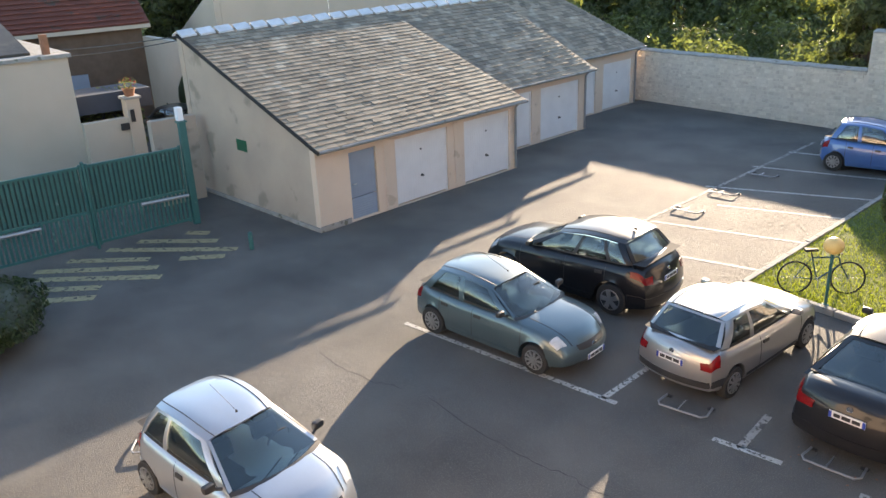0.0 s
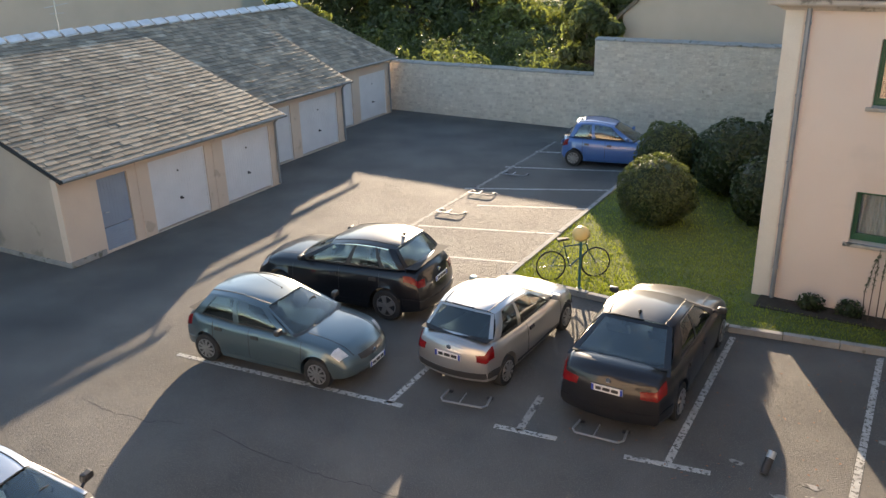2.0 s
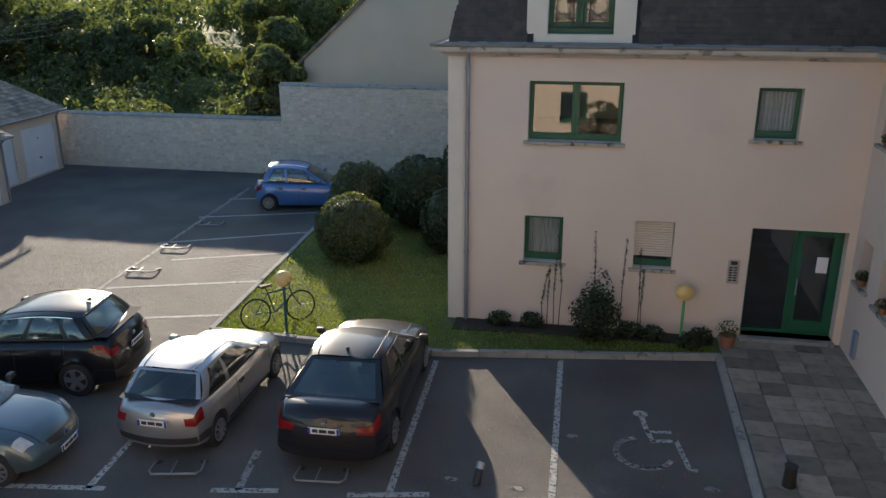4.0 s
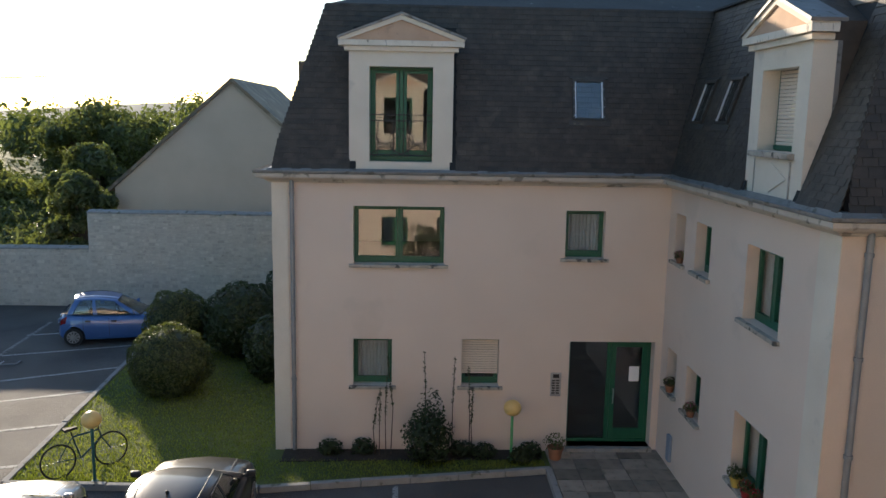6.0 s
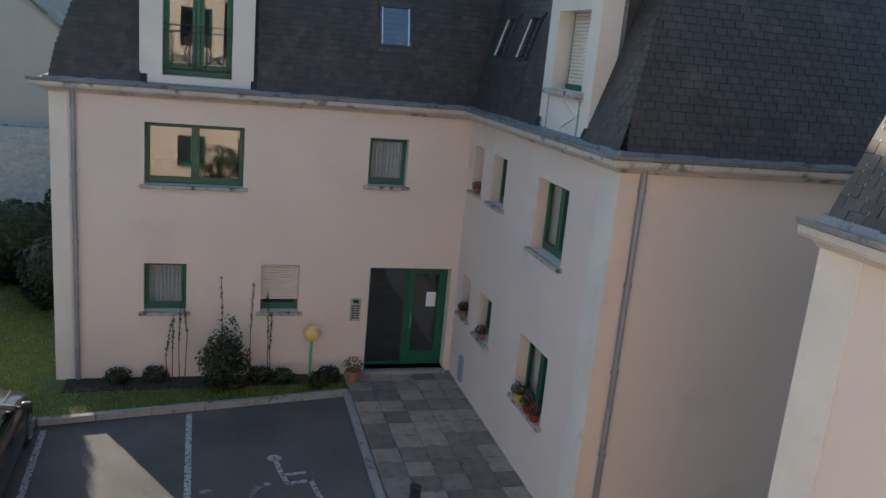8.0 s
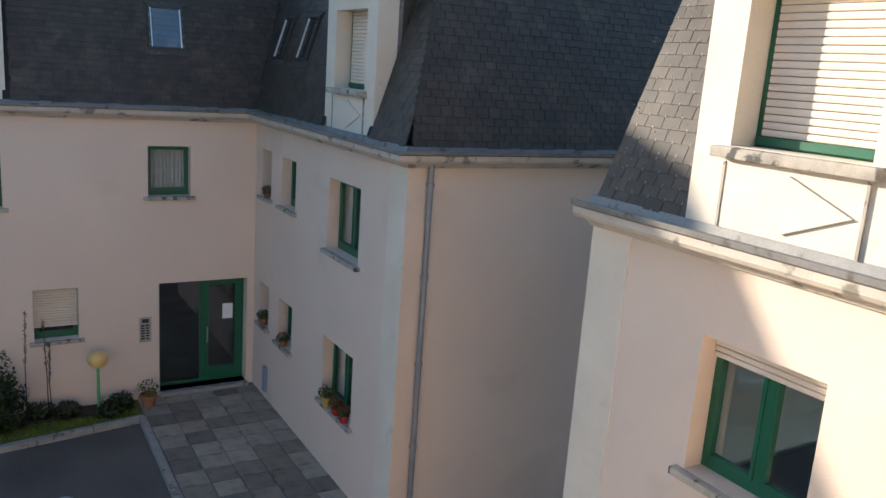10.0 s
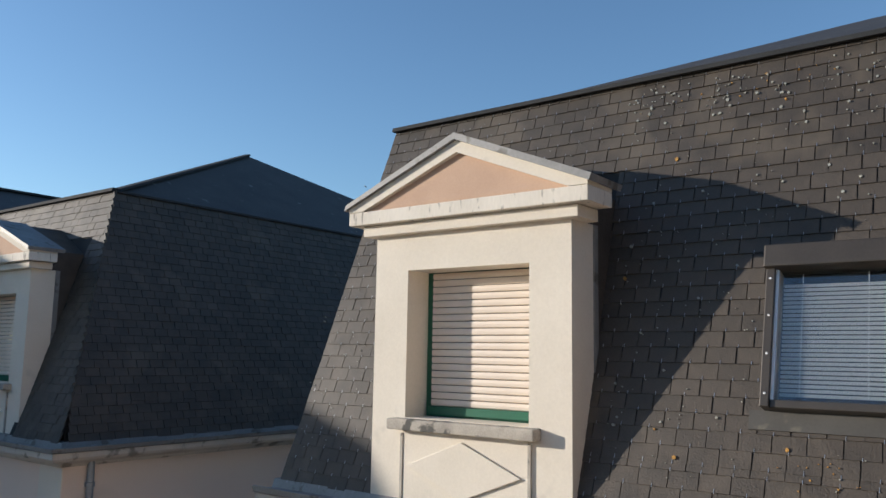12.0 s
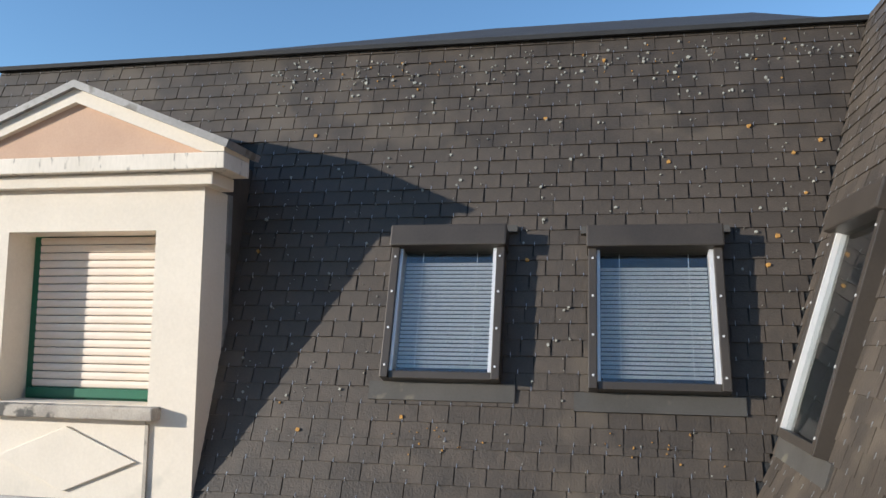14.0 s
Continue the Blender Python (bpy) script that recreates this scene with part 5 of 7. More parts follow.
        sh.patch(sh.x1 - 0.30, sh.x1 - 0.03, 3.0, 3.5, side, 0.010, 8, 2).out("front_bumper_strip", s.get("bumper", mat), root, smooth=True)
        sh.patch(sh.x1 - 0.085, sh.x1 - 0.035, 6.9, 7.999, side, 0.006, 3, 8).out("grille", TRIM, root, "black grille", smooth=True)
        sh.end_patch(1, 0.0, 0.6, 3.4, side, 0.0, 0.006, taper=(1.0, 0.8), f1=0.66).out("lower_grille", TRIM, root, "black lower air intake", smooth=True)
        sh.patch(-wb / 2 + rw + 0.1, wb / 2 - rw - 0.1, 0.75, 1.25, side, 0.006, 10, 2).out("side_moulding", s.get("moulding", mat), root)
        for x in s["doors"]:
            sh.patch(x - 0.006, x + 0.006, 0.1, 5.3, side, 0.003, 1, 12).out("door_gap", TRIM, root, "dark door gap")
        for x in s["doors"][:-1] if len(s["doors"]) > 1 else s["doors"]:
            sh.patch(x + 0.06, x + 0.22, 3.75, 4.15, side, 0.022, 3, 2).out("door_handle", s.get("handle", TRIM), root, smooth=True)
        mx = xa - 0.16
        zt = sh.top(mx)
        yb = side * (sh.half(mx) * 0.93)
        Geo().prism([(mx - 0.10, yb + side * 0.03, zt + 0.03), (mx - 0.10, yb + side * 0.21, zt + 0.05), (mx - 0.10, yb + side * 0.21, zt + 0.15), (mx - 0.10, yb + side * 0.05, zt + 0.15)], (0.1, 0, 0)).out("wing_mirror", s.get("mirror", TRIM), root, "wing mirror", bevel=0.035)
        Geo().tube([(mx, yb - side * 0.03, zt + 0.02), (mx - 0.03, yb + side * 0.07, zt + 0.06)], 0.022, 6).out("mirror_arm", TRIM, root)
    zr, zf = s.get("plate_z", (0.72, 0.42))
    number_plate(root, sh.warp((sh.x0, 0, zr)).x - 0.012, zr, -1)
    number_plate(root, sh.x1 + 0.012, 0.36, 1)
    Geo().lathe([(0.055, -0.004), (0.055, 0.006), (0.03, 0.012), (0.005, 0.013)], (sh.warp((sh.x1 - 0.03, 0, 0.5)).x - 0.01, 0, sh.top(sh.x1 - 0.03) + 0.02), "x", 12).out("front_badge", CHROME, root, "round chrome badge")
    Geo().lathe([(0.045, 0.006), (0.045, -0.006), (0.005, -0.012)], (sh.warp((sh.x0, 0, zr + 0.13)).x - 0.004, 0, zr + 0.13), "x", 12).out("rear_badge", CHROME, root, "round chrome badge")
    for k in (-1, 1):
        Geo().tube([(xa + 0.1, k * 0.2 - 0.1, sh.top(xa + 0.1) + 0.03), (xa - 0.06, k * 0.2 + 0.32, sh.top(xa) + 0.055)], 0.009, 5).out("wiper", TRIM, root)
    ant = s.get("antenna")
    if ant == "whip":
        Geo().tube([(xb - 0.05, 0, H + 0.0), (xb - 0.1, 0, H + 0.02), (xb - 0.62, 0, H + 0.2)], 0.004, 5).lathe([(0.02, 0), (0.012, 0.03)], (xb - 0.06, 0, H - 0.01), n=8).out("antenna", TRIM, root, "thin black roof antenna")
    elif ant != "none":
        Geo().prism([(xc + 0.1, -0.015, H - 0.02), (xc + 0.2, -0.02, H - 0.01), (xc + 0.12, -0.008, H + 0.045), (xc + 0.09, -0.008, H + 0.045)], (0, 0.022, 0)).out("antenna", TRIM, root, "short fin antenna")
    return root


HATCH = dict(wb=2.44, front=0.74, rear=0.65, w=1.65, h=1.39, rw=0.285, wr=0.59, xa=0.76, xb=0.08, xc=-1.20, xd=-1.72,
             top=[(-1.87, 0.90), (-1.80, 0.945), (-1.6, 0.955), (-0.5, 0.91), (0.62, 0.90), (1.2, 0.845), (1.6, 0.765), (1.85, 0.69), (1.96, 0.65)],
             tail=(0.76, 0.13, 3.3, 5.3), tail_taper=(0.6, 0.85), lamp=(0.58, 0.0, 4.7, 6.35), plate_z=(0.68, 0.40), spokes=10)
FIVE = dict(HATCH, wins=[(0.16, 0.47), (0.52, 0.90)], doors=[-1.02, -0.2, 0.92])
THREE = dict(HATCH, wins=[(0.14, 0.40), (0.45, 0.90)], doors=[-0.45, 0.92])
TEAL = paint("teal_metallic", (0.085, 0.128, 0.145), 0.5)
SILVER = paint("silver_metallic", (0.40, 0.40, 0.40), 0.75)
BLACK_PAINT = paint("black_metallic", (0.014, 0.014, 0.017), 0.3, 0.7, 0.2)
NAVY_BLACK = paint("dark_car_paint", (0.020, 0.020, 0.023), 0.3, 0.6, 0.2)
BLUE = paint("bright_blue_paint", (0.05, 0.14, 0.36), 0.2)
PALE_SILVER = paint("pale_silver_paint", (0.42, 0.45, 0.49), 0.7)
car("hatchback", (-9.89, 9.50), 7.0, dict(FIVE, paint=TEAL, dew=True, antenna="whip", bumper=TEAL, moulding=TEAL), "teal metallic five-door hatchback on the asphalt, wet windscreen")
car("hatchback", (-6.63, 11.84), 90.5, dict(THREE, paint=SILVER, antenna="none", mirror=SILVER, bumper=TRIM, moulding=TRIM), "silver three-door hatchback with black bumper strip, parked nose-in")
car("crossover", (-10.55, 12.35), 187.0, dict(wb=2.61, front=0.88, rear=0.86, w=1.84, h=1.57, rw=0.335, wr=0.66, xa=0.85, xb=0.1, xc=-1.42, xd=-2.0, arch=0.16, paint=BLACK_PAINT,
    top=[(-2.17, 1.07), (-2.1, 1.12), (-1.9, 1.13), (-0.4, 1.07), (0.75, 1.03), (1.4, 0.98), (1.85, 0.90), (2.08, 0.82), (2.19, 0.78)],
    wins=[(0.10, 0.26), (0.29, 0.55), (0.585, 0.92)], doors=[-1.15, -0.2, 0.95], tail=(0.74, 0.28, 3.5, 5.2), tail_taper=(0.75, 0.5), lamp=(0.45, 0.3, 4.5, 6.3), plate_z=(0.80, 0.5), rear_frame=(0.88, 0.1), chrome="top", spokes=5, dark_pillars=True), "black metallic crossover car with red tail lamps, parked side-on")
car("saloon", (-3.92, 12.45), 92.0, dict(wb=2.78, front=0.93, rear=0.94, w=1.86, h=1.46, rw=0.325, wr=0.63, xa=0.98, xb=0.20, xc=-0.98, xd=-1.88, arch=0.12, paint=NAVY_BLACK,
    top=[(-2.33, 1.0), (-2.26, 1.04), (-2.0, 1.05), (-1.6, 0.99), (-0.3, 0.95), (0.7, 0.93), (1.4, 0.89), (1.9, 0.81), (2.15, 0.73), (2.32, 0.68)],
    wins=[(0.20, 0.50), (0.54, 0.91)], doors=[-1.05, -0.15, 1.0], tail=(0.66, 0.16, 3.4, 5.0), tail_taper=(0.6, 0.9), rear_glass=CAR_GLASS, lamp=(0.45, 0.3, 4.5, 6.3), plate_z=(0.76, 0.42), rear_frame=(0.88, 0.03), chrome="top", spokes=10), "dark grey saloon car with red tail lamps, dewy roof, parked nose-in")
car("small_car", (-9.75, 25.35), 13.0, dict(HATCH, wb=2.4, front=0.68, rear=0.52, w=1.66, h=1.5, paint=BLUE, antenna="none", mirror=BLUE, wins=[(0.14, 0.42), (0.47, 0.9)], doors=[-0.9, -0.15, 0.9], xc=-1.15, xd=-1.6,
    top=[(-1.72, 0.94), (-1.65, 0.99), (-1.4, 1.0), (-0.5, 0.95), (0.62, 0.93), (1.2, 0.87), (1.55, 0.80), (1.75, 0.72), (1.89, 0.68)]), "bright blue small hatchback parked in the far shade")
car("small_car", (-9.0, 3.52), 9.0, dict(HATCH, wb=2.34, front=0.62, rear=0.47, w=1.63, h=1.47, rw=0.27, wr=0.57, paint=PALE_SILVER, antenna="whip", xa=0.85, xb=0.15, xc=-1.05, xd=-1.5, wins=[(0.13, 0.36), (0.40, 0.90)], doors=[-0.35, 0.95], tail=(0.82, 0.16, 3.2, 5.2), lamp=(0.50, 0.3, 4.2, 6.3),
    top=[(-1.65, 0.95), (-1.58, 1.0), (-1.35, 1.01), (-0.4, 0.95), (0.75, 0.93), (1.2, 0.88), (1.5, 0.80), (1.68, 0.73), (1.79, 0.69)]), "pale silver small three-door car with a long antenna")
car("hatchback", (-30.5, 12.2, 0.0), 20.0, dict(FIVE, paint=NAVY_BLACK), "dark hatchback parked in the shaded yard behind")

# ---- the row of garages ----
SH = wall_frame((-17.53, 10.116, 0), Vector((-0.08, 0.9968, 0)), Vector((0.9968, 0.08, 0)))


def plank_door(m, u0, u1, z0, z1, y, name, mat, label, category):
    g = Geo(m)
    n = round((u1 - u0) / 0.1)
    for k in range(n):
        a = u0 + (u1 - u0) * k / n
        g.box((a + 0.002, y - 0.03, z0), (a + (u1 - u0) / n - 0.002, y, z1))
    return g.out(name, mat, label=label, category=category)


def garage_door(u0, u1, y):
    d = plank_door(SH, u0, u1, 0.06, 1.92, y, "garage_door", GARAGE, "white metal up-and-over garage door in the rendered front", "garage door")
    tagged(d, group="garage doors")
    Geo(SH).box((u0 - 0.05, y - 0.04, 0.02), (u0, y + 0.02, 1.97)).box((u1, y - 0.04, 0.02), (u1 + 0.05, y + 0.02, 1.97)).box((u0, y - 0.04, 1.92), (u1, y + 0.02, 1.97)).out("door_frame", GARAGE, d)
    c = (u0 + u1) / 2
    Geo(SH).lathe([(0.045, 0), (0.045, 0.02), (0.015, 0.03), (0.015, 0.07), (0.03, 0.08)], (c, y, 0.72), "y", 10).out("door_handle", TRIM, d, "black handle")
    Geo(SH).lathe([(0.03, 0), (0.03, 0.015)], (c, y, 1.5), "y", 10).out("door_lock", TRIM, d)
    return d


garages = thing("garage_row", (-17.53, 10.116, 0), "low rendered garage row in three stepped blocks with a slate roof", "garage")
# three blocks, each standing further back: ends, front, wall height, openings
BLOCKS = [(0.0, 7.95, 0.0, 2.2, [(1.08, 2.02, 0.06, 1.94), (2.72, 4.78, 0.02, 1.97), (5.50, 7.58, 0.02, 1.97)]),
          (7.95, 13.8, -1.5, 2.24, [(8.55, 10.55, 0.02, 1.97), (11.05, 13.35, 0.02, 1.97)]),
          (13.8, 19.2, -2.75, 2.36, [(14.15, 16.2, 0.02, 1.97), (16.75, 18.85, 0.02, 1.97)])]
RIDGE_D, RIDGE_Z = -6.2, 4.80
for a, b, d, top, holes in BLOCKS:
    m = SH @ Matrix.Translation((0, d, 0))
    wall_geo(m, a, b, 0, top, 0.22, holes).out("front_wall", SHED_FRONT, garages, "peach stained render of the front")
    # added unseen dark panel stands in for the unlit garage inside
    Geo(m).box((a + 0.3, -2.6, 0.0), (b - 0.3, -2.5, 2.1)).out("inner_wall", UNLIT_ROOM, garages)
    Geo(m).tube([(b - 0.12, 0.24, top + 0.02), (b - 0.12, 0.06, top - 0.18), (b - 0.12, 0.06, 0.05)], 0.04, 10).out("garage_downpipe", PIPE, garages, smooth=True)
    for h in holes:
        if h[1] - h[0] > 1.5:
            garage_door(h[0] + 0.05, h[1] - 0.05, d - 0.06)
for u, d0, z0 in ((0.0, 0.0, 2.24), (7.75, 0.0, 2.24), (13.6, -1.5, 2.28), (19.0, -2.75, 2.40)):
    e = 17.1 if u > 18 else u
    # only the end gable takes the darker render, as does the rear wall
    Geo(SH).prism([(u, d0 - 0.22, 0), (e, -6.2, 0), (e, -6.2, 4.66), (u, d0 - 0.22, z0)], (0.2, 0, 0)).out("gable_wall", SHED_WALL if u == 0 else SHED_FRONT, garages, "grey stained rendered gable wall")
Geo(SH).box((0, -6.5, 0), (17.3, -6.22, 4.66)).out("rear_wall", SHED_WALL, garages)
Geo(SH).box((-0.06, -6.1, 0), (-0.004, 0.03, 0.12)).box((-0.05, 0.004, 0.0), (1.0, 0.05, 0.16)).out("plinth", CONCRETE, garages, "crumbling plinth", bevel=0.02)
for u in (2.37, 5.14):
    Geo(SH).box((u - 0.07, 0.004, 0.02), (u + 0.07, 0.025, 2.16)).out("pilaster", SHED_FRONT, garages)
gd = plank_door(SH, 1.10, 2.0, 0.66, 1.92, -0.05, "service_door", GREY_DOOR, "blue-grey service door with a slatted vent, weathered", "door")
g = Geo(SH)
for k in range(9):
    g.prism([(1.10, -0.07, 0.08 + 0.064 * k), (1.10, -0.035, 0.06 + 0.064 * k), (1.10, -0.03, 0.075 + 0.064 * k), (1.10, -0.065, 0.125 + 0.064 * k)], (0.9, 0, 0))
g.out("vent_slats", GREY_DOOR, gd)
Geo(SH).tube([(1.18, -0.05, 1.05), (1.18, 0.01, 1.05), (1.29, 0.01, 1.05)], 0.012, 6).out("door_handle", STEEL, gd)
Geo(SH).box((0.0, -3.80, 1.67), (-0.012, -3.27, 2.00)).out("green_sign", GREEN, label="small blank green sign on the garage gable", category="sign")


def tile_roof(u0, u1, d0, z0, d1, z1, parent, parts, u2=None):
    """Overlapping roof slates from eave to ridge on a bed; u2: where the far end meets the ridge."""
    m, u2, far = SH, u2 or u1, u1
    l = math.hypot(d1 - d0, z1 - z0)
    up, out = Vector((0, (d1 - d0) / l, (z1 - z0) / l)), Vector((0, (z1 - z0) / l, -(d1 - d0) / l))
    out = -out if out.z < 0 else out
    Geo(m).prism([Vector((u0, d0, z0)), Vector((u1, d0, z0)), Vector((u2, d1, z1)), Vector((u0, d1, z1))], -out * 0.06).out("roof_bed", SLATE_BED, parent)
    e, w = 0.21, 0.32
    g, n = Geo(), 0
    shared = Geo().box((-w / 2 + 0.004, 0, 0), (w / 2 - 0.004, 0.016, e + 0.06)).mesh("roof_slate", SHED_TILE)
    for r in range(int(l / e)):
        u1 = far + (u2 - far) * r * e / l
        c = u0 - (r % 2) * w / 2
        while c < u1:
            lo, hi = max(c, u0), min(c + w, u1)
            c += w
            if hi - lo < 0.05:
                continue
            tilt = 0.06 + random.uniform(-0.012, 0.012)
            base = Vector(((lo + hi) / 2, d0, z0)) + up * (r * e - 0.02) + out * (0.006 + random.uniform(0, 0.006))
            uu, oo = up * math.cos(tilt) - out * math.sin(tilt), out * math.cos(tilt) + up * math.sin(tilt)
            sw = random.uniform(-0.012, 0.012)
            loc = Matrix(((1, 0, sw, base.x), (0, oo.y, uu.y, base.y), (-sw, oo.z, uu.z, base.z), (0, 0, 0, 1)))
            if parts and n < 300 and r < 14 and hi - lo > w * 0.98:
                o = new("roof_slate", shared)
                o.parent = parent
                o.matrix_world = m @ loc
                n += 1
            else:
                q = Geo(m @ loc).box((-(hi - lo) / 2 + 0.004, 0, 0), ((hi - lo) / 2 - 0.004, 0.016, e + 0.06))
                i = len(g.v)
                g.v += q.v
                g.f += [[j + i for j in f] for f in q.f]
    g.out("slate_courses", SHED_TILE, parent, kind="stuff")


roofs = []
for (u0, u1, d0, z0), u2 in zip(((-0.1, 8.05, 0.3, 2.27), (8.05, 13.9, -1.18, 2.33), (13.9, 19.35, -2.45, 2.47)), (8.05, 13.9, 17.3)):
    rf = Geo(SH).tube([(u0 + 0.02, d0 + 0.04, z0 - 0.04), (u1 + 0.04, d0 + 0.04, z0 - 0.05)], 0.05, 8).out("roof", ZINC, garages, "weathered grey-brown slate roof")
    tile_roof(u0, u1, d0, z0, RIDGE_D, RIDGE_Z, rf, not roofs, u2)
    roofs.append(rf)
for k in range(28):
    u = -0.12 + k * 0.62
    Geo(SH).prism([(u, -5.93, 4.76), (u, -6.2, 4.91), (u, -6.5, 4.77), (u, -6.5, 4.73), (u, -6.2, 4.86), (u, -5.93, 4.71)], (0.5, 0, 0.03)).out("ridge_cap", RIDGE_SKYLIT, roofs[0], "zinc ridge cap with the sky's sheen in its colour")
Geo(SH).prism([(-0.14, 0.34, 2.25), (-0.14, -6.25, 4.81), (-0.14, -6.25, 4.73), (-0.14, 0.34, 2.17)], (0.05, 0, 0)).out("verge_board", SLATE_BED, roofs[0])

# ---- rubble stone wall at the back ----
def stone_wall(x0, x1, y, top, name):
    core = Geo().box((x0, y - 0.012, 0), (x1, y + 0.45, top)).out(name, MORTAR, label="old rubble stone wall with pale mortar", category="wall", kind="structure")
    z, made = 0.02, 0
    variants = []
    for k in range(6):
        bm = Geo().box((-0.5, -0.05, -0.5), (0.5, 0.05, 0.5)).mesh("stone", STONE, bevel=0.035)
        for v in bm.vertices:
            v.co += Vector((random.uniform(-0.07, 0.07), random.uniform(-0.02, 0.02), random.uniform(-0.08, 0.08)))
        variants.append(bm)
    rest = Geo()
    while z < top - 0.06:
        h = random.uniform(0.09, 0.17)
        h = min(h, top - z)
        x = x0 + random.uniform(0, 0.1)
        while x < x1 - 0.1:
            w = min(random.uniform(0.10, 0.32), x1 - x)
            m = Matrix.Translation((x + w / 2, y + 0.02 + random.uniform(-0.015, 0.02), z + h / 2)) @ Matrix.Rotation(random.uniform(-0.12, 0.12), 4, "Y") @ Matrix.Diagonal((w - 0.03, 1, (h - 0.026) * random.uniform(0.8, 1.05), 1))
            if made < 150:
                o = new("stone", variants[random.randrange(6)])
                o.parent = core
                o.matrix_world = m
                made += 1
            else:
                v = variants[random.randrange(6)]
                i = len(rest.v)
                rest.v += [m @ p.co for p in v.vertices]
                rest.f += [[j + i for j in f.vertices] for f in v.polygons]
            x += w
        z += h
    rest.out("stones", STONE, core, kind="stuff")
    g = Geo()
    n = round((x1 - x0) / 0.5)
    for k in range(n):
        a = x0 + (x1 - x0) * k / n
        g.prism([(a, y - 0.06, top), (a, y + 0.52, top), (a, y + 0.5, top + 0.07), (a, y + 0.2, top + 0.13), (a, y - 0.04, top + 0.06)], ((x1 - x0) / n - 0.01, 0, random.uniform(-0.02, 0.02)))
    g.out("coping", CONCRETE, core, "rounded coping stones")


stone_wall(-26.0, -12.3, 29.6, 2.15, "wall_stone_low")
stone_wall(-12.3, -2.0, 29.6, 3.5, "wall_stone_high")

# ---- pale gabled house behind the wall ----
house = thing("gabled_house", (-7, 34, 0), "pale rendered gabled house behind the stone wall", "house")
Geo().prism([(-12.9, 34, 0), (-2.9, 34, 0), (-2.9, 34, 4.1), (-7.9, 34, 8.5), (-12.9, 34, 4.1)], (0, 0.3, 0)).out("wall", CREAM, house)
Geo().box((-12.9, 34.3, 0), (-12.6, 44, 4.1)).out("wall", CREAM, house)
for s in (-1, 1):
    Geo().prism([(-7.9 + s * 5.25, 33.85, 3.85), (-7.9, 33.85, 8.5), (-7.9, 33.85, 8.68), (-7.9 + s * 5.25, 33.85, 4.03)], (0, 10.4, 0)).out("roof", SHED_TILE, house)
Geo().box((-5.6, 37, 6.5), (-5.0, 37.6, 9.6)).out("chimney", BRICK, house, bevel=0.02)

# ---- gate ----
def gate_leaf(y0, y1, label):
    root = thing("gate_leaf", (-20.78, (y0 + y1) / 2, 0), label, "gate", "gate leaves")
    x = -20.78
    fr = Geo()
    for z in (0.16, 1.0, 2.18):
        fr.box((x - 0.03, y0 + 0.06, z - 0.035), (x + 0.03, y1 - 0.06, z + 0.035))
    for y in (y0, y1 - 0.06):
        fr.box((x - 0.032, y, 0.08), (x + 0.032, y + 0.06, 2.25))
    fr.out("gate_frame", GATE_GREEN, root, bevel=0.006)
    # added sheet: darkens what shows between the upper bars
    Geo().box((x - 0.022, y0 + 0.07, 1.04), (x - 0.016, y1 - 0.07, 2.14)).out("added_dark_sheet", GATE_DARK_BACK, root, "added dark green sheet that darkens the view between bars")
    n = int((y1 - y0 - 0.14) / 0.115)
    for k in range(n):
        y = y0 + 0.09 + (y1 - y0 - 0.18) * (k + 0.5) / n
        Geo().box((x - 0.012, y - 0.033, 0.18), (x + 0.012, y + 0.033, 2.16)).out("gate_bar", GATE_GREEN, root)
    return root


gate_leaf(2.42, 5.32, "green steel gate leaf of upright bars, closed")
gate_leaf(5.42, 7.92, "green steel gate leaf of upright bars, closed")
gate_leaf(-0.6, 2.35, "green steel gate leaf of upright bars, closed")
for y, h in ((5.37, 2.3), (8.06, 2.85), (2.38, 2.3)):
    p = Geo().box((-20.86, y - 0.03 - (0.06 if h > 2.5 else 0), 0), (-20.7, y + 0.03 + (0.06 if h > 2.5 else 0), h)).out("gate_post", GATE_GREEN, label="green steel gate post", category="gate post", group="gate posts", bevel=0.008)
    if h > 2.5:
        Geo().box((-20.88, y - 0.13, h), (-20.68, y + 0.13, h + 0.04)).out("post_cap", GATE_GREEN, p)
Geo().tube([(-20.66, 6.6, 0.92), (-20.66, 7.9, 0.88)], 0.05, 10).out("gate_actuator", STEEL, label="grey cylinder arm that moves the gate", category="gate motor", group="gate motors", smooth=True)
Geo().tube([(-20.66, 2.5, 0.92), (-20.66, 4.1, 0.9)], 0.05, 10).out("gate_actuator", STEEL, label="grey cylinder arm that moves the gate", category="gate motor", group="gate motors", smooth=True)
Geo().box((-20.95, 7.98, 2.89), (-20.75, 8.14, 3.25)).out("gate_lamp", PAPER, label="white box lamp on the gate post", category="lamp", bevel=0.02)
Geo().lathe([(0.06, 0), (0.06, 0.42), (0.05, 0.46)], (-17.8, 8.2, 0), n=12).out("bollard", GATE_GREEN, label="short green bollard near the gate", category="bollard", smooth=True)
Geo().box((-23.2, 8.0, 0), (-22.9, 9.35, 2.55)).out("wall_gate_return", SHED_WALL, label="stained rendered wall between gate and garages", category="wall", kind="structure")

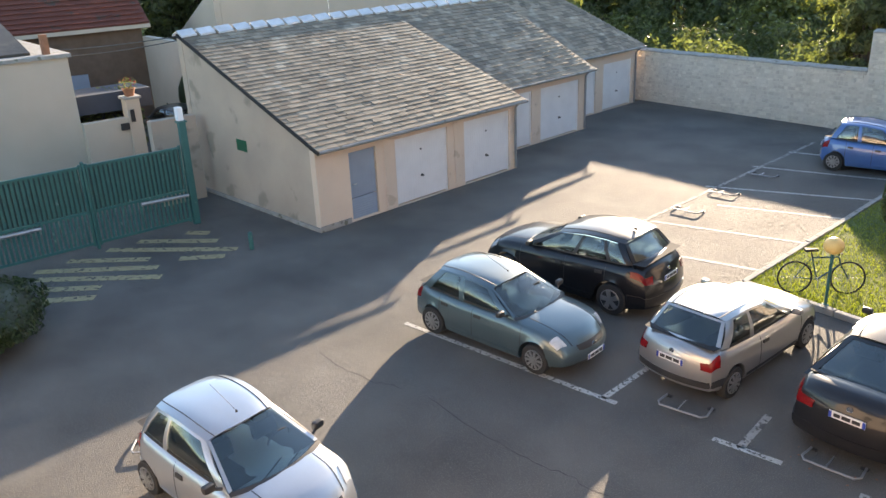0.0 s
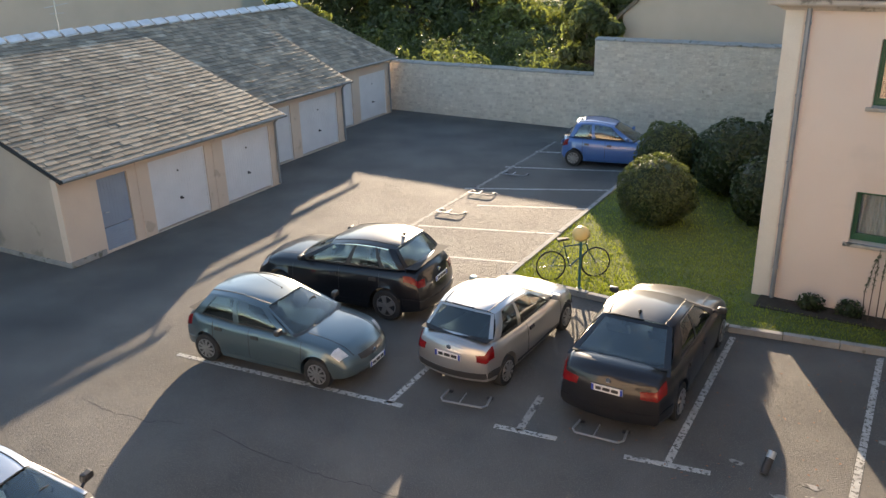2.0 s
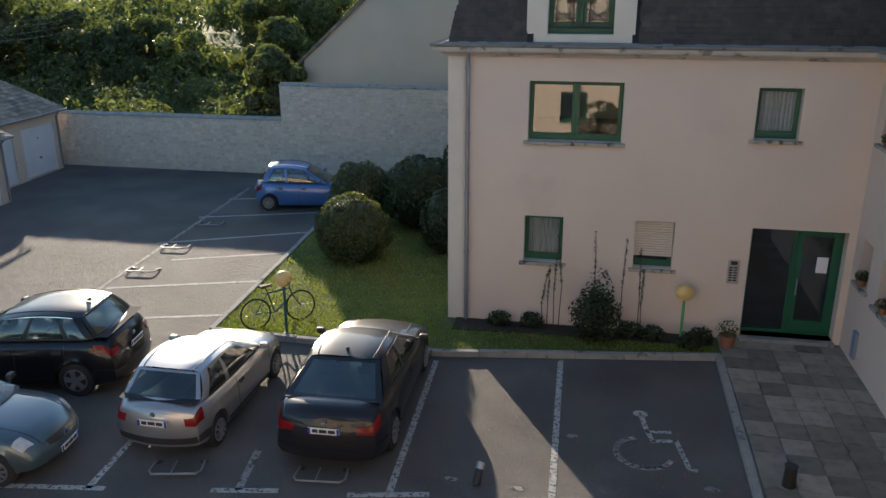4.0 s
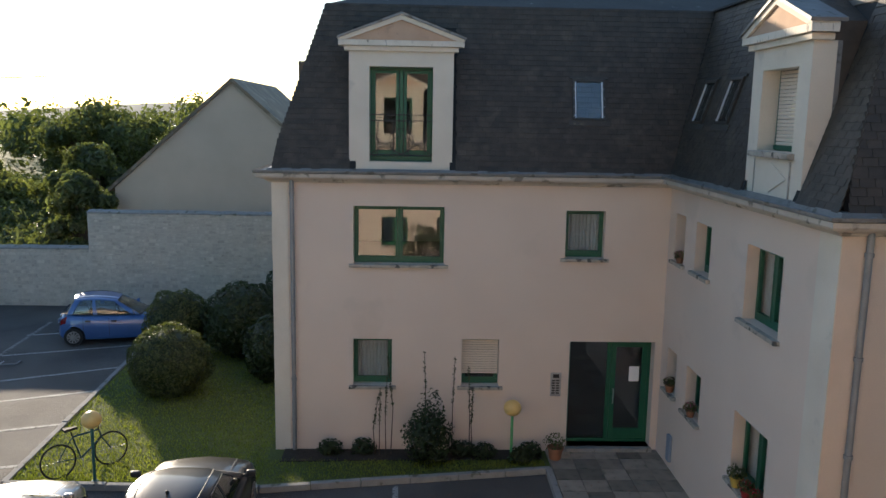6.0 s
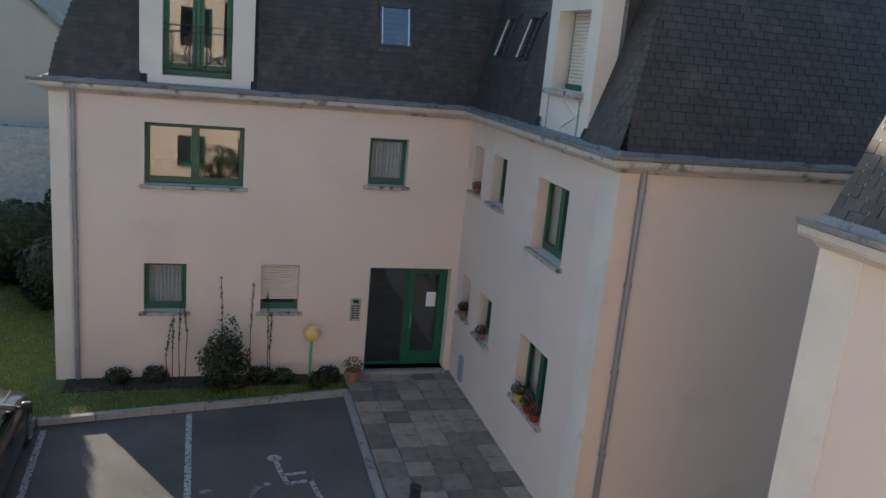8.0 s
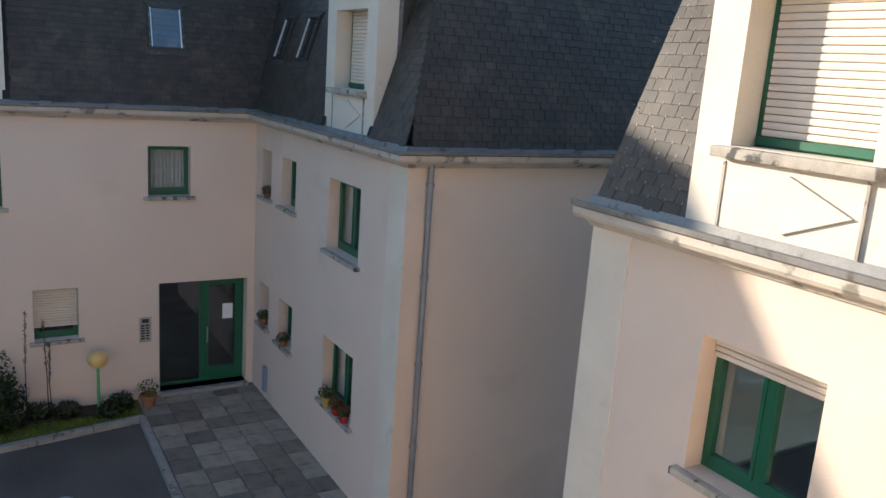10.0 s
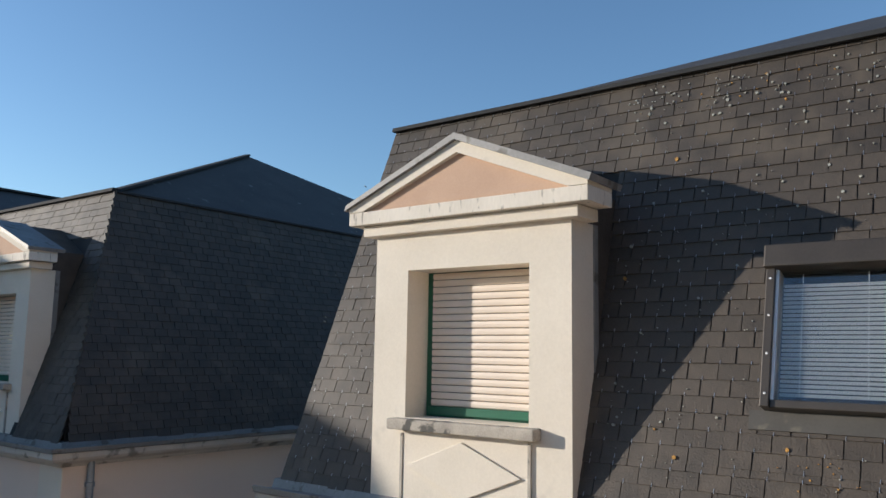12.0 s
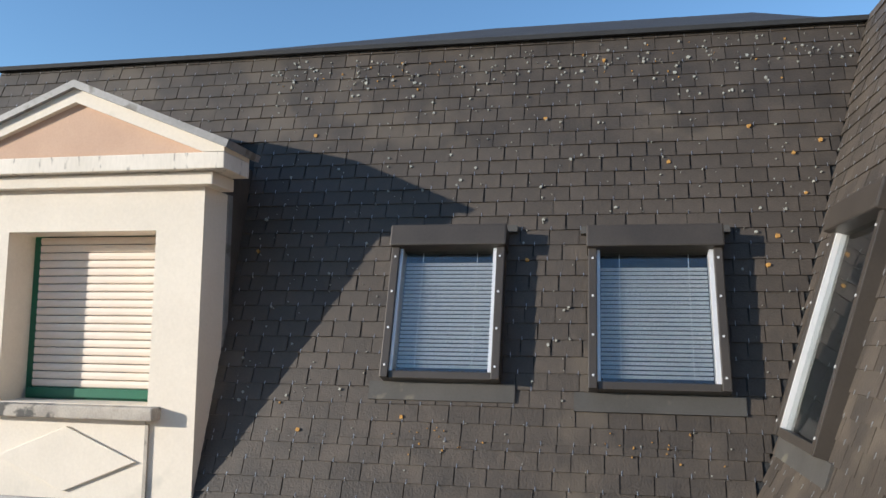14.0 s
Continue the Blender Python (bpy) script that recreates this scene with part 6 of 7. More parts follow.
# ---- neighbouring houses across the lane ----
nb = thing("cream_house", (-29, 2, 0), "cream rendered flat-roofed house across the lane", "house")
Geo().box((-33, -14, 0), (-26.5, 7.1, 4.2)).out("wall", CREAM, nb)
Geo().box((-33.1, -14, 4.2), (-26.4, 7.2, 4.32)).out("parapet", CONCRETE, nb, bevel=0.02)
Geo().prism([(-27.0, 2.0, 4.32), (-27.0, 6.2, 4.32), (-31, 6.2, 5.3), (-31, 2.0, 5.3)], (0, 0, 0.08)).out("roof", SLATE, nb, "dark blue-grey roof sheet")
Geo().box((-26.9, 6.5, 4.3), (-26.7, 6.7, 4.9)).out("vent_pipe", TERRACOTTA, nb)
Geo().box((-26.5, 7.1, 0), (-26.2, 8.5, 2.15)).out("garden_wall", CREAM, label="low cream rendered garden wall along the lane", category="wall", kind="structure")
pl = Geo().box((-26.6, 8.48, 0), (-26.15, 8.92, 2.72)).out("gate_pillar", CREAM, label="cream rendered gate pillar with a cap", category="pillar", bevel=0.015)
Geo().box((-26.66, 8.42, 2.72), (-26.09, 8.98, 2.8)).out("pillar_cap", CONCRETE, pl, bevel=0.015)
Geo().box((-26.12, 8.55, 2.0), (-26.1, 8.68, 2.4)).out("plate_bars", TRIM, pl)
Geo().box((-26.18, 8.2, 1.78), (-26.1, 8.46, 2.0)).out("letter_box", TRIM, label="black letter box on the garden wall", category="letter box", bevel=0.01)
Geo().box((-28.5, 7.2, 2.3), (-26.9, 9.6, 2.9)).box((-28.5, 7.2, 0), (-28.3, 9.6, 2.3)).out("planter", PLANTER, label="dark blue-grey planter behind the garden wall", category="planter")

bh = thing("brick_house", (-39, 8, 0), "brown brick house with a red clay tile roof", "house")
Geo().box((-43.5, -10, 0), (-36.2, 13.0, 4.1)).out("wall", BRICK, bh)
Geo().box((-36.2, 8.6, 0.1), (-36.12, 10.4, 2.3)).out("door", GREY_DOOR, bh, "blue-grey wide door", bevel=0.02)
Geo().box((-36.0, -10.3, 3.98), (-35.86, 13.3, 4.14)).out("eave_gutter", CREAM, bh)
rf = Geo().prism([(-35.9, -10.3, 4.1), (-35.9, 13.3, 4.1), (-40.2, 13.3, 7.95), (-40.2, -10.3, 7.95)], (0, 0, 0.1)).prism([(-44.5, -10.3, 4.1), (-44.5, 13.3, 4.1), (-40.2, 13.3, 7.95), (-40.2, -10.3, 7.95)], (0, 0, 0.1)).out("roof", RED_TILE, bh, "red clay tiles")
Geo().prism([(-36.2, 12.99, 4.1), (-43.8, 12.99, 4.1), (-40.2, 12.99, 7.9)], (0, -0.3, 0)).out("gable", BRICK, bh)
g = Geo()
for r in range(22):
    for c in range(48):
        y = 13.25 - c * 0.28 - (r % 2) * 0.14
        t = r / 22
        x, z = -35.85 - 4.35 * t, 4.2 + 3.85 * t
        g.box((x - 0.23, y - 0.27, z + 0.0), (x + 0.03, y, z + 0.035), Matrix.Translation((0, 0, random.uniform(0, 0.015))))
g.out("roof_tiles", RED_TILE, rf, kind="stuff")
for k, y in enumerate((11.5, 6.9)):
    s = Geo().box((-0.4, -0.32, 0), (0.4, 0.32, 0.1), Matrix.Translation((-38.05, y, 6.2)) @ Matrix.Rotation(radians(41.8), 4, "Y")).out("skylight", BROWN_METAL, bh)
    Geo().box((-0.32, -0.26, 0.1), (0.32, 0.26, 0.11), Matrix.Translation((-38.05, y, 6.2)) @ Matrix.Rotation(radians(41.8), 4, "Y")).out("pane", PANE, s, "blue reflecting pane")
ch = Geo().box((-40.6, 12.9, 6.9), (-39.8, 13.6, 8.6)).out("chimney", BRICK, bh, "brick chimney", bevel=0.02)
Geo().box((-40.7, 12.8, 8.6), (-39.7, 13.7, 8.7)).lathe([(0.13, 8.7), (0.12, 9.0)], (-40.2, 13.25, 0)).out("chimney_cap", TERRACOTTA, ch)
Geo().box((-36.2, 13.0, 0), (-27.0, 13.3, 3.6)).out("wall_yard", CREAM, label="pale rendered yard wall with ivy", category="wall", kind="structure")

wb_ = thing("white_building", (-37, 24, 0), "long pale rendered building with a straight parapet", "building")
Geo().prism([(-34, 15.8, 0), (-34, 32.2, 0), (-34, 32.2, 6.0), (-34, 15.8, 5.5)], (-0.35, 0, 0)).out("wall", CREAM, wb_)
Geo().prism([(-34.36, 15.8, 5.3), (-34.36, 32.2, 5.8), (-39.0, 32.2, 3.5), (-39.0, 15.8, 3.0)], (0, 0, -0.12)).out("roof", SHED_TILE, wb_, "dull slate roof falling away behind the parapet")
Geo().prism([(-34, 15.79, 0), (-34, 15.79, 5.5), (-38.5, 15.79, 3.2), (-38.5, 15.79, 0)], (0, -0.3, 0)).out("end_wall", CREAM, wb_)
Geo().prism([(-33.9, 15.7, 5.5), (-33.9, 32.3, 6.0), (-33.9, 32.3, 6.1), (-33.9, 15.7, 5.6)], (-0.4, 0, 0)).out("parapet_cap", ZINC, wb_)

far = thing("church", (-106, 63, 0), "distant grey church with a square tower", "church")
Geo().box((-110, 58, 0), (-103, 67.5, 12.5)).out("nave", CONCRETE, far)
Geo().prism([(-110.3, 57.5, 12.4), (-102.7, 57.5, 12.4), (-106.5, 57.5, 15.0)], (0, 10.5, 0)).out("nave_roof", SLATE, far)
tw = Geo().box((-107.5, 60.5, 0), (-103.5, 64.8, 16.6)).out("tower", CONCRETE, far)
Geo().prism([(-107.8, 60.2, 16.6), (-103.2, 60.2, 16.6), (-103.2, 65.1, 16.6), (-107.8, 65.1, 16.6)], (0, 0, 0.5)).prism([(-106.8, 61.2, 17.1), (-104.2, 61.2, 17.1), (-104.2, 64.1, 17.1), (-106.8, 64.1, 17.1)], (0, 0, 0.7)).out("tower_roof", SLATE, far)
fh = thing("distant_house", (-50, 45, 0), "distant grey-roofed house among trees", "house")
Geo().box((-62, 42, 0), (-47, 52, 5)).out("wall", CREAM, fh)
Geo().prism([(-62.5, 41.5, 4.9), (-62.5, 52.5, 4.9), (-62.5, 47, 9.0)], (16, 0, 0)).out("roof", SLATE, fh)
Geo().box((-57, 46.5, 8), (-56.2, 47.3, 10)).out("chimney", BRICK, fh)

Geo().box((-600, 30.3, 0.0), (600, 600, 0.03)).out("ground_gardens", GRASS_BED, label="green gardens and meadows beyond the stone wall", category="ground", kind="structure")
Geo().box((-600, -600, 0.0), (-44.8, 30.2, 0.03)).out("ground_gardens", GRASS_BED, label="green gardens beyond the brick house", category="ground", kind="structure")

# low hills close the horizon; their haze is put into the grey-green colour
g = Geo()
for ring in (0,):
    pts = [(math.cos(a), math.sin(a), 11 + 6 * math.sin(2.3 * a + 1) + 4 * math.sin(5.1 * a) + 2 * math.sin(11 * a)) for a in [2 * math.pi * k / 120 for k in range(121)]]
    g.grid([[(x * 430, y * 430, -1) for x, y, z in pts], [(x * 520, y * 520, z * 1.5) for x, y, z in pts], [(x * 700, y * 700, z * 2.0) for x, y, z in pts]])
g.out("backdrop_hills", surface("hazed_far_hills", (0.16, 0.18, 0.17), (0.12, 0.14, 0.13), 1.0, 0.01, 0.1, 0), label="low wooded hills on the horizon", category="hills", kind="structure", smooth="all")

# ---- greenery ----
def leaf_cloud(g, centre, radii, n, size, shell=0.55, flat=0.0):
    cx, cy, cz = centre
    for _ in range(n):
        d = Vector((random.gauss(0, 1), random.gauss(0, 1), random.gauss(0, 1))).normalized()
        r = shell + (1 - shell) * random.random() ** 0.5
        r *= 1 + 0.16 * noise.noise(d * 2.3 + Vector(centre))
        p = Vector((cx + d.x * radii[0] * r, cy + d.y * radii[1] * r, cz + d.z * radii[2] * r))
        if p.z < 0.03:
            continue
        t = (d + Vector((random.uniform(-1, 1), random.uniform(-1, 1), random.uniform(-1, 1))) * 0.8).normalized()
        a = t.orthogonal().normalized()
        a.rotate(Matrix.Rotation(random.uniform(0, 6.28), 3, t))
        b = t.cross(a)
        s = size * random.uniform(0.6, 1.3)
        g.face(p - a * s, p - b * s * 0.45 + t * s * 0.15, p + a * s, p + b * s * 0.45 + t * s * 0.15)


def tree(name, at, h, r, mat, label, seed, leaf=0.22, n=2600, clumps=30, low=0.3):
    random.seed(seed)
    root = thing(name, (*at, 0), label, "tree", "trees")
    x, y = at
    tr = Geo()
    tr.tube([(x, y, 0), (x + 0.1, y, h * 0.25), (x, y + 0.1, h * 0.55), (x, y, h * 0.85)], [r * 0.1, r * 0.075, r * 0.05, r * 0.015], 9)
    cents = []
    for k in range(clumps):
        a, q = random.uniform(0, 6.28), random.uniform(0.15, 0.95) ** 0.8
        c = (x + math.cos(a) * r * q, y + math.sin(a) * r * q, h * random.uniform(low, 0.95 - 0.25 * q))
        cents.append(c)
        tr.tube([(x, y, h * random.uniform(0.25, 0.5)), ((x + c[0]) / 2, (y + c[1]) / 2, c[2] * 0.85), c], [r * 0.04, r * 0.025, r * 0.008], 6)
    tr.out("trunk", BARK, root, smooth=True)
    g = Geo()
    for c in cents + [(x, y, h * 0.82)]:
        q = r * random.uniform(0.2, 0.42)
        leaf_cloud(g, c, (q, q, q * random.uniform(0.6, 0.95)), n // (clumps + 1), leaf, 0.15)
    g.out("crown", mat, root, "leafy crown")


for k, (x, y, h, r, mat, lab) in enumerate([
    (-50, 14, 13.0, 5.5, LEAF_DARK, "large dark leafy tree behind the brick house"), (-52, 6, 12.0, 5.0, LEAF_DARK, "large dark leafy tree behind the brick house"),
    (-58, 13.5, 13.2, 5.5, LEAF_DARK, "large dark leafy tree behind the brick house"), (-58, 25.5, 12.4, 4.4, LEAF_DARK, "round dark tree behind the pale building"), (-46, 24, 10.0, 4.6, LEAF_DARK, "broad dark tree behind the pale building"), (-55, 29, 12.8, 5.2, LEAF_DARK, "tall round-headed tree in the distance"),
    (-44, 19, 8.0, 3.6, LEAF, "green tree behind the yard wall"), (-62, 52, 12, 5, LEAF, "hazy round tree in the distance"), (-76, 62, 12.5, 4, LEAF, "slim hazy tree in the distance"),
    (-60, 62, 11, 5, LEAF, "hazy tree on the skyline"), (-50, 58, 9.5, 5, LEAF, "hazy tree on the skyline"), (-42, 52, 7.6, 4.2, LEAF, "hazy leafy tree in a garden"),
    (-32.5, 33.5, 5.3, 2.2, LEAF_LIGHT, "sunlit yellow-green tree behind the pale building"), (-31, 52, 5.6, 3.0, LEAF, "garden tree behind the stone wall"), (-25, 47, 5.0, 2.6, LEAF_LIGHT, "sunlit garden tree behind the stone wall"),
    (-20, 50, 5.4, 2.8, LEAF, "garden tree behind the stone wall"), (-35, 50, 6.2, 3.0, LEAF, "hazy leafy tree in a garden"), (-14, 60, 9, 5, LEAF, "hazy tree on the skyline"), (-26, 66, 8.5, 5, LEAF, "hazy tree on the skyline"), (-14.1, 33.4, 5.3, 1.35, LEAF, "leafy garden tree close behind the stone wall")]):
    tree("tree", (x, y), h, r, mat, lab, 40 + k, 0.10 + 0.0022 * math.hypot(x, y), 15000 if h > 9.9 else 8000, low=0.12 if h < 8 else 0.3)


tree("tree", (-0.1, 2.0), 3.5, 0.95, LEAF_DARK, "leafy young tree before the wall under the viewpoint", 90, 0.05, 5200, 26, 0.3)

# garden hedges and shrubs behind the stone wall
random.seed(17)
g = Geo()
for _ in range(150):
    x, y = random.uniform(-46, -14.5), random.uniform(31.5, 62)
    q = random.uniform(0.8, 1.9)
    leaf_cloud(g, (x, y, random.uniform(0.5, 1.6) + 0.02 * (y - 31)), (q * 1.3, q, q * 0.85), 260, 0.16, 0.25)
g.out("garden_hedges", LEAF, label="loose hedges and shrubs in the gardens", category="hedges", kind="stuff")


# a belt of far woods and hedges
random.seed(21)
g = Geo()
for _ in range(260):
    a = radians(random.uniform(92, 178))
    d = random.uniform(78, 150)
    x, y = d * math.cos(a), d * math.sin(a) + 8
    q = random.uniform(2.2, 4.6)
    leaf_cloud(g, (x, y, random.uniform(1.5, 4.5) + 0.012 * d), (q, q, q * 0.8), 130, 0.5, 0.3)
g.out("far_woods", LEAF, label="belt of far trees and hedges", category="woods", kind="stuff")


def bush(at, radii, mat, label, n=2600, leaf=0.05, group="bushes", seed=1, core=True):
    random.seed(seed)
    x, y = at
    root = thing("bush", (x, y, 0.09), label, "bush", group)
    c = (x, y, radii[2] * 0.95 + 0.05)
    # added dark solid: shade between the leaves, put into its colour
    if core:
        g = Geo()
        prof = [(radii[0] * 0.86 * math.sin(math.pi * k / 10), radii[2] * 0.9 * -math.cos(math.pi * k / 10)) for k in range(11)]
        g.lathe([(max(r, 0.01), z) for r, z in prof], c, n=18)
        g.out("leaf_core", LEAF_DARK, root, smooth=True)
    g = Geo()
    leaf_cloud(g, c, radii, n, leaf, 0.86 if core else 0.3)
    g.out("foliage", mat, root, "small dense leaves")
    return root


bush((-6.4, 19.9), (1.03, 1.03, 0.92), LEAF, "clipped round evergreen bush on the lawn", 7000, 0.05, seed=5)
bush((-7.3, 23.6), (0.95, 0.95, 1.0), LEAF, "clipped round evergreen bush on the lawn", 4500, 0.06, seed=6)
bush((-5.3, 23.4), (1.2, 1.3, 1.15), LEAF_DARK, "dark loose shrub behind the round bushes", 4500, 0.07, seed=7)
bush((-4.0, 21.2), (0.8, 1.0, 0.9), LEAF_DARK, "dark loose shrub beside the wall", 3500, 0.07, seed=8)
bush((-4.2, 26.5), (1.0, 1.6, 1.2), LEAF_DARK, "dark loose shrub before the stone wall", 3500, 0.08, seed=9)
bush((-17.0, 1.45), (1.75, 1.75, 0.6), LEAF_DARK, "clipped low hedge at the edge of the car park", 7000, 0.05, seed=10)
bush((0.15, 15.75), (0.55, 0.5, 0.62), LEAF_DARK, "dark glossy shrub before the rendered wall", 1500, 0.055, seed=11, core=False)
bush((0.2, 15.8), (0.35, 0.3, 0.85), LEAF_DARK, "upright top of the dark shrub by the wall", 500, 0.05, seed=12, core=False)
for k, (x, y) in enumerate(((1.35, 16.0), (2.35, 16.05), (2.1, 15.75), (-1.9, 16.15), (-1.2, 16.2), (0.9, 16.1))):
    bush((x, y), (0.28, 0.2, 0.2), LEAF_DARK, "low dark bedding plant along the wall", 350, 0.05, "bedding plants", 20 + k, False)
bush((-31.5, 13.6), (1.4, 0.5, 1.5), LEAF_DARK, "ivy hanging over the pale yard wall", 1800, 0.1, seed=30)
bush((-27.7, 8.4), (0.8, 1.2, 1.55), LEAF, "plants filling the planter behind the wall", 1500, 0.09, seed=31, core=False)


def stalk(at, h, seed):
    random.seed(seed)
    x, y = at
    root = thing("tall_stalk", (x, y, 0.14), "thin dry flower stalk before the rendered wall", "plant", "flower stalks")
    p = [(x, y, 0.1), (x + random.uniform(-0.05, 0.05), y, h * 0.5), (x + random.uniform(-0.12, 0.12), y - 0.03, h)]
    Geo().tube(p, [0.012, 0.009, 0.005], 5).out("stem", BARK, root)
    g = Geo()
    for k in range(40):
        t = random.uniform(0.35, 1)
        a = Vector(p[1]).lerp(Vector(p[2]), (t - 0.35) / 0.65)
        leaf_cloud(g, tuple(a), (0.035, 0.035, 0.03), 3, 0.022, 0.2)
    g.out("seed_heads", LEAF_DARK, root, kind="stuff")


for k, (x, h) in enumerate(((-0.72, 1.9), (-0.86, 1.6), (-0.62, 2.3), (0.12, 2.4), (0.68, 2.3), (1.05, 2.1), (1.12, 1.6), (-0.95, 1.4))):
    stalk((x, 16.1), h, 60 + k)

# blades of grass on the lawn
random.seed(3)
g = Geo()
def blade(x, y, h):
    a = random.uniform(0, 6.28)
    w = random.uniform(0.006, 0.012)
    dx, dy = math.cos(a), math.sin(a)
    lean = random.uniform(0.1, 0.8) * h
    g.face((x - dx * w, y - dy * w, 0.085), (x + dx * w, y + dy * w, 0.085), (x - dy * lean, y + dx * lean, 0.085 + h))
for _ in range(26000):
    y = 14.8 + 9.0 * random.random() ** 1.4
    x = random.uniform(-7.95 - (y - 14.8) * 0.055, -3.2)
    blade(x, y, random.uniform(0.03, 0.075))
for _ in range(4000):
    x = random.uniform(-3.2, 2.6)
    blade(x, random.uniform(14.75 + (x + 3.1) * 0.155, 15.85), random.uniform(0.03, 0.07))
g.out("grass_blades", BLADE, label="short damp grass blades of the lawn", category="grass", kind="stuff")
random.seed(4)

# ---- lamps, bicycle, barriers and small things ----
def garden_lamp(at, h, post, label):
    x, y, z = at
    root = thing("garden_lamp", at, label, "lamp", "garden lamps")
    Geo().tube([(x, y, z), (x, y, z + h - 0.14)], 0.03, 12).lathe([(0.07, 0), (0.07, 0.02), (0.035, 0.04)], (x, y, z), n=14).out("post", post, root, smooth=True)
    Geo().lathe([(0.06, -0.16), (0.075, -0.13), (0.06, -0.1)], (x, y, z + h), n=14).out("collar", post, root, smooth=True)
    Geo().lathe([(max(0.19 * math.sin(math.pi * k / 14), 0.004), -0.17 * math.cos(math.pi * k / 14)) for k in range(15)], (x, y, z + h), n=24).out("globe", GLOBE, root, "cream round globe", smooth="all")


garden_lamp((-6.33, 14.82, 0.09), 1.27, GATE_GREEN, "green lamp post with a cream globe on the lawn")
garden_lamp((1.93, 15.95, 0.1), 1.13, LAMP_GREEN, "light green lamp post with a cream globe by the wall")


def bicycle(a, b):
    """a, b: where the rear and front wheels stand."""
    a, b = Vector((*a, 0.09)), Vector((*b, 0.09))
    root = thing("bicycle", tuple((a + b) / 2), "dark bicycle leaning at the lamp post on the lawn", "bicycle")
    d = (b - a).normalized()
    lean = Vector((-d.y, d.x, 0)) * 0.12
    up = (Z + lean).normalized()
    r = 0.33
    A, B = a + up * r, b + up * r
    for c, nm in ((A, "wheel"), (B, "wheel")):
        ring = [c + (d * math.cos(t) + up * math.sin(t)) * r for t in [2 * math.pi * k / 32 for k in range(32)]]
        w = Geo().tube(ring, 0.019, 6, close=True).out(nm, BLACK, root, "black bicycle tyre", smooth=True)
        g = Geo()
        for k in range(16):
            t = 2 * math.pi * k / 16
            g.tube([c, c + (d * math.cos(t) + up * math.sin(t)) * (r - 0.02)], 0.0025, 4)
        g.tube([c - lean * 0.3, c + lean * 0.3], 0.015, 8)
        g.out("wheel_spokes", PIPE, w)
    L = (b - a).length
    bb = A + d * (L * 0.42) - up * 0.04
    st, hd = A + d * (L * 0.30) + up * 0.42, B - d * (L * 0.20) + up * 0.44
    hd2 = B - d * (L * 0.16) + up * 0.28
    Geo().tube([bb, st], 0.017, 7).tube([st, hd], 0.017, 7).tube([bb, hd2], 0.019, 7).tube([A, bb], 0.011, 6).tube([A, st], 0.010, 6).tube([hd, hd2], 0.02, 8).tube([hd2, B], 0.014, 7).out("frame", paint("bike_paint", (0.02, 0.07, 0.09)), root, smooth=True)
    sd = st + up * 0.14 - d * 0.03
    Geo().tube([st, sd], 0.012, 6).prism([sd - d * 0.13 - lean * 0.6, sd - d * 0.13 + lean * 0.6, sd + d * 0.13 + lean * 0.2, sd + d * 0.13 - lean * 0.2], up * 0.05).out("saddle", BLACK, root)
    side = Vector((-d.y, d.x, 0))
    hb = hd + up * 0.16
    Geo().tube([hd, hb], 0.013, 6).tube([hb - side * 0.28 - d * 0.05, hb - side * 0.1, hb + side * 0.1, hb + side * 0.28 - d * 0.05], 0.012, 6).out("handlebar", BLACK, root)
    Geo().tube([bb - side * 0.09 - up * 0.16, bb - side * 0.09, bb + side * 0.09, bb + side * 0.09 + up * 0.16], 0.01, 6).out("pedals", STEEL, root)


bicycle((-7.06, 14.95), (-6.3, 15.65))


def barrier(at, rz):
    """A folding parking arch that lies flat on the ground."""
    root = thing("parking_barrier", (*at, 0), "flat folded steel parking barrier on the asphalt", "parking barrier", "parking barriers", rz=rz, local=True)
    pts = [(-0.38, 0.0, 0.04), (-0.4, -0.3, 0.06), (-0.34, -0.4, 0.07), (0.34, -0.4, 0.07), (0.4, -0.3, 0.06), (0.38, 0.0, 0.04)]
    Geo().tube(pts, 0.018, 8).out("arch", PIPE, root, smooth=True)
    Geo().tube([(-0.05, -0.39, 0.065), (-0.05, -0.02, 0.05)], 0.012, 6).out("cross_bar", STEEL, root)
    for x in (-0.36, 0.36):
        Geo().box((x - 0.06, -0.02, 0), (x + 0.06, 0.04, 0.025)).out("base_plate", TRIM, root, bevel=0.006)
    return root


first = barrier((-11.7, 18.25), 5)
for x, y, a in ((-11.85, 20.25, 5), (-11.95, 22.6, 6), (-6.2, 10.0, 12), (-3.9, 10.25, 6), (-11.25, 3.2, 60)):
    copy_thing(first, pose(x, y, 0, 0, 0, a))

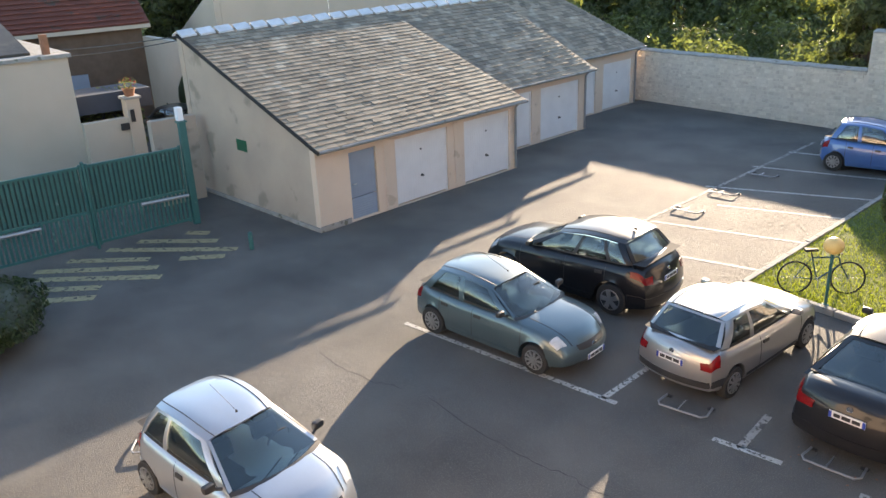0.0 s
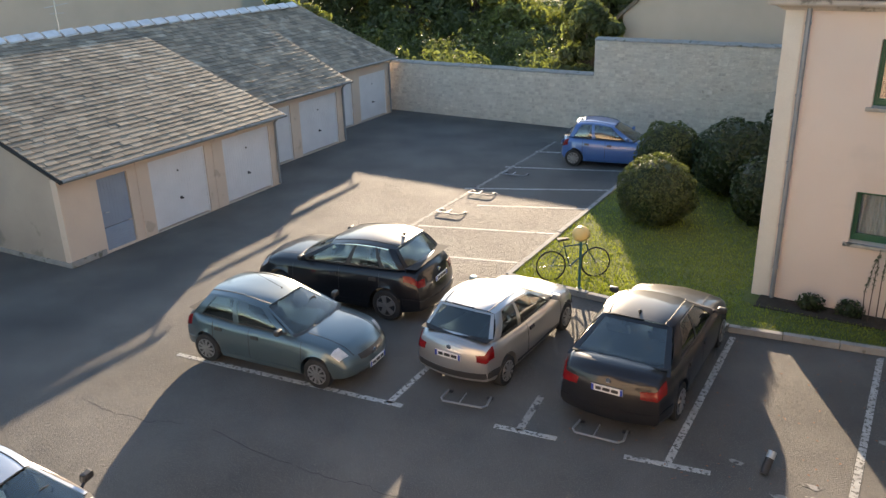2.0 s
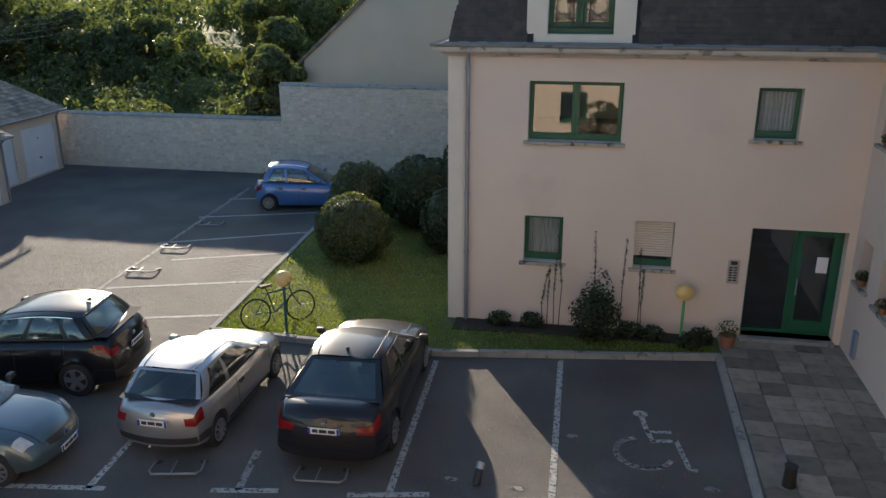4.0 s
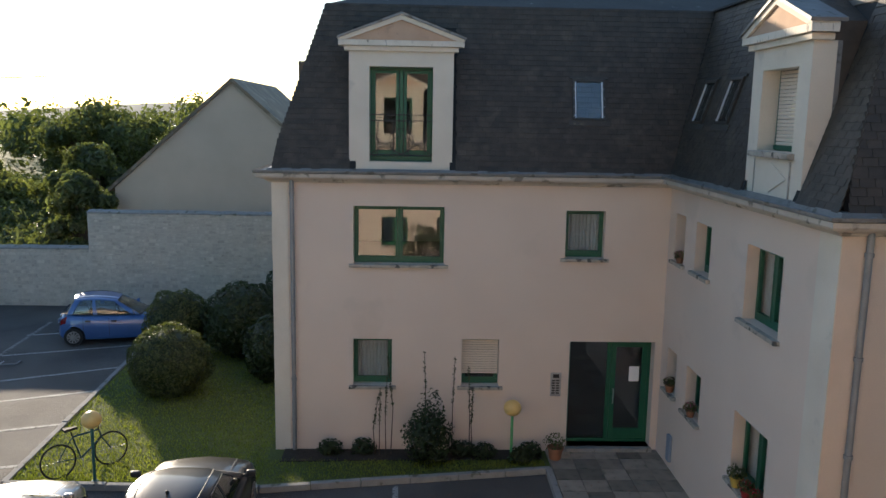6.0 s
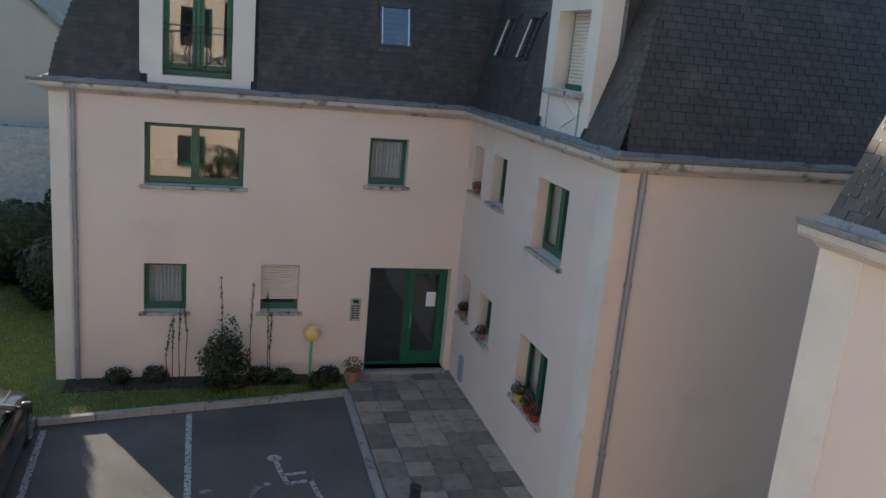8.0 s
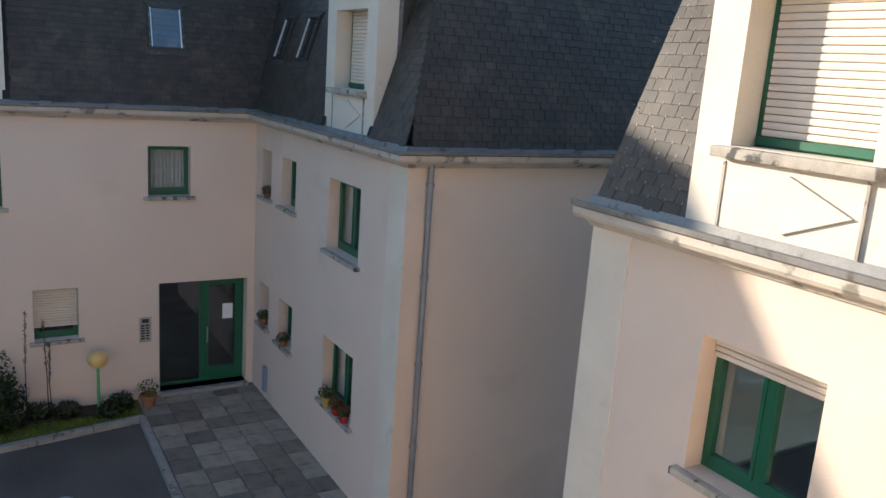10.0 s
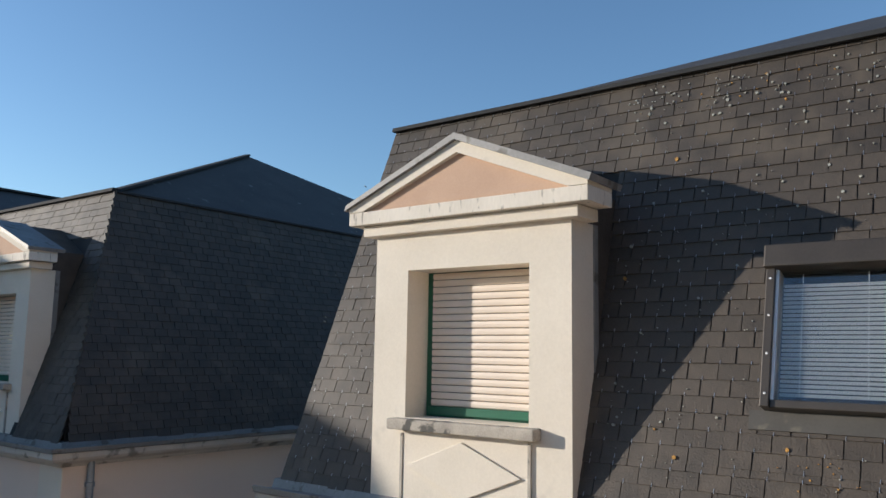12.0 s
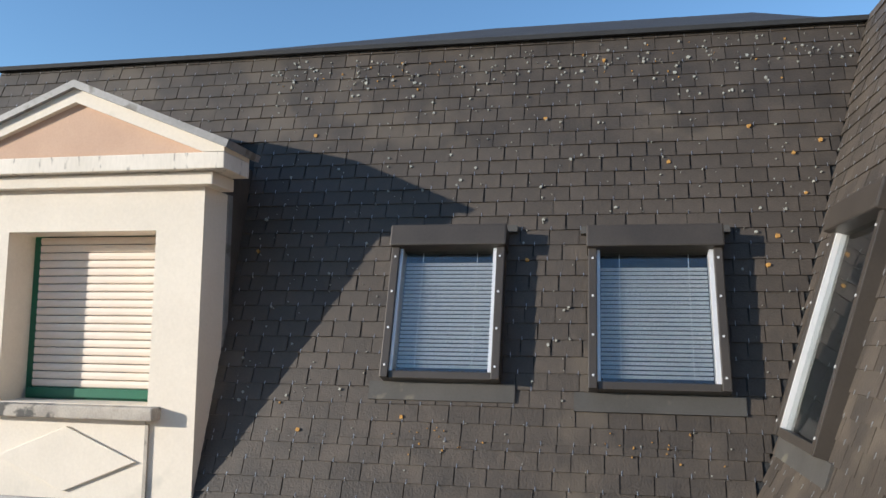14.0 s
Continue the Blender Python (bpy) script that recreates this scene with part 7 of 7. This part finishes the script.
# fallen post and a black bollard
ps = thing("low_post", (-1.5, 10.4, 0), "short tilted black and white parking post", "post")
Geo().tube([(-1.5, 10.3, 0.02), (-1.47, 10.45, 0.2)], 0.06, 10).out("stub", TRIM, ps, smooth=True)
Geo().tube([(-1.47, 10.45, 0.2), (-1.455, 10.52, 0.28)], 0.062, 10).out("cap", STEEL, ps, smooth=True)
Geo().lathe([(0.09, 0), (0.1, 0.02), (0.085, 0.32), (0.1, 0.36), (0.03, 0.38)], (3.1, 11.0, 0.125), n=16).out("litter_bin", TRIM, label="small black bin standing on the paving", category="bin", smooth=True)
for k, (x, y) in enumerate(((-0.85, 10.35), (-1.9, 10.4), (-1.2, 9.9), (0.9, 11.3), (2.0, 10.9), (-0.1, 12.0))):
    random.seed(80 + k)
    Geo().prism([(x + random.uniform(0.07, 0.16) * math.cos(t), y + random.uniform(0.04, 0.08) * math.sin(t), 0) for t in [2 * math.pi * j / 9 for j in range(9)]], (0, 0, 0.004)).out("paint_patch", FADED_PAINT, label="worn white paint patch on the asphalt", category="road marking", kind="structure")

# fallen leaves and grit
random.seed(9)
g = Geo()
for _ in range(420):
    x, y = random.uniform(-4.5, 5.0), random.uniform(9.5, 14.8)
    if x > 2.6:
        z = 0.132
    else:
        z = 0.006
    a, s = random.uniform(0, 6.28), random.uniform(0.008, 0.028)
    g.face((x + s * math.cos(a), y + s * math.sin(a), z), (x - s * math.sin(a) * 0.6, y + s * math.cos(a) * 0.6, z + 0.006), (x - s * math.cos(a), y - s * math.sin(a), z + 0.002), (x + s * math.sin(a) * 0.6, y - s * math.cos(a) * 0.6, z + 0.007))
g.out("fallen_leaves", TERRACOTTA, label="scattered small dry leaves on the ground", category="leaves", kind="stuff")


def flower_pot(at, r, h, mat, flower, label, seed):
    random.seed(seed)
    x, y, z = at
    root = thing("flower_pot", at, label, "flower pot", "flower pots")
    Geo().lathe([(r * 0.7, 0), (r * 0.95, h * 0.85), (r * 1.05, h * 0.86), (r * 1.05, h), (r * 0.9, h), (r * 0.85, h * 0.8)], at, n=16).out("pot", mat, root, smooth=True)
    g = Geo()
    leaf_cloud(g, (x, y, z + h + r * 0.7), (r * 1.5, r * 1.5, r * 1.1), 160, 0.035, 0.2)
    g.out("leaves", LEAF, root)
    if flower:
        g = Geo()
        leaf_cloud(g, (x, y, z + h + r * 0.9), (r * 1.4, r * 1.4, r * 1.0), 50, 0.028, 0.7)
        g.out("blossom", flower, root)


RED_F = surface("red_petals", (0.45, 0.02, 0.02), (0.3, 0.015, 0.02), 0.6, 8, 50, 0)
WINE = surface("dark_petals", (0.06, 0.015, 0.03), (0.04, 0.012, 0.02), 0.6, 8, 50, 0)
PINK = surface("pink_petals", (0.5, 0.18, 0.2), (0.4, 0.13, 0.15), 0.6, 8, 50, 0)
YELLOW_POT = surface("yellow_glaze", (0.5, 0.36, 0.08), (0.42, 0.3, 0.07), 0.4, 8, 50, 0)
RED_POT = surface("red_glaze", (0.38, 0.03, 0.03), (0.3, 0.025, 0.025), 0.35, 8, 50, 0)
flower_pot((5.14, 15.7, 1.70), 0.1, 0.14, TERRACOTTA, WINE, "terracotta pot with dark flowers on the sill", 1)
flower_pot((5.14, 14.4, 1.66), 0.09, 0.13, TERRACOTTA, PINK, "terracotta pot with pink flowers on the sill", 2)
flower_pot((5.12, 12.05, 1.38), 0.11, 0.17, YELLOW_POT, None, "yellow glazed pot with green leaves on the sill", 3)
flower_pot((5.12, 11.65, 1.38), 0.09, 0.13, RED_POT, RED_F, "red pot with red flowers on the sill", 4)
flower_pot((5.12, 11.32, 1.38), 0.09, 0.13, RED_POT, RED_F, "red pot with red flowers on the sill", 5)
flower_pot((5.14, 15.6, 4.42), 0.08, 0.11, TERRACOTTA, PINK, "small terracotta pot on the upper sill", 6)
flower_pot((2.86, 15.9, 0.13), 0.17, 0.26, TERRACOTTA, None, "terracotta pot with low leaves beside the entrance", 7)
flower_pot((-26.35, 8.7, 2.8), 0.2, 0.25, TERRACOTTA, RED_F, "terracotta pot with red flowers on the gate pillar", 8)
Geo(MB).box((0.85, -0.002, 0.3), (1.05, 0.06, 0.85)).out("meter_box", GREY_DOOR, label="pale blue-grey meter box on the wall", category="meter box", bevel=0.01)

# ---- aerial on the roof ----
ae = thing("tv_aerial", (6.8, 21.4, 11.2), "thin metal television aerial with three booms on the roof", "aerial")
Geo().tube([(6.83, 21.45, 11.1), (6.75, 21.45, 14.0)], 0.022, 8).out("mast", STEEL, ae)
for z, x0, x1, n in ((13.95, 6.05, 7.9, 14), (12.95, 5.85, 8.4, 8), (12.2, 6.1, 7.7, 6)):
    b = Geo().tube([(x0, 21.4, z - 0.06), (x1, 21.4, z + 0.14)], 0.014, 6).out("boom", STEEL, ae)
    for k in range(n):
        t = (k + 0.5) / n
        x, zz = x0 + (x1 - x0) * t, z - 0.06 + 0.2 * t
        Geo().tube([(x, 21.15, zz), (x, 21.65, zz)], 0.006, 5).out("element", STEEL, b)
Geo().tube([(6.05, 21.1, 14.2), (6.0, 21.4, 13.88), (6.05, 21.7, 14.2)], 0.008, 5).tube([(6.05, 21.1, 13.6), (6.0, 21.4, 13.88), (6.05, 21.7, 13.6)], 0.008, 5).out("reflector", STEEL, ae)
Geo().tube([(6.78, 21.45, 12.0), (6.95, 21.45, 11.8), (6.95, 21.45, 11.45), (6.85, 21.45, 11.3)], 0.008, 5).out("cable_loop", TRIM, ae)

# ---- pole and overhead cables ----
pole = Geo().tube([(-35.4, 27.6, 0), (-35.4, 27.6, 10.6)], [0.16, 0.11], 12).out("utility_pole", WOOD, label="grey wooden utility pole behind the pale building", category="pole", smooth=True)
Geo().box((-35.9, 27.5, 10.0), (-34.9, 27.7, 10.12)).out("cross_arm", WOOD, pole)
def cable(a, b, sag, r=0.014):
    a, b = Vector(a), Vector(b)
    Geo().tube([a.lerp(b, k / 16) - Z * sag * 4 * (k / 16) * (1 - k / 16) for k in range(17)], r, 5).out("overhead_cable", TRIM, label="thin black overhead cable", category="cable", group="overhead cables")
cable((-35.4, 27.6, 10.1), (-50, 16, 10.4), 0.7, 0.03)
cable((-35.4, 27.6, 9.4), (-50, 15, 9.4), 0.6, 0.03)
cable((-35.4, 27.6, 10.0), (-20, 44, 9.0), 0.8, 0.03)
cable((-35.4, 27.6, 9.6), (-26.0, 30.0, 5.2), 0.4, 0.02)
for k in range(4):
    cable((-28.0, 28.0, 5.75 - 0.18 * k), (-24.0, 34.2, 6.1 - 0.28 * k), 0.35, 0.016)
cable((-25.2, 10.4, 4.6), (-33, 3, 4.4), 0.3, 0.018)
cable((-25.2, 10.5, 4.5), (-33, 4, 4.1), 0.35, 0.018)
am = thing("small_aerial", (-25.6, 16.2, 4.5), "small aerial on a mast behind the garage ridge", "aerial")
Geo().tube([(-25.6, 16.0, 4.4), (-25.6, 16.0, 5.7)], 0.02, 6).tube([(-25.6, 15.6, 5.5), (-25.6, 16.5, 5.6)], 0.012, 5).tube([(-25.6, 15.8, 5.3), (-25.6, 16.3, 5.3)], 0.01, 5).out("mast", STEEL, am)
